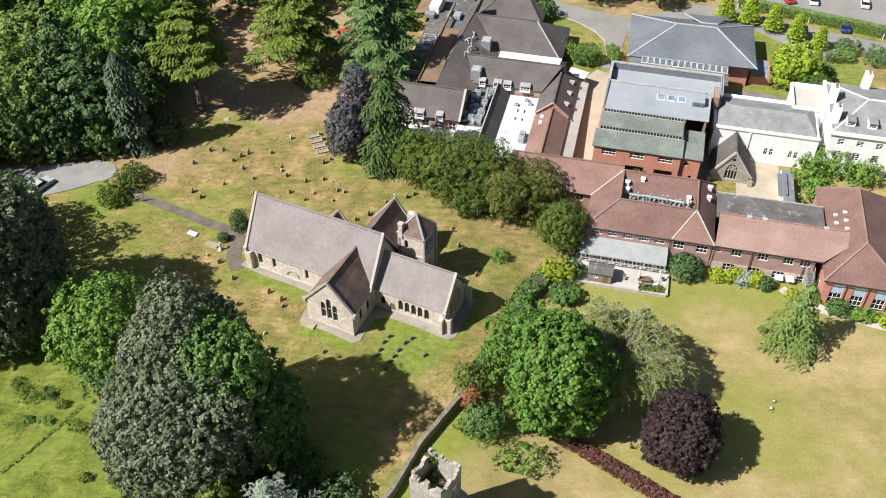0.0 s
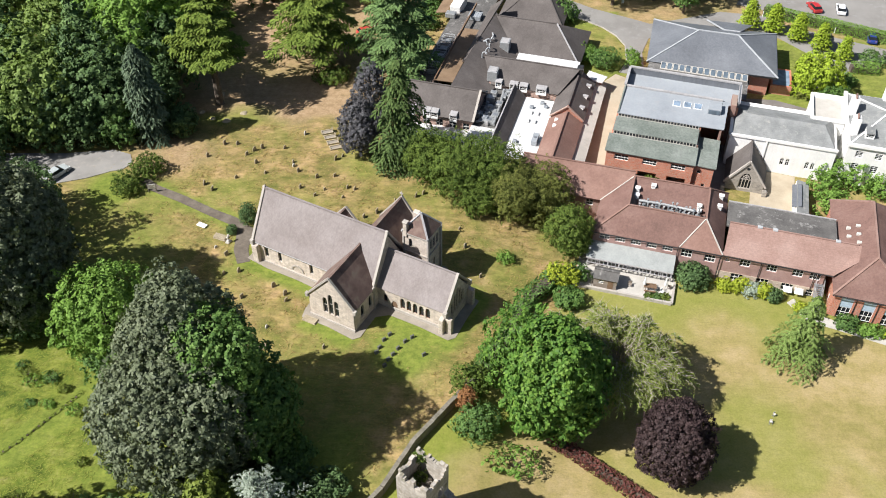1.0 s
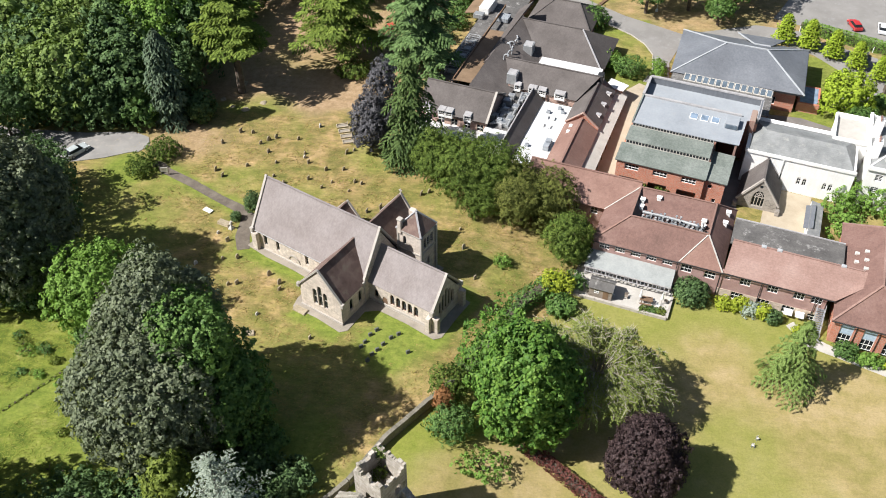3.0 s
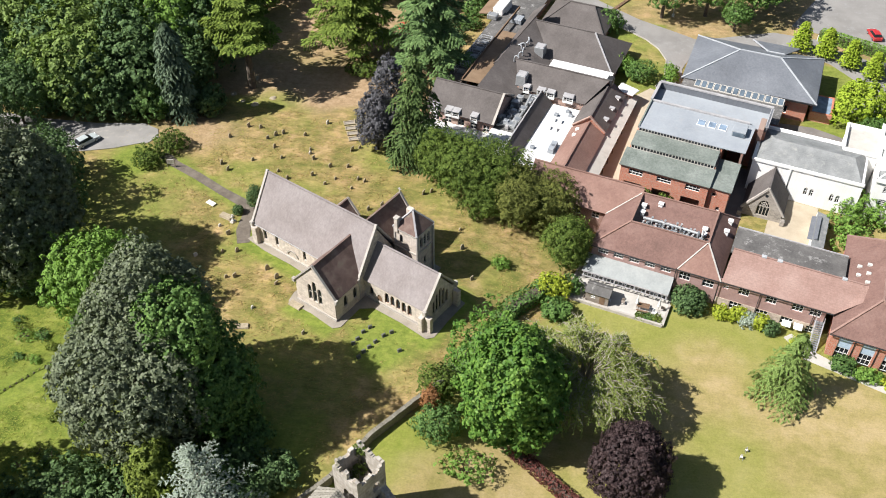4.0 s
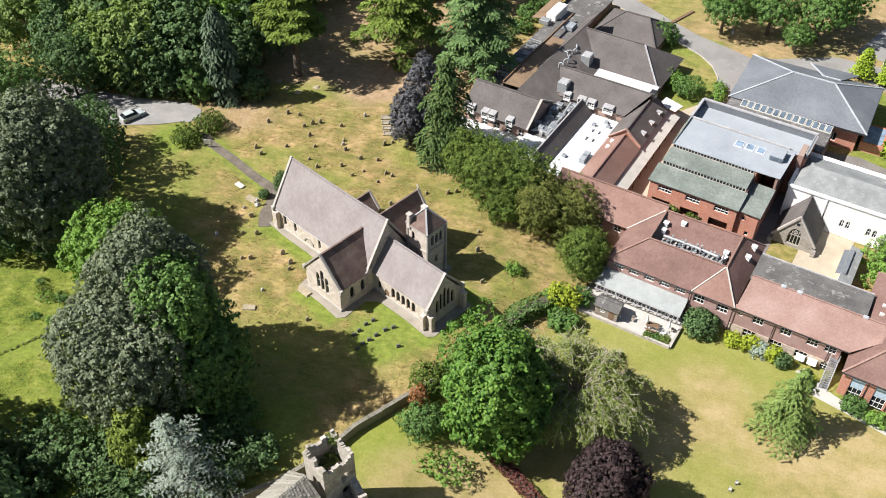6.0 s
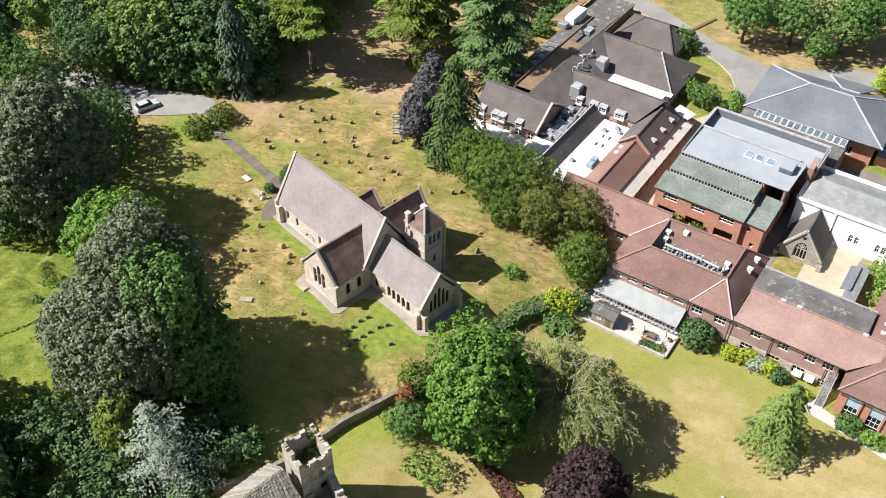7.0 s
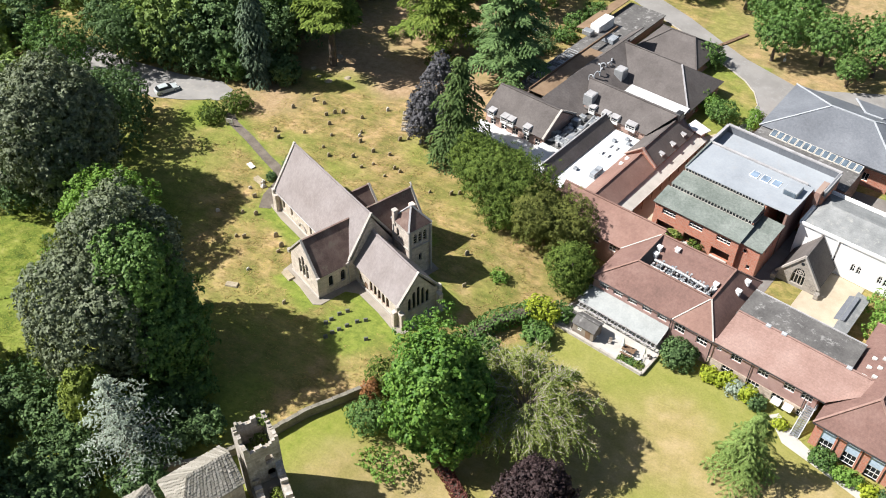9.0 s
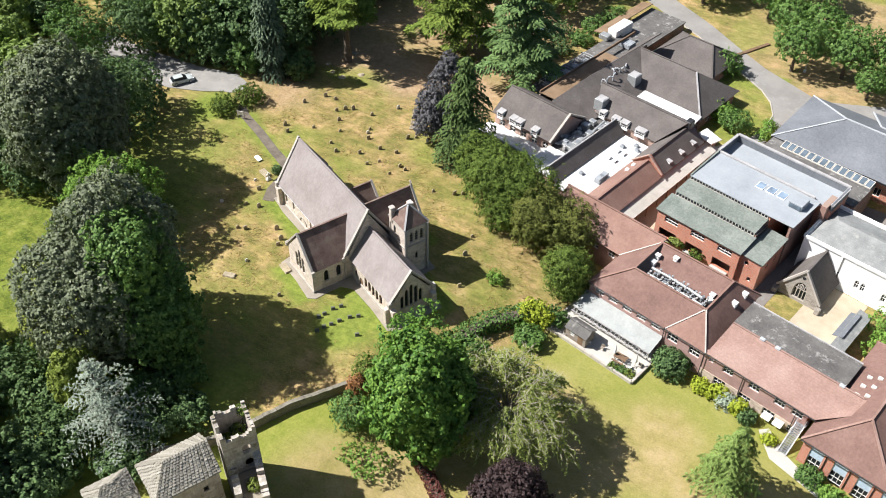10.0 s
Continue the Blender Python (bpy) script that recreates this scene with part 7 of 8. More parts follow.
broadleaf("plum_tree", -13.9, 123.2, 17.2, 3.0, 3.0, 0.5, LEAF_PLUM, 20000, 0.30, "dusky grey-purple columnar tree by the graves", 11, 30, 0.8, 0.3, power=1.8)
conifer("cypress", -51.8, 124.2, 18.5, LEAF_CYPRESS, 130, 210, lambda f: (2.7 * (1 - f ** 5) ** 0.8 * (0.85 + 0.25 * math.sin(f * 23)) * (0.85 + 0.35 * f) + 0.4, 1.0, 0.2, 2.0 + 16.8 * f), 0.6, "drooping dark blue-green cypress at the edge of the wood", 12, 0.35, 0.35)
conifer("cedar", -43.4, 136.5, 21.0, LEAF_GOLD_CEDAR, 44, 430, lambda f: (7.0 * (1 - f) ** 0.55 * (0.62 + 0.38 * min(1, f * 4)) + 0.8, 0.14, 0.08, 9.6 + 11.4 * f), 0.72, "tall cedar with flat golden-green boughs and a bare trunk", 13, 0.6)
conifer("cedar", -27.5, 151.0, 22.0, LEAF_GOLD_CEDAR, 46, 430, lambda f: (8.2 * (1 - f) ** 0.55 + 0.8, 0.28, 0.08, 5.0 + 16.5 * f), 0.72, "broad cedar with golden-green drooping boughs", 14, 0.6)
conifer("cedar", -11.6, 147.0, 23.0, LEAF_CEDAR, 50, 420, lambda f: (7.0 * (1 - f) ** 0.5 + 0.8, 0.22, 0.06, 4.0 + 18.5 * f), 0.72, "tall dark-limbed cedar over the parked cars", 15, 0.6)
broadleaf("plum_tree", -15.9, 121.9, 11.0, 3.2, 2.8, 0.3, LEAF_PLUM, 17000, 0.30, "dusky grey-purple tree spreading over the tombs", 16, 30, 0.8, 0.2, power=1.7)
for k, (x, y, h, r, n) in enumerate(((-3.8, 116.2, 9.2, 3.4, 12000), (2.2, 112.8, 10.8, 4.9, 21000), (7.0, 112.2, 10.4, 4.6, 19000), (4.6, 109.6, 5.2, 2.8, 8000), (10.6, 109.4, 9.4, 4.4, 18000), (14.4, 110.4, 8.6, 4.0, 15000), (18.3, 102.2, 8.2, 3.2, 13000))):
    broadleaf("yew", x, y, h, r, r * 0.95, 0.1, LEAF_YEW_BROWN if k in (4, 5) else LEAF_YEW, int(n * 1.2), 0.4, "dense dark-green spreading yew behind the church", 20 + k, 15, r * 0.45, 0.3, "yews behind the church", power=1.9, limbs=4, slim=0.32)
for k, (x, y, h, rx, ry, mat, n, lab) in enumerate((
        (-50.2, 115.0, 3.0, 2.6, 2.4, LEAF_YEW, 2600, "rounded green shrub beside the path gate"), (-52.3, 110.6, 2.6, 2.3, 2.3, LEAF_YEW, 2400, "rounded green shrub beside the path gate"),
        (-31.2, 103.9, 3.2, 1.25, 1.25, LEAF_DARK, 2400, "clipped dark-green round bush by the church door"), (-33.3, 101.2, 1.3, 0.75, 0.75, LEAF_DARK, 900, "small clipped dark-green bush by the path"),
        (16.7, 95.2, 3.4, 2.5, 1.8, LEAF_YELLOW, 2800, "bright yellow-green shrub by the churchyard fence"), (19.2, 96.6, 2.4, 1.9, 1.5, LEAF_SYCAMORE, 1500, "green shrub by the terrace"),
        (36.2, 96.4, 3.0, 2.2, 2.1, LEAF_DARK, 4500, "rounded dark grey-green shrub by the hotel wall"), (41.0, 95.6, 1.5, 1.1, 1.0, LEAF_YELLOW, 1200, "yellow shrub in the hotel border"),
        (43.2, 95.3, 2.0, 1.3, 1.0, LEAF_YELLOW, 1500, "yellow shrub in the hotel border"), (44.6, 94.8, 1.8, 1.2, 1.0, LEAF_BLUE, 1300, "silvery shrub in the hotel border"),
        (46.2, 94.4, 1.9, 1.2, 1.0, LEAF_YELLOW, 1500, "yellow shrub in the hotel border"), (47.6, 93.8, 1.5, 1.1, 1.0, LEAF_DARK, 1200, "dark shrub in the hotel border"),
        (51.0, 92.0, 0.9, 0.8, 0.7, LEAF_YELLOW, 600, "low yellow shrub by the stair"), (56.8, 88.8, 1.6, 1.6, 1.2, LEAF_SYCAMORE, 1500, "green shrub along the east block"),
        (59.8, 87.6, 1.3, 1.8, 1.0, LEAF_LIGHT, 1500, "clipped bright green shrub along the east block"), (62.6, 86.6, 1.2, 1.2, 0.9, LEAF_YELLOW, 1000, "yellow shrub along the east block"),
        (65.2, 86.2, 2.2, 1.7, 1.4, LEAF_DARK, 1500, "dark shrub along the east block"), (20.2, 171.0, 4.4, 3.2, 2.8, LEAF_MIXED, 4200, "green shrub on the verge of the road"),
        (23.8, 156.2, 2.8, 2.4, 2.0, LEAF_LIGHT, 2600, "light green shrub behind the kitchen range"), (27.6, 153.4, 3.8, 2.8, 2.4, LEAF_MIXED, 3400, "green shrub behind the kitchen range"),
        (33.2, 154.6, 2.6, 1.4, 2.6, LEAF_LIGHT, 1800, "green hedge-like shrub beside the hall"), (5.0, 66.9, 4.2, 2.8, 2.2, LEAF_SYCAMORE, 3600, "green shrub at the end of the garden wall"),
        (4.0, 73.0, 4.6, 2.6, 2.2, LEAF_YEW, 2800, "dark green shrub at the end of the garden wall"), (3.6, 69.8, 4.4, 1.2, 1.2, LEAF_RUST, 1500, "rust-brown dying shrub among green ones"),
        (9.4, 62.6, 2.4, 3.0, 2.4, LEAF_LIGHT, 1300, "light green shrub under the chestnut"), (8.6, 98.6, 1.4, 1.2, 1.0, LEAF_LIGHT, 700, "small green bush in the long grass"),
        (-24.0, 145.0, 3.0, 3.2, 2.6, LEAF_YEW, 2600, "rounded green shrub under the cedars"))):
    clip = "clipped dark" in lab
    bush("shrub", x, y, h, rx, ry, mat, n * 4 if clip else int(n * 1.3), 0.15 if clip else 0.3, lab, 60 + k)
# south-west margin trees: the dark leaf colour also stands in for deep shade there
for k, (x, y, h, r, mat) in enumerate(((9.8, 74.6, 15.0, 4.4, CHESTNUT_LEAF), (12.6, 84.0, 3.0, 2.2, LEAF_SYCAMORE), (17.6, 91.2, 2.4, 1.8, LEAF_MIXED), (-42.0, 72.5, 6.0, 3.2, LEAF_SYCAMORE),
                                       (-28.0, 50.0, 5.0, 4.6, LEAF_DARK), (-20.0, 54.0, 5.0, 3.6, LEAF_SYCAMORE), (-34.5, 48.5, 5.6, 4.6, LEAF_DARK), (-23.0, 44.0, 6.0, 4.6, LEAF_DARK), (-12.6, 56.5, 3.0, 2.8, LEAF_DARK), (-15.0, 52.6, 3.0, 2.8, LEAF_DARK), (-18.4, 57.4, 3.5, 3.0, LEAF_DARK), (-20.5, 41.5, 4.5, 3.8, LEAF_DARK), (-14.0, 47.0, 3.5, 3.0, LEAF_DARK), (-23.0, 49.5, 4.5, 3.6, LEAF_DARK), (-41.0, 44.0, 4.5, 4.5, LEAF_DARK), (-34.0, 40.0, 4.5, 4.5, LEAF_DARK), (-27.0, 38.0, 5.0, 4.5, LEAF_DARK), (-20.0, 38.0, 6.0, 4.5, LEAF_DARK), (-46.0, 39.0, 4.5, 5.0, LEAF_DARK), (-39.0, 36.0, 5.0, 5.0, LEAF_DARK), (-17.5, 60.5, 4.0, 3.0, LEAF_SYCAMORE))):
    broadleaf("small_tree", x, y, h, r, r * 0.9, 0.3, mat, int(1300 * r), 0.4, "bushy small green tree in the overgrown margin", 100 + k, 30, r * 0.32, 0.16, limbs=3)


for k, (x, y, h, r, mat) in enumerate(((-61.5, 96.8, 14.0, 5.0, LEAF_DARK), (-69.0, 90.0, 16.0, 6.0, LEAF_DARK), (-55.0, 80.0, 7.5, 3.6, LEAF_DARK), (-63.0, 79.0, 8.5, 5.0, LEAF_DARK), (-64.6, 103.2, 9.5, 4.4, LEAF_DARK), (-78.5, 117.0, 12.0, 5.2, LEAF_DARK), (-84.0, 108.0, 12.0, 6.0, LEAF_SYCAMORE), (-76.0, 101.5, 9.0, 5.0, LEAF_DARK), (-73.0, 77.5, 9.0, 5.4, LEAF_DARK), (-81.0, 74.0, 9.0, 5.5, LEAF_DARK),
                                       (-62.8, 122.6, 7.5, 4.0, LEAF_DARK), (-57.0, 123.8, 6.5, 3.6, LEAF_SYCAMORE), (-69.5, 121.8, 9.0, 4.4, LEAF_DARK), (-77.5, 121.0, 11.0, 5.0, LEAF_SYCAMORE), (-47.8, 126.5, 5.0, 2.8, LEAF_DARK))):
    broadleaf("small_tree", x, y, h, r, r * 0.9, 0.2, mat, int(1700 * r), 0.4, "shady dark-green tree beside the gravel drive", 150 + k, 40, r * 0.3, 0.2, limbs=3)


for k, (x, y, z, h, r, mat) in enumerate(RUIN_WEEDS):
    bush("ivy_clump", x, y, h, r, r, (LEAF_YEW, LEAF_OLIVE)[mat], 700, 0.2, "ivy and weeds growing on the broken masonry", 440 + k, z=z, category="ivy")


# the wood: a few kinds, copied
def wood():
    kinds = [broadleaf("woodland_tree", -70.0, 124.0, 15.5, 6.2, 6.0, 0.8, LEAF_WOOD, 6600, 0.68, "green broadleaf tree of the wood", 200, 50, 1.7, 0.35, "wood behind the churchyard", limbs=2),
             broadleaf("woodland_tree", -60.5, 126.5, 14.0, 5.6, 5.4, 0.6, LEAF_DARK, 6400, 0.64, "dark green broadleaf tree of the wood", 201, 46, 1.6, 0.35, "wood behind the churchyard", limbs=2),
             broadleaf("woodland_tree", -58.0, 139.0, 19.0, 5.4, 5.2, 2.0, LEAF_LIGHT, 6400, 0.62, "light green tree of the wood", 202, 50, 1.5, 0.3, "wood behind the churchyard", limbs=2),
             conifer("woodland_conifer", -68.0, 140.0, 19.0, LEAF_CEDAR, 60, 170, lambda f: (5.6 * (1 - f) ** 0.7 + 0.5, 0.35, 0.08, 1.0 + 17.5 * f), 0.75, "feathery green conifer of the wood", 203, 0.35, 0.4, "wood behind the churchyard")]
    r = random.Random(77)
    spots = []
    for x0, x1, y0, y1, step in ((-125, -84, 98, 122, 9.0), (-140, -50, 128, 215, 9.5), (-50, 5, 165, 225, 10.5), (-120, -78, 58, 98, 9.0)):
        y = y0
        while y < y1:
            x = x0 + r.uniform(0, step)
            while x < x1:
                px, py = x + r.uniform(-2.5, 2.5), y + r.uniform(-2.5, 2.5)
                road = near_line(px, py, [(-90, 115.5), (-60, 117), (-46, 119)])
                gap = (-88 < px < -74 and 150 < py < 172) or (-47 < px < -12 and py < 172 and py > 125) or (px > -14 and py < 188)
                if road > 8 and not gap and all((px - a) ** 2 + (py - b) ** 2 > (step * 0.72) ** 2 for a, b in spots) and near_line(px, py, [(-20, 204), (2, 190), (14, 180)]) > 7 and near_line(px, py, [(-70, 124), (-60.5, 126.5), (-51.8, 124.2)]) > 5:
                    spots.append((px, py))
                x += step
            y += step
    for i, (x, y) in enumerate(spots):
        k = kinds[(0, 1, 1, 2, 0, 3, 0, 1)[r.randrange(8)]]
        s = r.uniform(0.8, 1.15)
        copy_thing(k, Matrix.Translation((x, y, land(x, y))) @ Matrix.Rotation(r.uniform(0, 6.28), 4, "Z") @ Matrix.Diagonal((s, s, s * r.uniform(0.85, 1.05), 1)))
    for x, y, s, k in ((-66.0, 124.0, 0.85, 1), (-76.5, 125.5, 0.95, 0), (-84.5, 124.0, 0.9, 1), (-72.0, 131.5, 1.1, 0), (-64.0, 133.0, 1.15, 1), (-53.5, 131.0, 0.8, 1), (-57.0, 146.5, 1.15, 2), (-64.5, 150.0, 1.2, 2)):
        copy_thing(kinds[k], Matrix.Translation((x, y, land(x, y))) @ Matrix.Rotation(x * 3, 4, "Z") @ Matrix.Diagonal((s, s, s, 1)))
    # unseen trees added outside the view, to throw shade on the south-west margin
    for x, y, s in ((-53, 43, 1.4), (-47, 36, 1.35), (-41, 28.5, 1.3), (-58, 35, 1.4), (-33.5, 33.5, 1.25), (-31, 24, 1.5)):
        copy_thing(kinds[1], Matrix.Translation((x, y, land(x, y))) @ Matrix.Rotation(x, 4, "Z") @ Matrix.Diagonal((s, s, s, 1)))
    # trees along the road
    road_tree = broadleaf("roadside_tree", 40.5, 181.0, 10.5, 4.6, 4.4, 2.8, LEAF_MIXED, 9000, 0.42, "green broadleaf tree on the parched verge of the road", 210, 36, 1.5, 0.35, "trees along the road", low=-0.6)
    for x, y, s in ((50.0, 181.5, 1.1), (31.5, 178.6, 0.95), (46.0, 175.6, 0.62), (27.5, 190.0, 0.9), (53.5, 188, 1.05), (34, 189, 0.95), (22, 197, 1.0), (12, 203, 1.1), (28, 207, 1.1), (8, 196, 0.9), (67.0, 139.5, 0.55)):
        copy_thing(road_tree, Matrix.Translation((x, y, land(x, y))) @ Matrix.Rotation(x, 4, "Z") @ Matrix.Diagonal((s, s, s, 1)))
    # clipped yellow-green cones in the car park
    cone = conifer("clipped_conifer", 58.5, 170.0, 6.8, LEAF_YELLOW_GREEN, 80, 90, lambda f: (2.2 * (1 - f) ** 0.6 + 0.15, 0.1, 0.5, 0.2 + 6.1 * f), 0.42, "clipped yellow-green conifer in the car park", 220, 0.12, 0.5, "clipped conifers in the car park")
    for x, y, s in ((63.0, 168.4, 1.0), (67.2, 165.4, 0.95), (71.0, 162.2, 0.9), (74.5, 158.5, 0.8)):
        copy_thing(cone, Matrix.Translation((x, y, land(x, y))) @ Matrix.Diagonal((s, s, s, 1)))
    for x, y, s in ((80.0, 157.4, 2.4), (84.6, 153.4, 2.8), (73.0, 150.0, 1.4)):
        bush("shrub", x, y, s, s, s, LEAF_MIXED, 1900, 0.32, "rounded grey-green shrub on the car park island", int(x * 10))
    broadleaf("roadside_tree", 65.4, 145.4, 8.4, 4.2, 4.0, 0.8, LEAF_YELLOW_GREEN, 9000, 0.42, "yellow-green spreading tree beside the hall", 215, 60, 1.1, 0.2)
    for x, y in ((63.0, 121.5), (66.5, 120.0), (60.5, 118.0), (70.0, 118.0), (61.0, 113.5)):
        bush("shrub", x, y, 4.0, 2.6, 2.2, LEAF_LIGHT, 1500, 0.4, "bright green shrub between the white house and the east block", int(x * 13))


wood()
hedge("hedge", [(63.0, 176.0), (76.7, 169.6), (89.2, 163.4), (120, 148)], 2.2, 2.0, LEAF_LIGHT, 0.26, "clipped green hedge between the car parks", 300, 90)
hedge("red_hedge", [(14.2, 66.8), (17.0, 65.2), (23.4, 60.3), (33, 52.5)], 1.5, 1.3, LEAF_RED, 0.3, "low dark-red hedge across the lawn", 301, 60)
hedge("boundary_hedge", [(4.5, 74.5), (8.5, 82.0), (11.5, 90.0), (17.0, 97.0)], 2.4, 2.0, LEAF_SYCAMORE, 0.4, "rough green hedge between churchyard and lawn", 302, 36)


# ---- churchyard ----
def headstone(x, y, w, h, turn, tilt, top, mat, label, seed):
    """An upright stone with a shaped top, a little sunk and leaning."""
    r = random.Random(seed)
    bm = panel_mesh((-w / 2, 0.06), (w / 2, 0.06), arch(w / 2, -0.3, w, h + 0.3, 0.5, 4) if top == "round" else (arch(w / 2, -0.3, w, h + 0.3, 1.0, 4) if top == "point" else rect(w / 2, -0.3, w, h + 0.3)), [], 0.14)
    return solo("headstone", bm, mat, pose(x, y, land(x, y), tilt, r.uniform(-5, 5), turn), label, "headstone", "headstones in the churchyard")


def stone_cross(x, y, h, turn):
    bm = bmesh.new()
    add_box(bm, -0.4, 0.4, -0.3, 0.3, -0.2, 0.25)
    add_box(bm, -0.28, 0.28, -0.2, 0.2, 0.25, 0.45)
    add_bar(bm, (0, 0, 0.4), (0, 0, h), 0.2, 0.16)
    add_bar(bm, (-0.35, 0, h * 0.74), (0.35, 0, h * 0.74), 0.18, 0.16)
    return solo("grave_cross", bm, PALE_GRAVE, pose(x, y, land(x, y), 2, 3, turn), "pale stone cross on a stepped base in the grass", "grave cross")


def chest_tomb(x, y, l, w, h, turn, mat, label):
    t = thing("chest_tomb", x, y, land(x, y), turn, label, "tomb", "tombs in the churchyard")
    part("base", box(-l / 2 - 0.12, l / 2 + 0.12, -w / 2 - 0.12, w / 2 + 0.12, -0.1, 0.12, 0.02), mat, t)
    part("chest", box(-l / 2, l / 2, -w / 2, w / 2, 0.12, h, 0.02), mat, t)
    part("ledger", box(-l / 2 - 0.08, l / 2 + 0.08, -w / 2 - 0.08, w / 2 + 0.08, h, h + 0.1, 0.03), mat, t)


GRAVES_A = [(-34.9, 97.6), (-32.9, 96.1), (-32.4, 92.2), (-30.3, 92.8), (-28.8, 87.6), (-24.7, 90.0), (-22.8, 88.6), (-22.5, 87.4), (-30.0, 87.2), (-27.6, 96.2), (-35.1, 120.8), (-34.0, 122.0), (-32.8, 122.8),
            (-39.4, 123.6), (-37.2, 123.6), (-35.5, 114.4), (-38.7, 111.2), (-40.3, 112.6), (-26.6, 118.1), (-25.6, 116.8), (-26.9, 119.2), (-22.3, 115.4), (-20.0, 120.5), (-18.9, 121.5), (-17.0, 113.2)]
GRAVES_B = [(-22.0, 110.8), (-20.6, 112.4), (-26.2, 127.4), (-13.5, 106.2), (-15.8, 112.9), (-17.4, 110.6), (-5.8, 111.9), (-4.6, 112.6), (2.6, 100.3), (5.0, 94.3), (1.5, 104.4), (-24.2, 82.2), (-15.9, 79.1),
            (-30.4, 112.4), (-28.3, 110.9), (-24.6, 112.6), (-33.0, 118.6), (-31.0, 116.0), (-11.6, 107.5), (-9.0, 110.6), (-36.0, 90.6), (-19.5, 116.0), (-29.0, 123.0), (-41.5, 120.0)]
rg = random.Random(31)
for i, (gx, gy) in enumerate(GRAVES_A + GRAVES_B):
    big = rg.random()
    headstone(gx, gy, 0.5 + 0.25 * big, 0.5 + 0.4 * big, CHA + 90 + rg.uniform(-14, 14), rg.uniform(-9, 9), ("round", "flat", "point")[i % 3], HEADSTONE if i % 9 else PALE_GRAVE,
              "leaning lichen-grey headstone in the long grass" if i % 9 else "pale weathered headstone in the long grass", i)
# two rows of small dark memorial stones on the mown grass
for row in (((-7.3, 82.0), (-8.0, 81.0), (-8.45, 79.6), (-8.8, 78.7)), ((-4.2, 81.7), (-5.1, 80.9), (-5.95, 79.6), (-6.55, 78.5), (-7.1, 77.6), (-7.5, 76.5), (-2.4, 78.7))):
    for i, (gx, gy) in enumerate(row):
        solo("memorial_stone", box(-0.3, 0.3, -0.16, 0.16, -0.1, 0.5, 0.06), DARK_STONE, pose(gx, gy, land(gx, gy), -14, 0, CHA + 62 + 5 * (i % 3)), "small dark wedge-shaped memorial stone on mown grass", "memorial stone", "rows of memorial stones")
stone_cross(-33.4, 99.0, 1.5, 70)
def kerbed_grave(x, y, turn, label):
    """A grave edged with four stone kerbs round pale chippings."""
    t = thing("kerbed_grave", x, y, land(x, y), turn, label, "grave", "kerbed graves under the purple tree")
    for v in (-0.5, 0.5):
        part("kerb", box(-1.05, 1.05, v - 0.09, v + 0.09, -0.1, 0.26, 0.02), HEADSTONE, t)
    for u in (-0.96, 0.96):
        part("kerb", box(u - 0.09, u + 0.09, -0.405, 0.405, -0.1, 0.26, 0.02), HEADSTONE, t)
    part("gravel_bed", box(-0.868, 0.868, -0.405, 0.405, -0.1, 0.12), GRAVEL, t)
    part("upright", box(0.88, 1.04, -0.4, 0.4, 0.26, 0.75, 0.04), HEADSTONE, t)


for gx, gy in ((-22.6, 128.4), (-21.9, 126.9), (-21.2, 125.4), (-20.5, 123.9)):
    kerbed_grave(gx, gy, 22, "pale stone-kerbed grave in a row under the purple tree")
chest_tomb(-18.6, 84.0, 1.9, 0.8, 0.18, -25, HEADSTONE, "sunken grey ledger stone in the mown grass")
chest_tomb(-34.8, 99.9, 1.9, 0.8, 0.3, -20, HEADSTONE, "low sunken grey ledger stone by the path")
chest_tomb(-24.6, 78.6, 1.6, 0.7, 0.16, 15, HEADSTONE, "grey ledger stone at the edge of the shade")
solo("ledger_slab", box(-0.8, 0.8, -0.4, 0.4, 0.0, 0.16, 0.03), WHITE, pose(-38.3, 102.5, land(-38.3, 102.5) + 0.1, 3, 0, -25), "bright white marble slab lying in the grass", "grave slab")


def notice_board(x, y, turn):
    t = thing("notice_board", x, y, land(x, y), turn, "pale notice board on two posts at the churchyard gate", "sign")
    for u in (-0.65, 0.65):
        part("post", box(u - 0.05, u + 0.05, -0.05, 0.05, -0.2, 1.75), TIMBER, t)
    b = part("board", box(-0.7, 0.7, -0.04, 0.04, 0.75, 1.6, 0.02), PALE_GRAVE, t)
    for k in range(4):
        part("text_bar", box(-0.5, 0.5 - 0.12 * (k % 3), -0.052, -0.043, 1.42 - 0.16 * k, 1.48 - 0.16 * k), TIMBER, b)


notice_board(-48.2, 110.2, 10)
for u, v, w in ((-44.0, 139.5, 1.6), (-46.0, 133.5, 1.2), (-41.0, 130.8, 1.5), (-43.6, 131.5, 1.0), (-38.5, 133.5, 1.3)):
    bm = bmesh.new()
    bmesh.ops.create_icosphere(bm, subdivisions=2, radius=w * 0.5)
    for vert in bm.verts:
        vert.co *= 1 + 0.35 * noise.noise(vert.co * 1.7 + Vector((u, v, 0)))
        vert.co.z *= 0.35
    solo("boulder", bm, HEADSTONE, pose(u, v, land(u, v), 0, 0, u * 9), "pale half-buried stone under the trees", "stone", "stones under the trees")


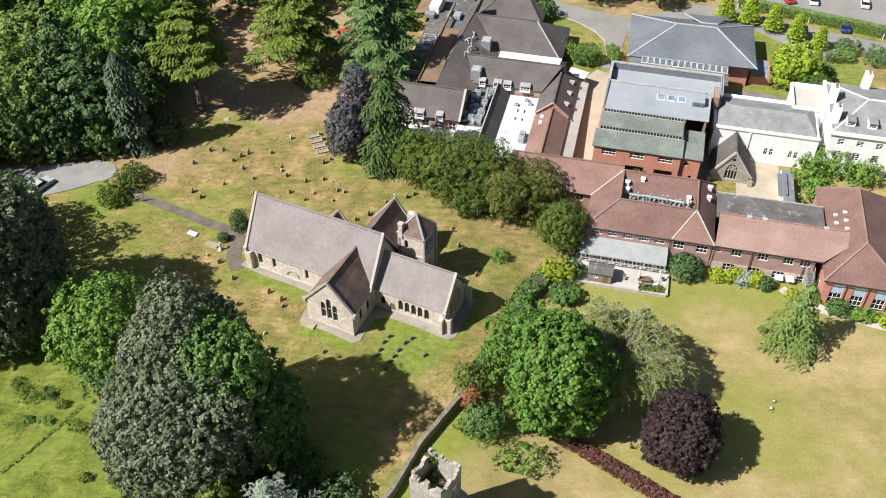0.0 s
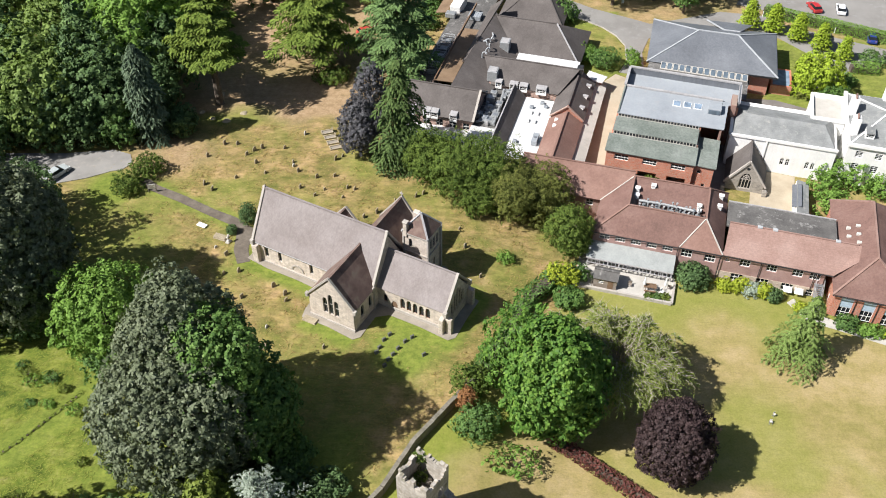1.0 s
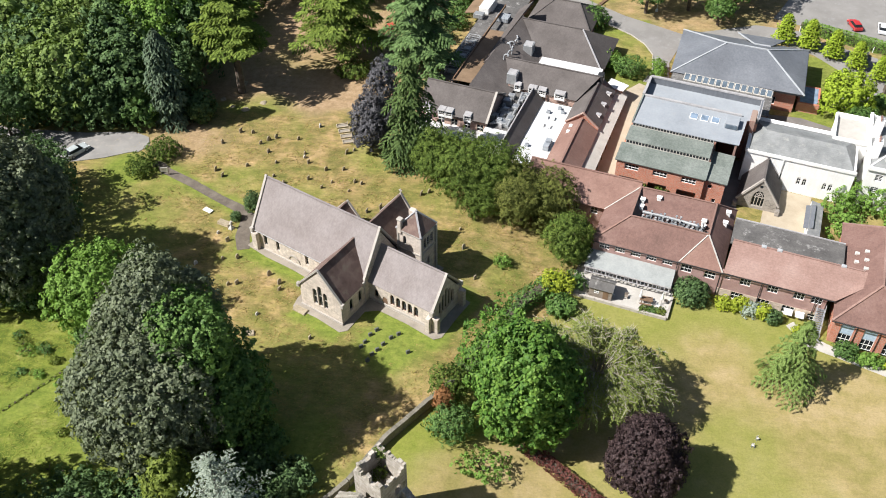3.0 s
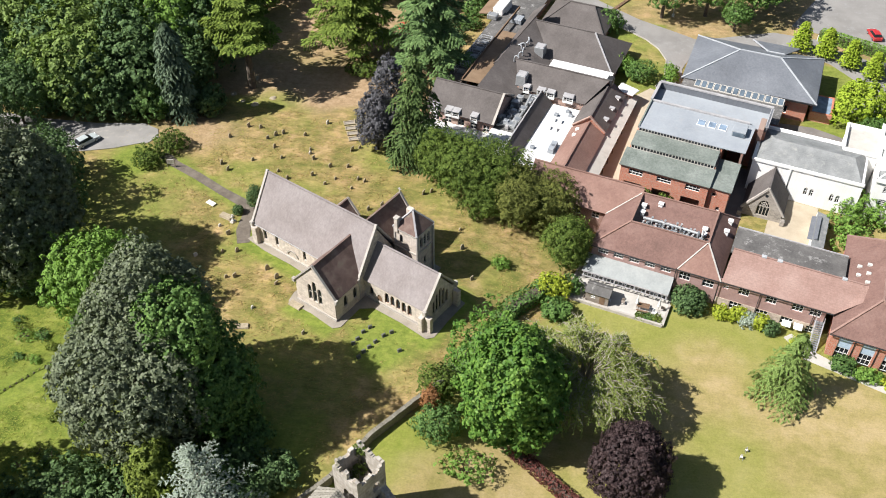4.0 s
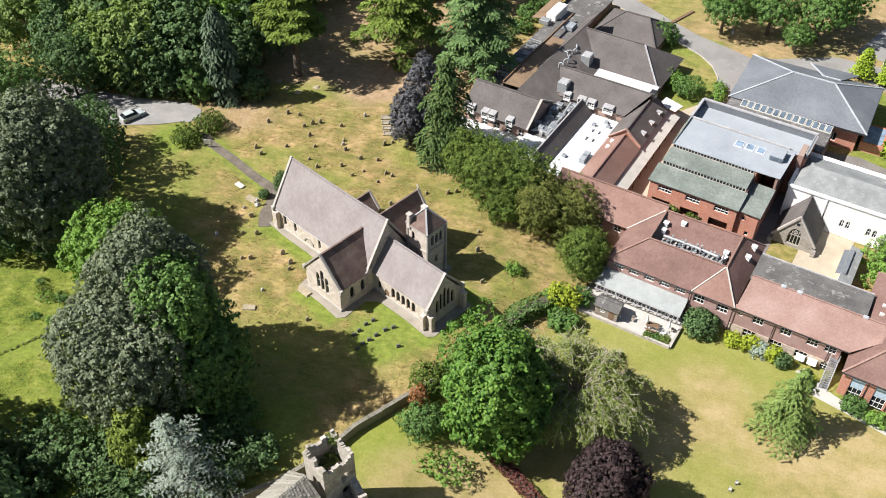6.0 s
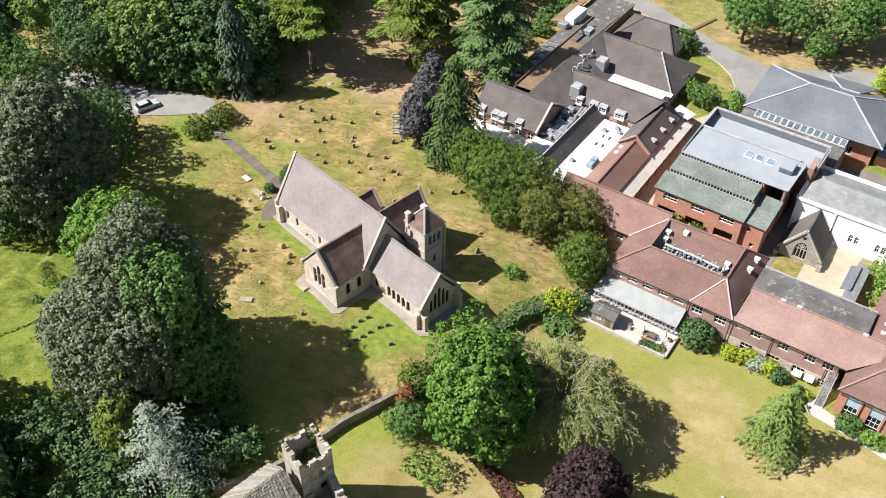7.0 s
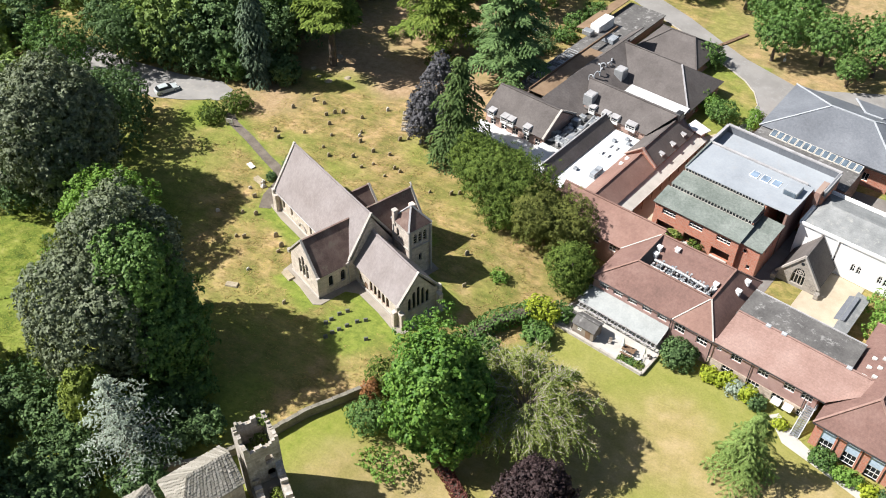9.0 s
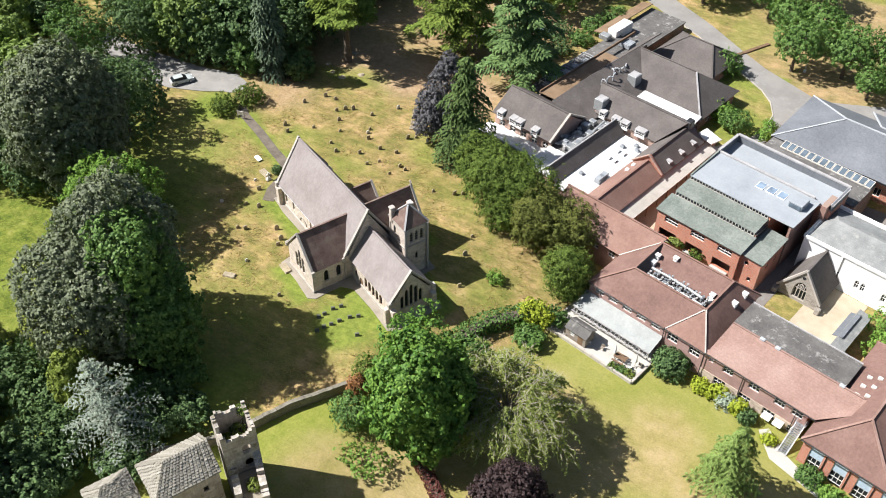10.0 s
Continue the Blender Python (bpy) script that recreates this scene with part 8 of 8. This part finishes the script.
# ---- vehicles ----
def car(x, y, turn, colour, label, length=4.3, width=1.78, height=1.45, z=None):
    t = thing("car", x, y, (land(x, y) + 0.06) if z is None else z, turn, label, "car")
    paint = plain("car_paint", colour, 0.3, 0.0, 0.6)
    L, W, H = length / 2, width / 2, height
    side = [(-L, 0.32), (L, 0.32), (L, 0.62), (L * 0.9, 0.78), (L * 0.42, 0.92), (-L * 0.94, 0.98), (-L, 0.7)]
    bm = bmesh.new()
    rings = []
    for yy, f in ((-W, 0.96), (-W * 0.93, 1.0), (W * 0.93, 1.0), (W, 0.96)):
        rings.append([bm.verts.new((px * f, yy, pz * (1.0 if f == 1 else 0.99))) for px, pz in side])
    for r0, r1 in zip(rings, rings[1:]):
        for k in range(len(side)):
            j = (k + 1) % len(side)
            bm.faces.new((r0[k], r0[j], r1[j], r1[k]))
    bm.faces.new(rings[0][::-1])
    bm.faces.new(rings[-1])
    body = part("body", bm, paint, t)
    cab = [(-L * 0.9, 0.95), (L * 0.45, 0.9), (L * 0.1, H - 0.06), (-L * 0.68, H - 0.06)]
    bm = bmesh.new()
    lo, hi = [], []
    for px, pz in cab:
        w = W * (0.92 if pz < 1.0 else 0.72)
        lo.append(bm.verts.new((px, -w, pz)))
        hi.append(bm.verts.new((px, w, pz)))
    for k in range(4):
        j = (k + 1) % 4
        bm.faces.new((lo[k], lo[j], hi[j], hi[k]))
    bm.faces.new(lo)
    bm.faces.new(hi[::-1])
    part("cabin_glass", bm, WINDOW, t, "dark car windows")
    part("roof", box(-L * 0.68, L * 0.1, -W * 0.73, W * 0.73, H - 0.07, H, 0.03), paint, t)
    for px in (-L * 0.62, L * 0.62):
        for yy in (-W + 0.08, W - 0.08):
            bm = bmesh.new()
            bmesh.ops.create_cone(bm, cap_ends=True, segments=16, radius1=0.33, radius2=0.33, depth=0.2)
            bmesh.ops.rotate(bm, cent=(0, 0, 0), matrix=Matrix.Rotation(math.pi / 2, 3, "X"), verts=bm.verts[:])
            bmesh.ops.translate(bm, vec=(px, yy, 0.33), verts=bm.verts[:])
            wheel = part("wheel", bm, BLACK, t)
            way = -1 if yy < 0 else 1
            part("rim", bar((px, yy + way * 0.09, 0.33), (px, yy + way * 0.115, 0.33), 0.4, 0.4, 12), STEEL, wheel)
    for yy in (-W * 0.7, W * 0.7):
        part("headlight", box(L * 0.93, L * 0.985, yy - 0.17, yy + 0.17, 0.6, 0.74, 0.01), WHITE, t)
        part("tail_light", box(-L * 0.99, -L * 0.95, yy - 0.15, yy + 0.15, 0.72, 0.86, 0.01), BRICK, t)


car(-65.0, 113.7, 60, (0.42, 0.46, 0.46), "silver hatchback parked on the gravel drive")
car(82.4, 166.4, 78, (0.02, 0.045, 0.22), "dark blue hatchback parked by the hedge")
car(74.0, 178.6, 100, (0.45, 0.03, 0.03), "red hatchback in the upper car park")
car(79.4, 178.0, 78, (0.72, 0.73, 0.74), "white car in the upper car park")
car(68.4, 168.2, 70, (0.05, 0.055, 0.06), "dark grey car between the clipped conifers")
car(73.2, 165.8, 70, (0.09, 0.09, 0.10), "grey car between the clipped conifers")
car(-25.0, 158.5, 20, (0.35, 0.38, 0.42), "grey car parked under the cedars")
car(-19.5, 163.5, 35, (0.45, 0.05, 0.04), "red car parked under the cedars")
car(-15.5, 165.5, 35, (0.25, 0.35, 0.5), "pale blue car parked under the cedars")
for k in range(5):
    car(90 + 5.6 * k, 176.5 - 2.6 * k, 72, ((0.6, 0.6, 0.6), (0.1, 0.1, 0.12), (0.7, 0.7, 0.7), (0.2, 0.22, 0.3), (0.5, 0.5, 0.52))[k], "parked car in the upper car park")


def roof_cabin(x, y, z, turn, l, w, h, mat, label):
    """A ribbed plant cabin on a flat roof."""
    t = thing("plant_cabin", x, y, z, turn, label, "cabin")
    part("body", box(-l / 2, l / 2, -w / 2, w / 2, 0.12, h, 0.05), mat, t)
    for k in range(int(l / 0.5)):
        u = -l / 2 + 0.3 + 0.5 * k
        part("rib", box(u - 0.04, u + 0.04, -w / 2 - 0.04, w / 2 + 0.04, 0.15, h + 0.03), mat, t)
    for k in (-1, 1):
        part("skid", box(-l / 2, l / 2, k * w * 0.35 - 0.08, k * w * 0.35 + 0.08, 0, 0.12), STEEL, t)
    part("door", box(l / 2, l / 2 + 0.05, -0.45, 0.45, 0.2, h - 0.25, 0.01), DUCT, t)


roof_cabin(-1.2, 170.4, 1.8, HA + 90, 5.6, 2.1, 2.1, WHITE, "white ribbed plant cabin on the dark flat roof")
roof_cabin(2.4, 164.6, 3.14, HA, 2.6, 2.2, 1.0, FLAT_GREY, "low grey plant housing on the dark flat roof")
roof_cabin(-2.6, 166.0, 2.6, HA, 2.0, 1.5, 1.0, DUCT, "dull metal plant housing on the dark flat roof")
for k, (x, y, h) in enumerate(((-7.5, 166.5, 2.6), (-9.6, 160.5, 3.0), (-7.2, 172.5, 2.8), (-11.0, 154.5, 2.4), (-5.0, 178.0, 3.2), (-12.6, 166.5, 3.4))):
    bush("shrub", x, y, h, h * 0.9, h * 0.8, LEAF_DARK if k % 2 else LEAF_MIXED, 2600, 0.32, "shady green shrub behind the kitchen ranges", 420 + k)


# ---- terrace, lawn and roof-top plant ----
def shed():
    x, y = 23.4, 95.7
    t = thing("garden_shed", x, y, land(x, y) + 0.16, HA, "dark timber garden shed with a grey felt roof on the terrace", "shed")
    block(t, -1.7, 1.7, -1.1, 1.1, 0, 1.9, TIMBER, {"s": [(1.1, 0.8, 0.7, 0.7, 2, 2)]}, {"e": 2.5, "w": 2.5}, 0.08)
    gable_roof(t, -1.85, 1.85, -1.35, 1.35, 1.85, 2.6, FELT, "u", 0.06)
    part("door", box(0.4, 1.2, -1.13, -1.1, 0.05, 1.8), BROWN_WOOD, t)


def parasol(u, v, label, furled=True):
    x, y = plan(HX, HY, HA, u, v)
    t = thing("parasol", x, y, land(x, y) + 0.16, 0, label, "parasol", "parasols on the terrace")
    part("base", box(-0.3, 0.3, -0.3, 0.3, 0, 0.1, 0.03), PAVING, t)
    part("pole", bar((0, 0, 0.1), (0, 0, 2.6), 0.06, 0.06, 8), TIMBER, t)
    bm = bmesh.new()
    bmesh.ops.create_cone(bm, cap_ends=False, segments=16, radius1=0.24, radius2=0.05, depth=1.5)
    for i, vert in enumerate(bm.verts):
        if i % 2:
            vert.co.x *= 0.6
            vert.co.y *= 0.6
    bmesh.ops.translate(bm, vec=(0, 0, 1.85), verts=bm.verts[:])
    part("canopy", bm, WHITE, t, "furled pale canvas")


def picnic_table(u, v, turn, label="brown slatted garden table with benches on the terrace"):
    x, y = plan(HX, HY, HA, u, v)
    t = thing("garden_table", x, y, land(x, y) + 0.16, turn, label, "table", "tables on the terrace")
    for k in range(5):
        part("tabletop_slat", box(-0.9, 0.9, -0.4 + 0.165 * k, -0.26 + 0.165 * k, 0.71, 0.75), BROWN_WOOD, t)
    for s in (-0.75, 0.75):
        part("bench_seat", box(-0.9, 0.9, s - 0.14, s + 0.14, 0.41, 0.45), BROWN_WOOD, t)
        for q in (-0.65, 0.65):
            part("leg", bar((q, s, 0), (q, s * 0.3, 0.72), 0.08, 0.08), BROWN_WOOD, t)


def garden_chair(u, v, turn, mat, label):
    x, y = plan(HX, HY, HA, u, v)
    t = thing("garden_chair", x, y, land(x, y) + 0.16, turn, label, "chair", "chairs on the terrace")
    part("seat", box(-0.25, 0.25, -0.25, 0.25, 0.4, 0.45, 0.01), mat, t)
    part("backrest", box(-0.25, 0.25, 0.22, 0.27, 0.45, 0.9, 0.01), mat, t)
    for a in (-0.21, 0.21):
        for b in (-0.21, 0.21):
            part("leg", bar((a, b, 0), (a, b, 0.4), 0.05, 0.05), mat, t)


shed()
for u, v in ((-3.6, -5.2), (-0.6, -4.6)):
    parasol(u, v, "furled white parasol standing on the terrace")
picnic_table(-2.7, -5.1, HA + 6)
for k, (u, v) in enumerate(((-5.6, -5.2), (-0.9, -5.4), (-10.9, -6.5), (-7.6, -5.6), (0.0, -4.0))):
    garden_chair(u, v, 40 * k, WHITE if k % 2 else TIMBER, "pale garden chair on the terrace" if k % 2 else "weathered wooden garden chair on the terrace")
tw = thing("terrace_kerb", 0, 0, 0, 0, "low pale stone kerb wall round the terrace", "kerb", kind="structure")
for (a, b) in (((-13.7, -7.25), (0.7, -7.25)), ((0.7, -7.25), (0.7, -2.8)), ((-13.7, -7.25), (-13.7, 0.0))):
    p, q = Vector(plan(HX, HY, HA, *a)), Vector(plan(HX, HY, HA, *b))
    n = max(1, int((q - p).length / 1.2))
    for k in range(n):
        c, d = p + (q - p) * k / n, p + (q - p) * (k + 0.97) / n
        part("kerb_stone", bar((c.x, c.y, land(c.x, c.y) + 0.25), (d.x, d.y, land(d.x, d.y) + 0.25), 0.32, 0.5), COPING, tw)
for k, (u, v) in enumerate(((-1.6, -6.4), (-0.4, -6.2), (-2.6, -6.7))):
    x, y = plan(HX, HY, HA, u, v)
    bush("shrub", x, y, 0.7, 0.8, 0.6, (LEAF_SYCAMORE, LEAF_OLIVE, LEAF_YEW)[k], 600, 0.22, "low mixed planting at the terrace edge", 400 + k)
for k, (u, v) in enumerate(((-9.4, 18.3), (-5.6, 18.1), (-9.0, 18.4))):
    x, y = plan(HX, HY, HA, u, v)
    bush("planter_shrub", x, y, 1.2, 1.1, 0.5, LEAF_YEW if k else LEAF_WILLOW, 700, 0.25, "leafy plants along the brick balcony ledge", 410 + k, HA, z=-0.4, category="plant")

rp = random.Random(9)
for row, (v, h) in enumerate(((7.0, 1.1), (6.35, 0.8), (5.8, 0.6))):
    for k in range(15):
        u = -6.6 + 0.62 * k + rp.uniform(-0.12, 0.12)
        x, y = plan(HX, HY, HA, u, v + rp.uniform(-0.12, 0.12))
        hh = h * rp.uniform(0.7, 1.4)
        t = thing("vent_stack", x, y, 3.6, HA + rp.uniform(-20, 20), "short grey ventilation stack in the roof plant well", "vent", "stacks in the plant well")
        part("pipe", bar((0, 0, 0), (0, rp.uniform(-0.2, 0.2), hh), 0.2, 0.2, 8), (STEEL, DUCT, LEAD)[k % 3], t)
        part("cowl", bar((0, 0, hh), (0.0, 0.0, hh + 0.14), 0.36, 0.36, 8), (LEAD, STEEL, DUCT)[k % 3], t)
for k in range(5):
    u = -5.9 + 2.0 * k
    box_unit("roof_fan_unit", u, 6.3 + rp.uniform(-0.3, 0.3), 3.6, 0.6, 0.5, 0.6 + rp.uniform(-0.1, 0.2), "grey roof-top fan unit in the plant well")
duct_run("duct", [(-6.8, 6.9, 4.5), (-4.0, 6.95, 4.55), (-1.0, 6.9, 4.5), (1.5, 6.6, 4.6)], 0.22, "dull metal duct along the plant well")
duct_run("duct", [(-6.6, 5.8, 4.2), (-3.0, 5.8, 4.25), (2.0, 5.8, 4.2)], 0.16, "dull metal duct along the plant well")
for k, (u, v, w, d, h) in enumerate(((-36.0, 30.5, 1.4, 1.0, 1.1), (-35.9, 32.6, 1.2, 1.0, 0.9), (-34.0, 29.0, 1.2, 1.3, 1.2), (-33.9, 25.6, 1.3, 1.6, 1.0), (-34.6, 24.0, 1.5, 1.2, 0.9), (-33.8, 32.0, 0.9, 1.8, 1.0), (-35.0, 27.2, 1.8, 0.9, 0.7))):
    box_unit("kitchen_extract_unit", u, v, 1.7, w, d, h, "grey metal extract unit on the kitchen roof deck")
duct_run("duct", [(-33.6, 23.0, 2.3), (-33.6, 25.0, 2.5), (-33.8, 28.5, 2.4), (-34.2, 33.5, 2.6)], 0.28, "bent metal extract duct on the kitchen roof deck")
duct_run("duct", [(-36.6, 23.5, 2.0), (-35.2, 24.2, 2.2), (-34.0, 26.5, 2.2)], 0.22, "bent metal extract duct on the kitchen roof deck")
box_unit("roof_air_unit", -25.9, 21.6, 1.2, 1.0, 2.6, 1.0, "long pale air handling unit on the white flat roof", "air conditioner", FLAT_GREY)
for v in (27.2, 29.8):
    for u in (-28.4, -27.2):
        box_unit("roof_vent_unit", u, v, 1.2, 0.55, 0.9, 0.35, "low pale rooflight box on the white flat roof", "roof vent", WHITE)
for k, (u, v) in enumerate(((-28.6, 31.4), (-27.0, 33.2), (-26.2, 32.2), (-29.2, 20.6))):
    box_unit("roof_vent_unit", u, v, 1.2, 0.7, 0.6, 0.5, "small grey vent box on the white flat roof", "roof vent", FLAT_GREY)
for k in range(16):
    u, v = rp.uniform(-37.0, -33.2), rp.uniform(23.4, 34.0)
    box_unit("extract_unit", u, v, 1.7, rp.uniform(0.5, 1.1), rp.uniform(0.5, 1.3), rp.uniform(0.4, 1.3), "dull metal extract box on the kitchen roof deck", "extractor", (DUCT, FLAT_GREY, STEEL, LEAD)[k % 4], HA + rp.choice((0, 0, 35, 90)))
for k in range(5):
    u, v = -36.8 + 0.7 * k, 23.2 + 2.0 * k
    duct_run("duct", [(u, v, 2.1), (u + 0.9, v + 0.9, 2.5), (u + 0.6, v + 2.4, 2.3)], 0.17, "bent metal extract duct on the kitchen roof deck")
for k in range(7):
    u, v = -40.2 + 0.35 * (k % 3), 40.5 + 1.25 * k
    x, y = plan(HX, HY, HA, u, v)
    t = thing("flue_pipe", x, y, 4.4, HA + 50 * k, "bent pale steel flue with a cowl on the dark roof", "flue", "flues on the dark roof")
    bm = bmesh.new()
    add_tube(bm, [(0, 0, -0.6), (0, 0, 0.7), (0.12, 0, 1.05), (0.45, 0, 1.2), (0.75, 0, 1.05)], [0.11] * 5, 8)
    part("pipe", bm, PALE_LEAD, t)
    part("cowl", bar((0.72, 0, 1.1), (0.88, 0, 0.9), 0.34, 0.34, 8), PALE_LEAD, t)


def lamp_post(x, y):
    t = thing("lamp_post", x, y, land(x, y), 0, "slim post lamp with a white globe on the road verge", "lamp post")
    part("pole", bar((0, 0, -0.2), (0, 0, 3.4), 0.12, 0.12, 8), STEEL, t)
    bm = bmesh.new()
    bmesh.ops.create_icosphere(bm, subdivisions=2, radius=0.32)
    bmesh.ops.translate(bm, vec=(0, 0, 3.65), verts=bm.verts[:])
    part("globe", bm, WHITE, t)
    part("base", box(-0.25, 0.25, -0.25, 0.25, -0.1, 0.5, 0.03), WHITE, t)


lamp_post(33.8, 179.6)
road_kerb = thing("road_kerb", 0, 0, 0, 0, "pale concrete kerb along the curving road", "kerb", kind="structure")
for a, b in zip(ROAD_EDGE[2:], ROAD_EDGE[3:]):
    a, b = Vector(a), Vector(b)
    n = max(1, int((b - a).length / 0.95))
    for k in range(n):
        p, q = a + (b - a) * k / n, a + (b - a) * (k + 0.97) / n
        part("kerb_stone", bar((p.x, p.y, land(p.x, p.y) + 0.12), (q.x, q.y, land(q.x, q.y) + 0.12), 0.15, 0.2), COPING, road_kerb)
low_wall = thing("low_wall", 0, 0, 0, 0, "low brown edging of timbers running up the verge from the road", "wall")
for k in range(8):
    p, q = Vector((20.9, 178.9)).lerp(Vector((25.1, 186.4)), k / 8), Vector((20.9, 178.9)).lerp(Vector((25.1, 186.4)), (k + 0.96) / 8)
    part("edging_board", bar((p.x, p.y, land(p.x, p.y) + 0.1), (q.x, q.y, land(q.x, q.y) + 0.1), 0.7, 0.35), BROWN_WOOD, low_wall)
    part("edging_post", box(p.x - 0.08, p.x + 0.08, p.y - 0.08, p.y + 0.08, land(p.x, p.y) - 0.1, land(p.x, p.y) + 0.4), BROWN_WOOD, low_wall)
for x, y in ((62.5, 175.0), (68.6, 172.0), (75.7, 168.8), (82.2, 165.6), (88.8, 162.2)):
    t = thing("bollard", x, y, land(x, y) + 0.1, 0, "slim white marker post along the clipped hedge", "post", "marker posts along the hedge")
    part("shaft", bar((0, 0, -0.2), (0, 0, 1.3), 0.16, 0.16, 8), WHITE, t)
    part("cap", bar((0, 0, 1.3), (0, 0, 1.38), 0.2, 0.2, 8), BLACK, t)
hedge("hedge", [(75.0, 154.4), (80.0, 154.0)], 2.4, 1.6, LEAF_LIGHT, 0.24, "clipped square block of hedge on the car park island", 304, 90)
for k, (x, y) in enumerate(((42.5, 71.4), (43.2, 72.6))):
    t = thing("lawn_seat", x, y, land(x, y), 30 * k, "small white folding seat standing on the lawn", "seat", "seats on the lawn")
    part("seat", box(-0.16, 0.16, -0.14, 0.14, 0.38, 0.43, 0.01), PALE_GRAVE, t)
    part("backrest", box(-0.16, 0.16, 0.12, 0.15, 0.43, 0.72, 0.01), PALE_GRAVE, t)
    for s in (-0.18, 0.18):
        part("leg", bar((s, -0.2, 0), (s, 0.15, 0.4), 0.04, 0.04), STEEL, t)
        part("leg", bar((s, 0.2, 0), (s, -0.15, 0.4), 0.04, 0.04), STEEL, t)


# rough herbage along the edge of the meadow
rw = random.Random(83)
for k in range(30):
    x, y = rw.choice(((-44, 70), (-40, 56), (-47, 52), (-37, 50), (-52, 72), (-44, 80)))
    x, y = x + rw.uniform(-4.5, 4.5), y + rw.uniform(-4.5, 4.5)
    w = rw.uniform(0.6, 1.3)
    bush("weed_clump", x, y, w * rw.uniform(0.5, 0.9), w, w * 0.8, rw.choice((LEAF_LIGHT, LEAF_OLIVE, LEAF_SYCAMORE, LEAF_OLIVE)), 500, 0.2, "rough green herbage at the edge of the meadow", 900 + k, lobes=10, group="herbage of the meadow", category="weed")


# ---- long grass ----
def long_grass(name, box_, count, mat, size, want, label, seed):
    """Tufts of uncut grass; want(x, y) gives how thick it stands."""
    rng = np.random.default_rng(seed)
    x0, x1, y0, y1 = box_
    pts = []
    while len(pts) < count:
        x, y = rng.uniform(x0, x1), rng.uniform(y0, y1)
        w = want(x, y)
        if rng.random() < w:
            pts.append((x, y, land(x, y) + 0.05))
    c = np.array(pts)
    a = rng.random(count) * 2 * np.pi
    n = np.column_stack([np.cos(a) * 0.25 - 0.2, np.sin(a) * 0.25 - 0.1, np.ones(count)])
    length = size * (0.5 + rng.random(count))
    me = leaf_mesh(name, c, n, length, mat, rng, np.column_stack([rng.normal(size=count) * 0.5 + 0.7, rng.normal(size=count) * 0.5 + 0.3, 0.12 * np.ones(count)]), 0.13, 0.02)
    tagged(new(name, me), label, "grass", kind="stuff")


def churchyard_grass(x, y):
    u, v = unplan(CHX, CHY, CHA, x, y)
    if -22.6 < u < 12.5 and -1.4 < v < 10.2 or -8.8 < u < 1.2 and -6.6 < v < 15:
        return 0.0
    if near_line(x, y, PATH_LINE) < 1.6 or beyond_wall(x, y) > -1.0 and y < 78 or x > 19:
        return 0.0
    g, s, l, m = zones(x, y)
    clump = 0.5 + 0.9 * noise.noise(Vector((x * 0.35, y * 0.35, 7)))
    return max(0.0, (1 - g) * (1 - s) * (1 - l) * (1 - m)) * max(0.05, clump)


long_grass("dry_grass", (-60, 18, 58, 130), 16000, GRASS_DRY, 0.5, churchyard_grass, "uncut golden dry grass tufts of the churchyard", 500)
long_grass("green_grass", (-60, 18, 58, 130), 4000, GRASS_GREEN, 0.45, churchyard_grass, "green grass tufts among the dry grass", 501)
long_grass("meadow_grass", (-85, -40, 45, 98), 22000, GRASS_GREEN, 0.45, lambda x, y: zones(x, y)[3] * (near_line(x, y, [(-60, 55), (-50.5, 61.0), (-45.0, 68.5)]) > 1.8), "lush green meadow grass", 502)
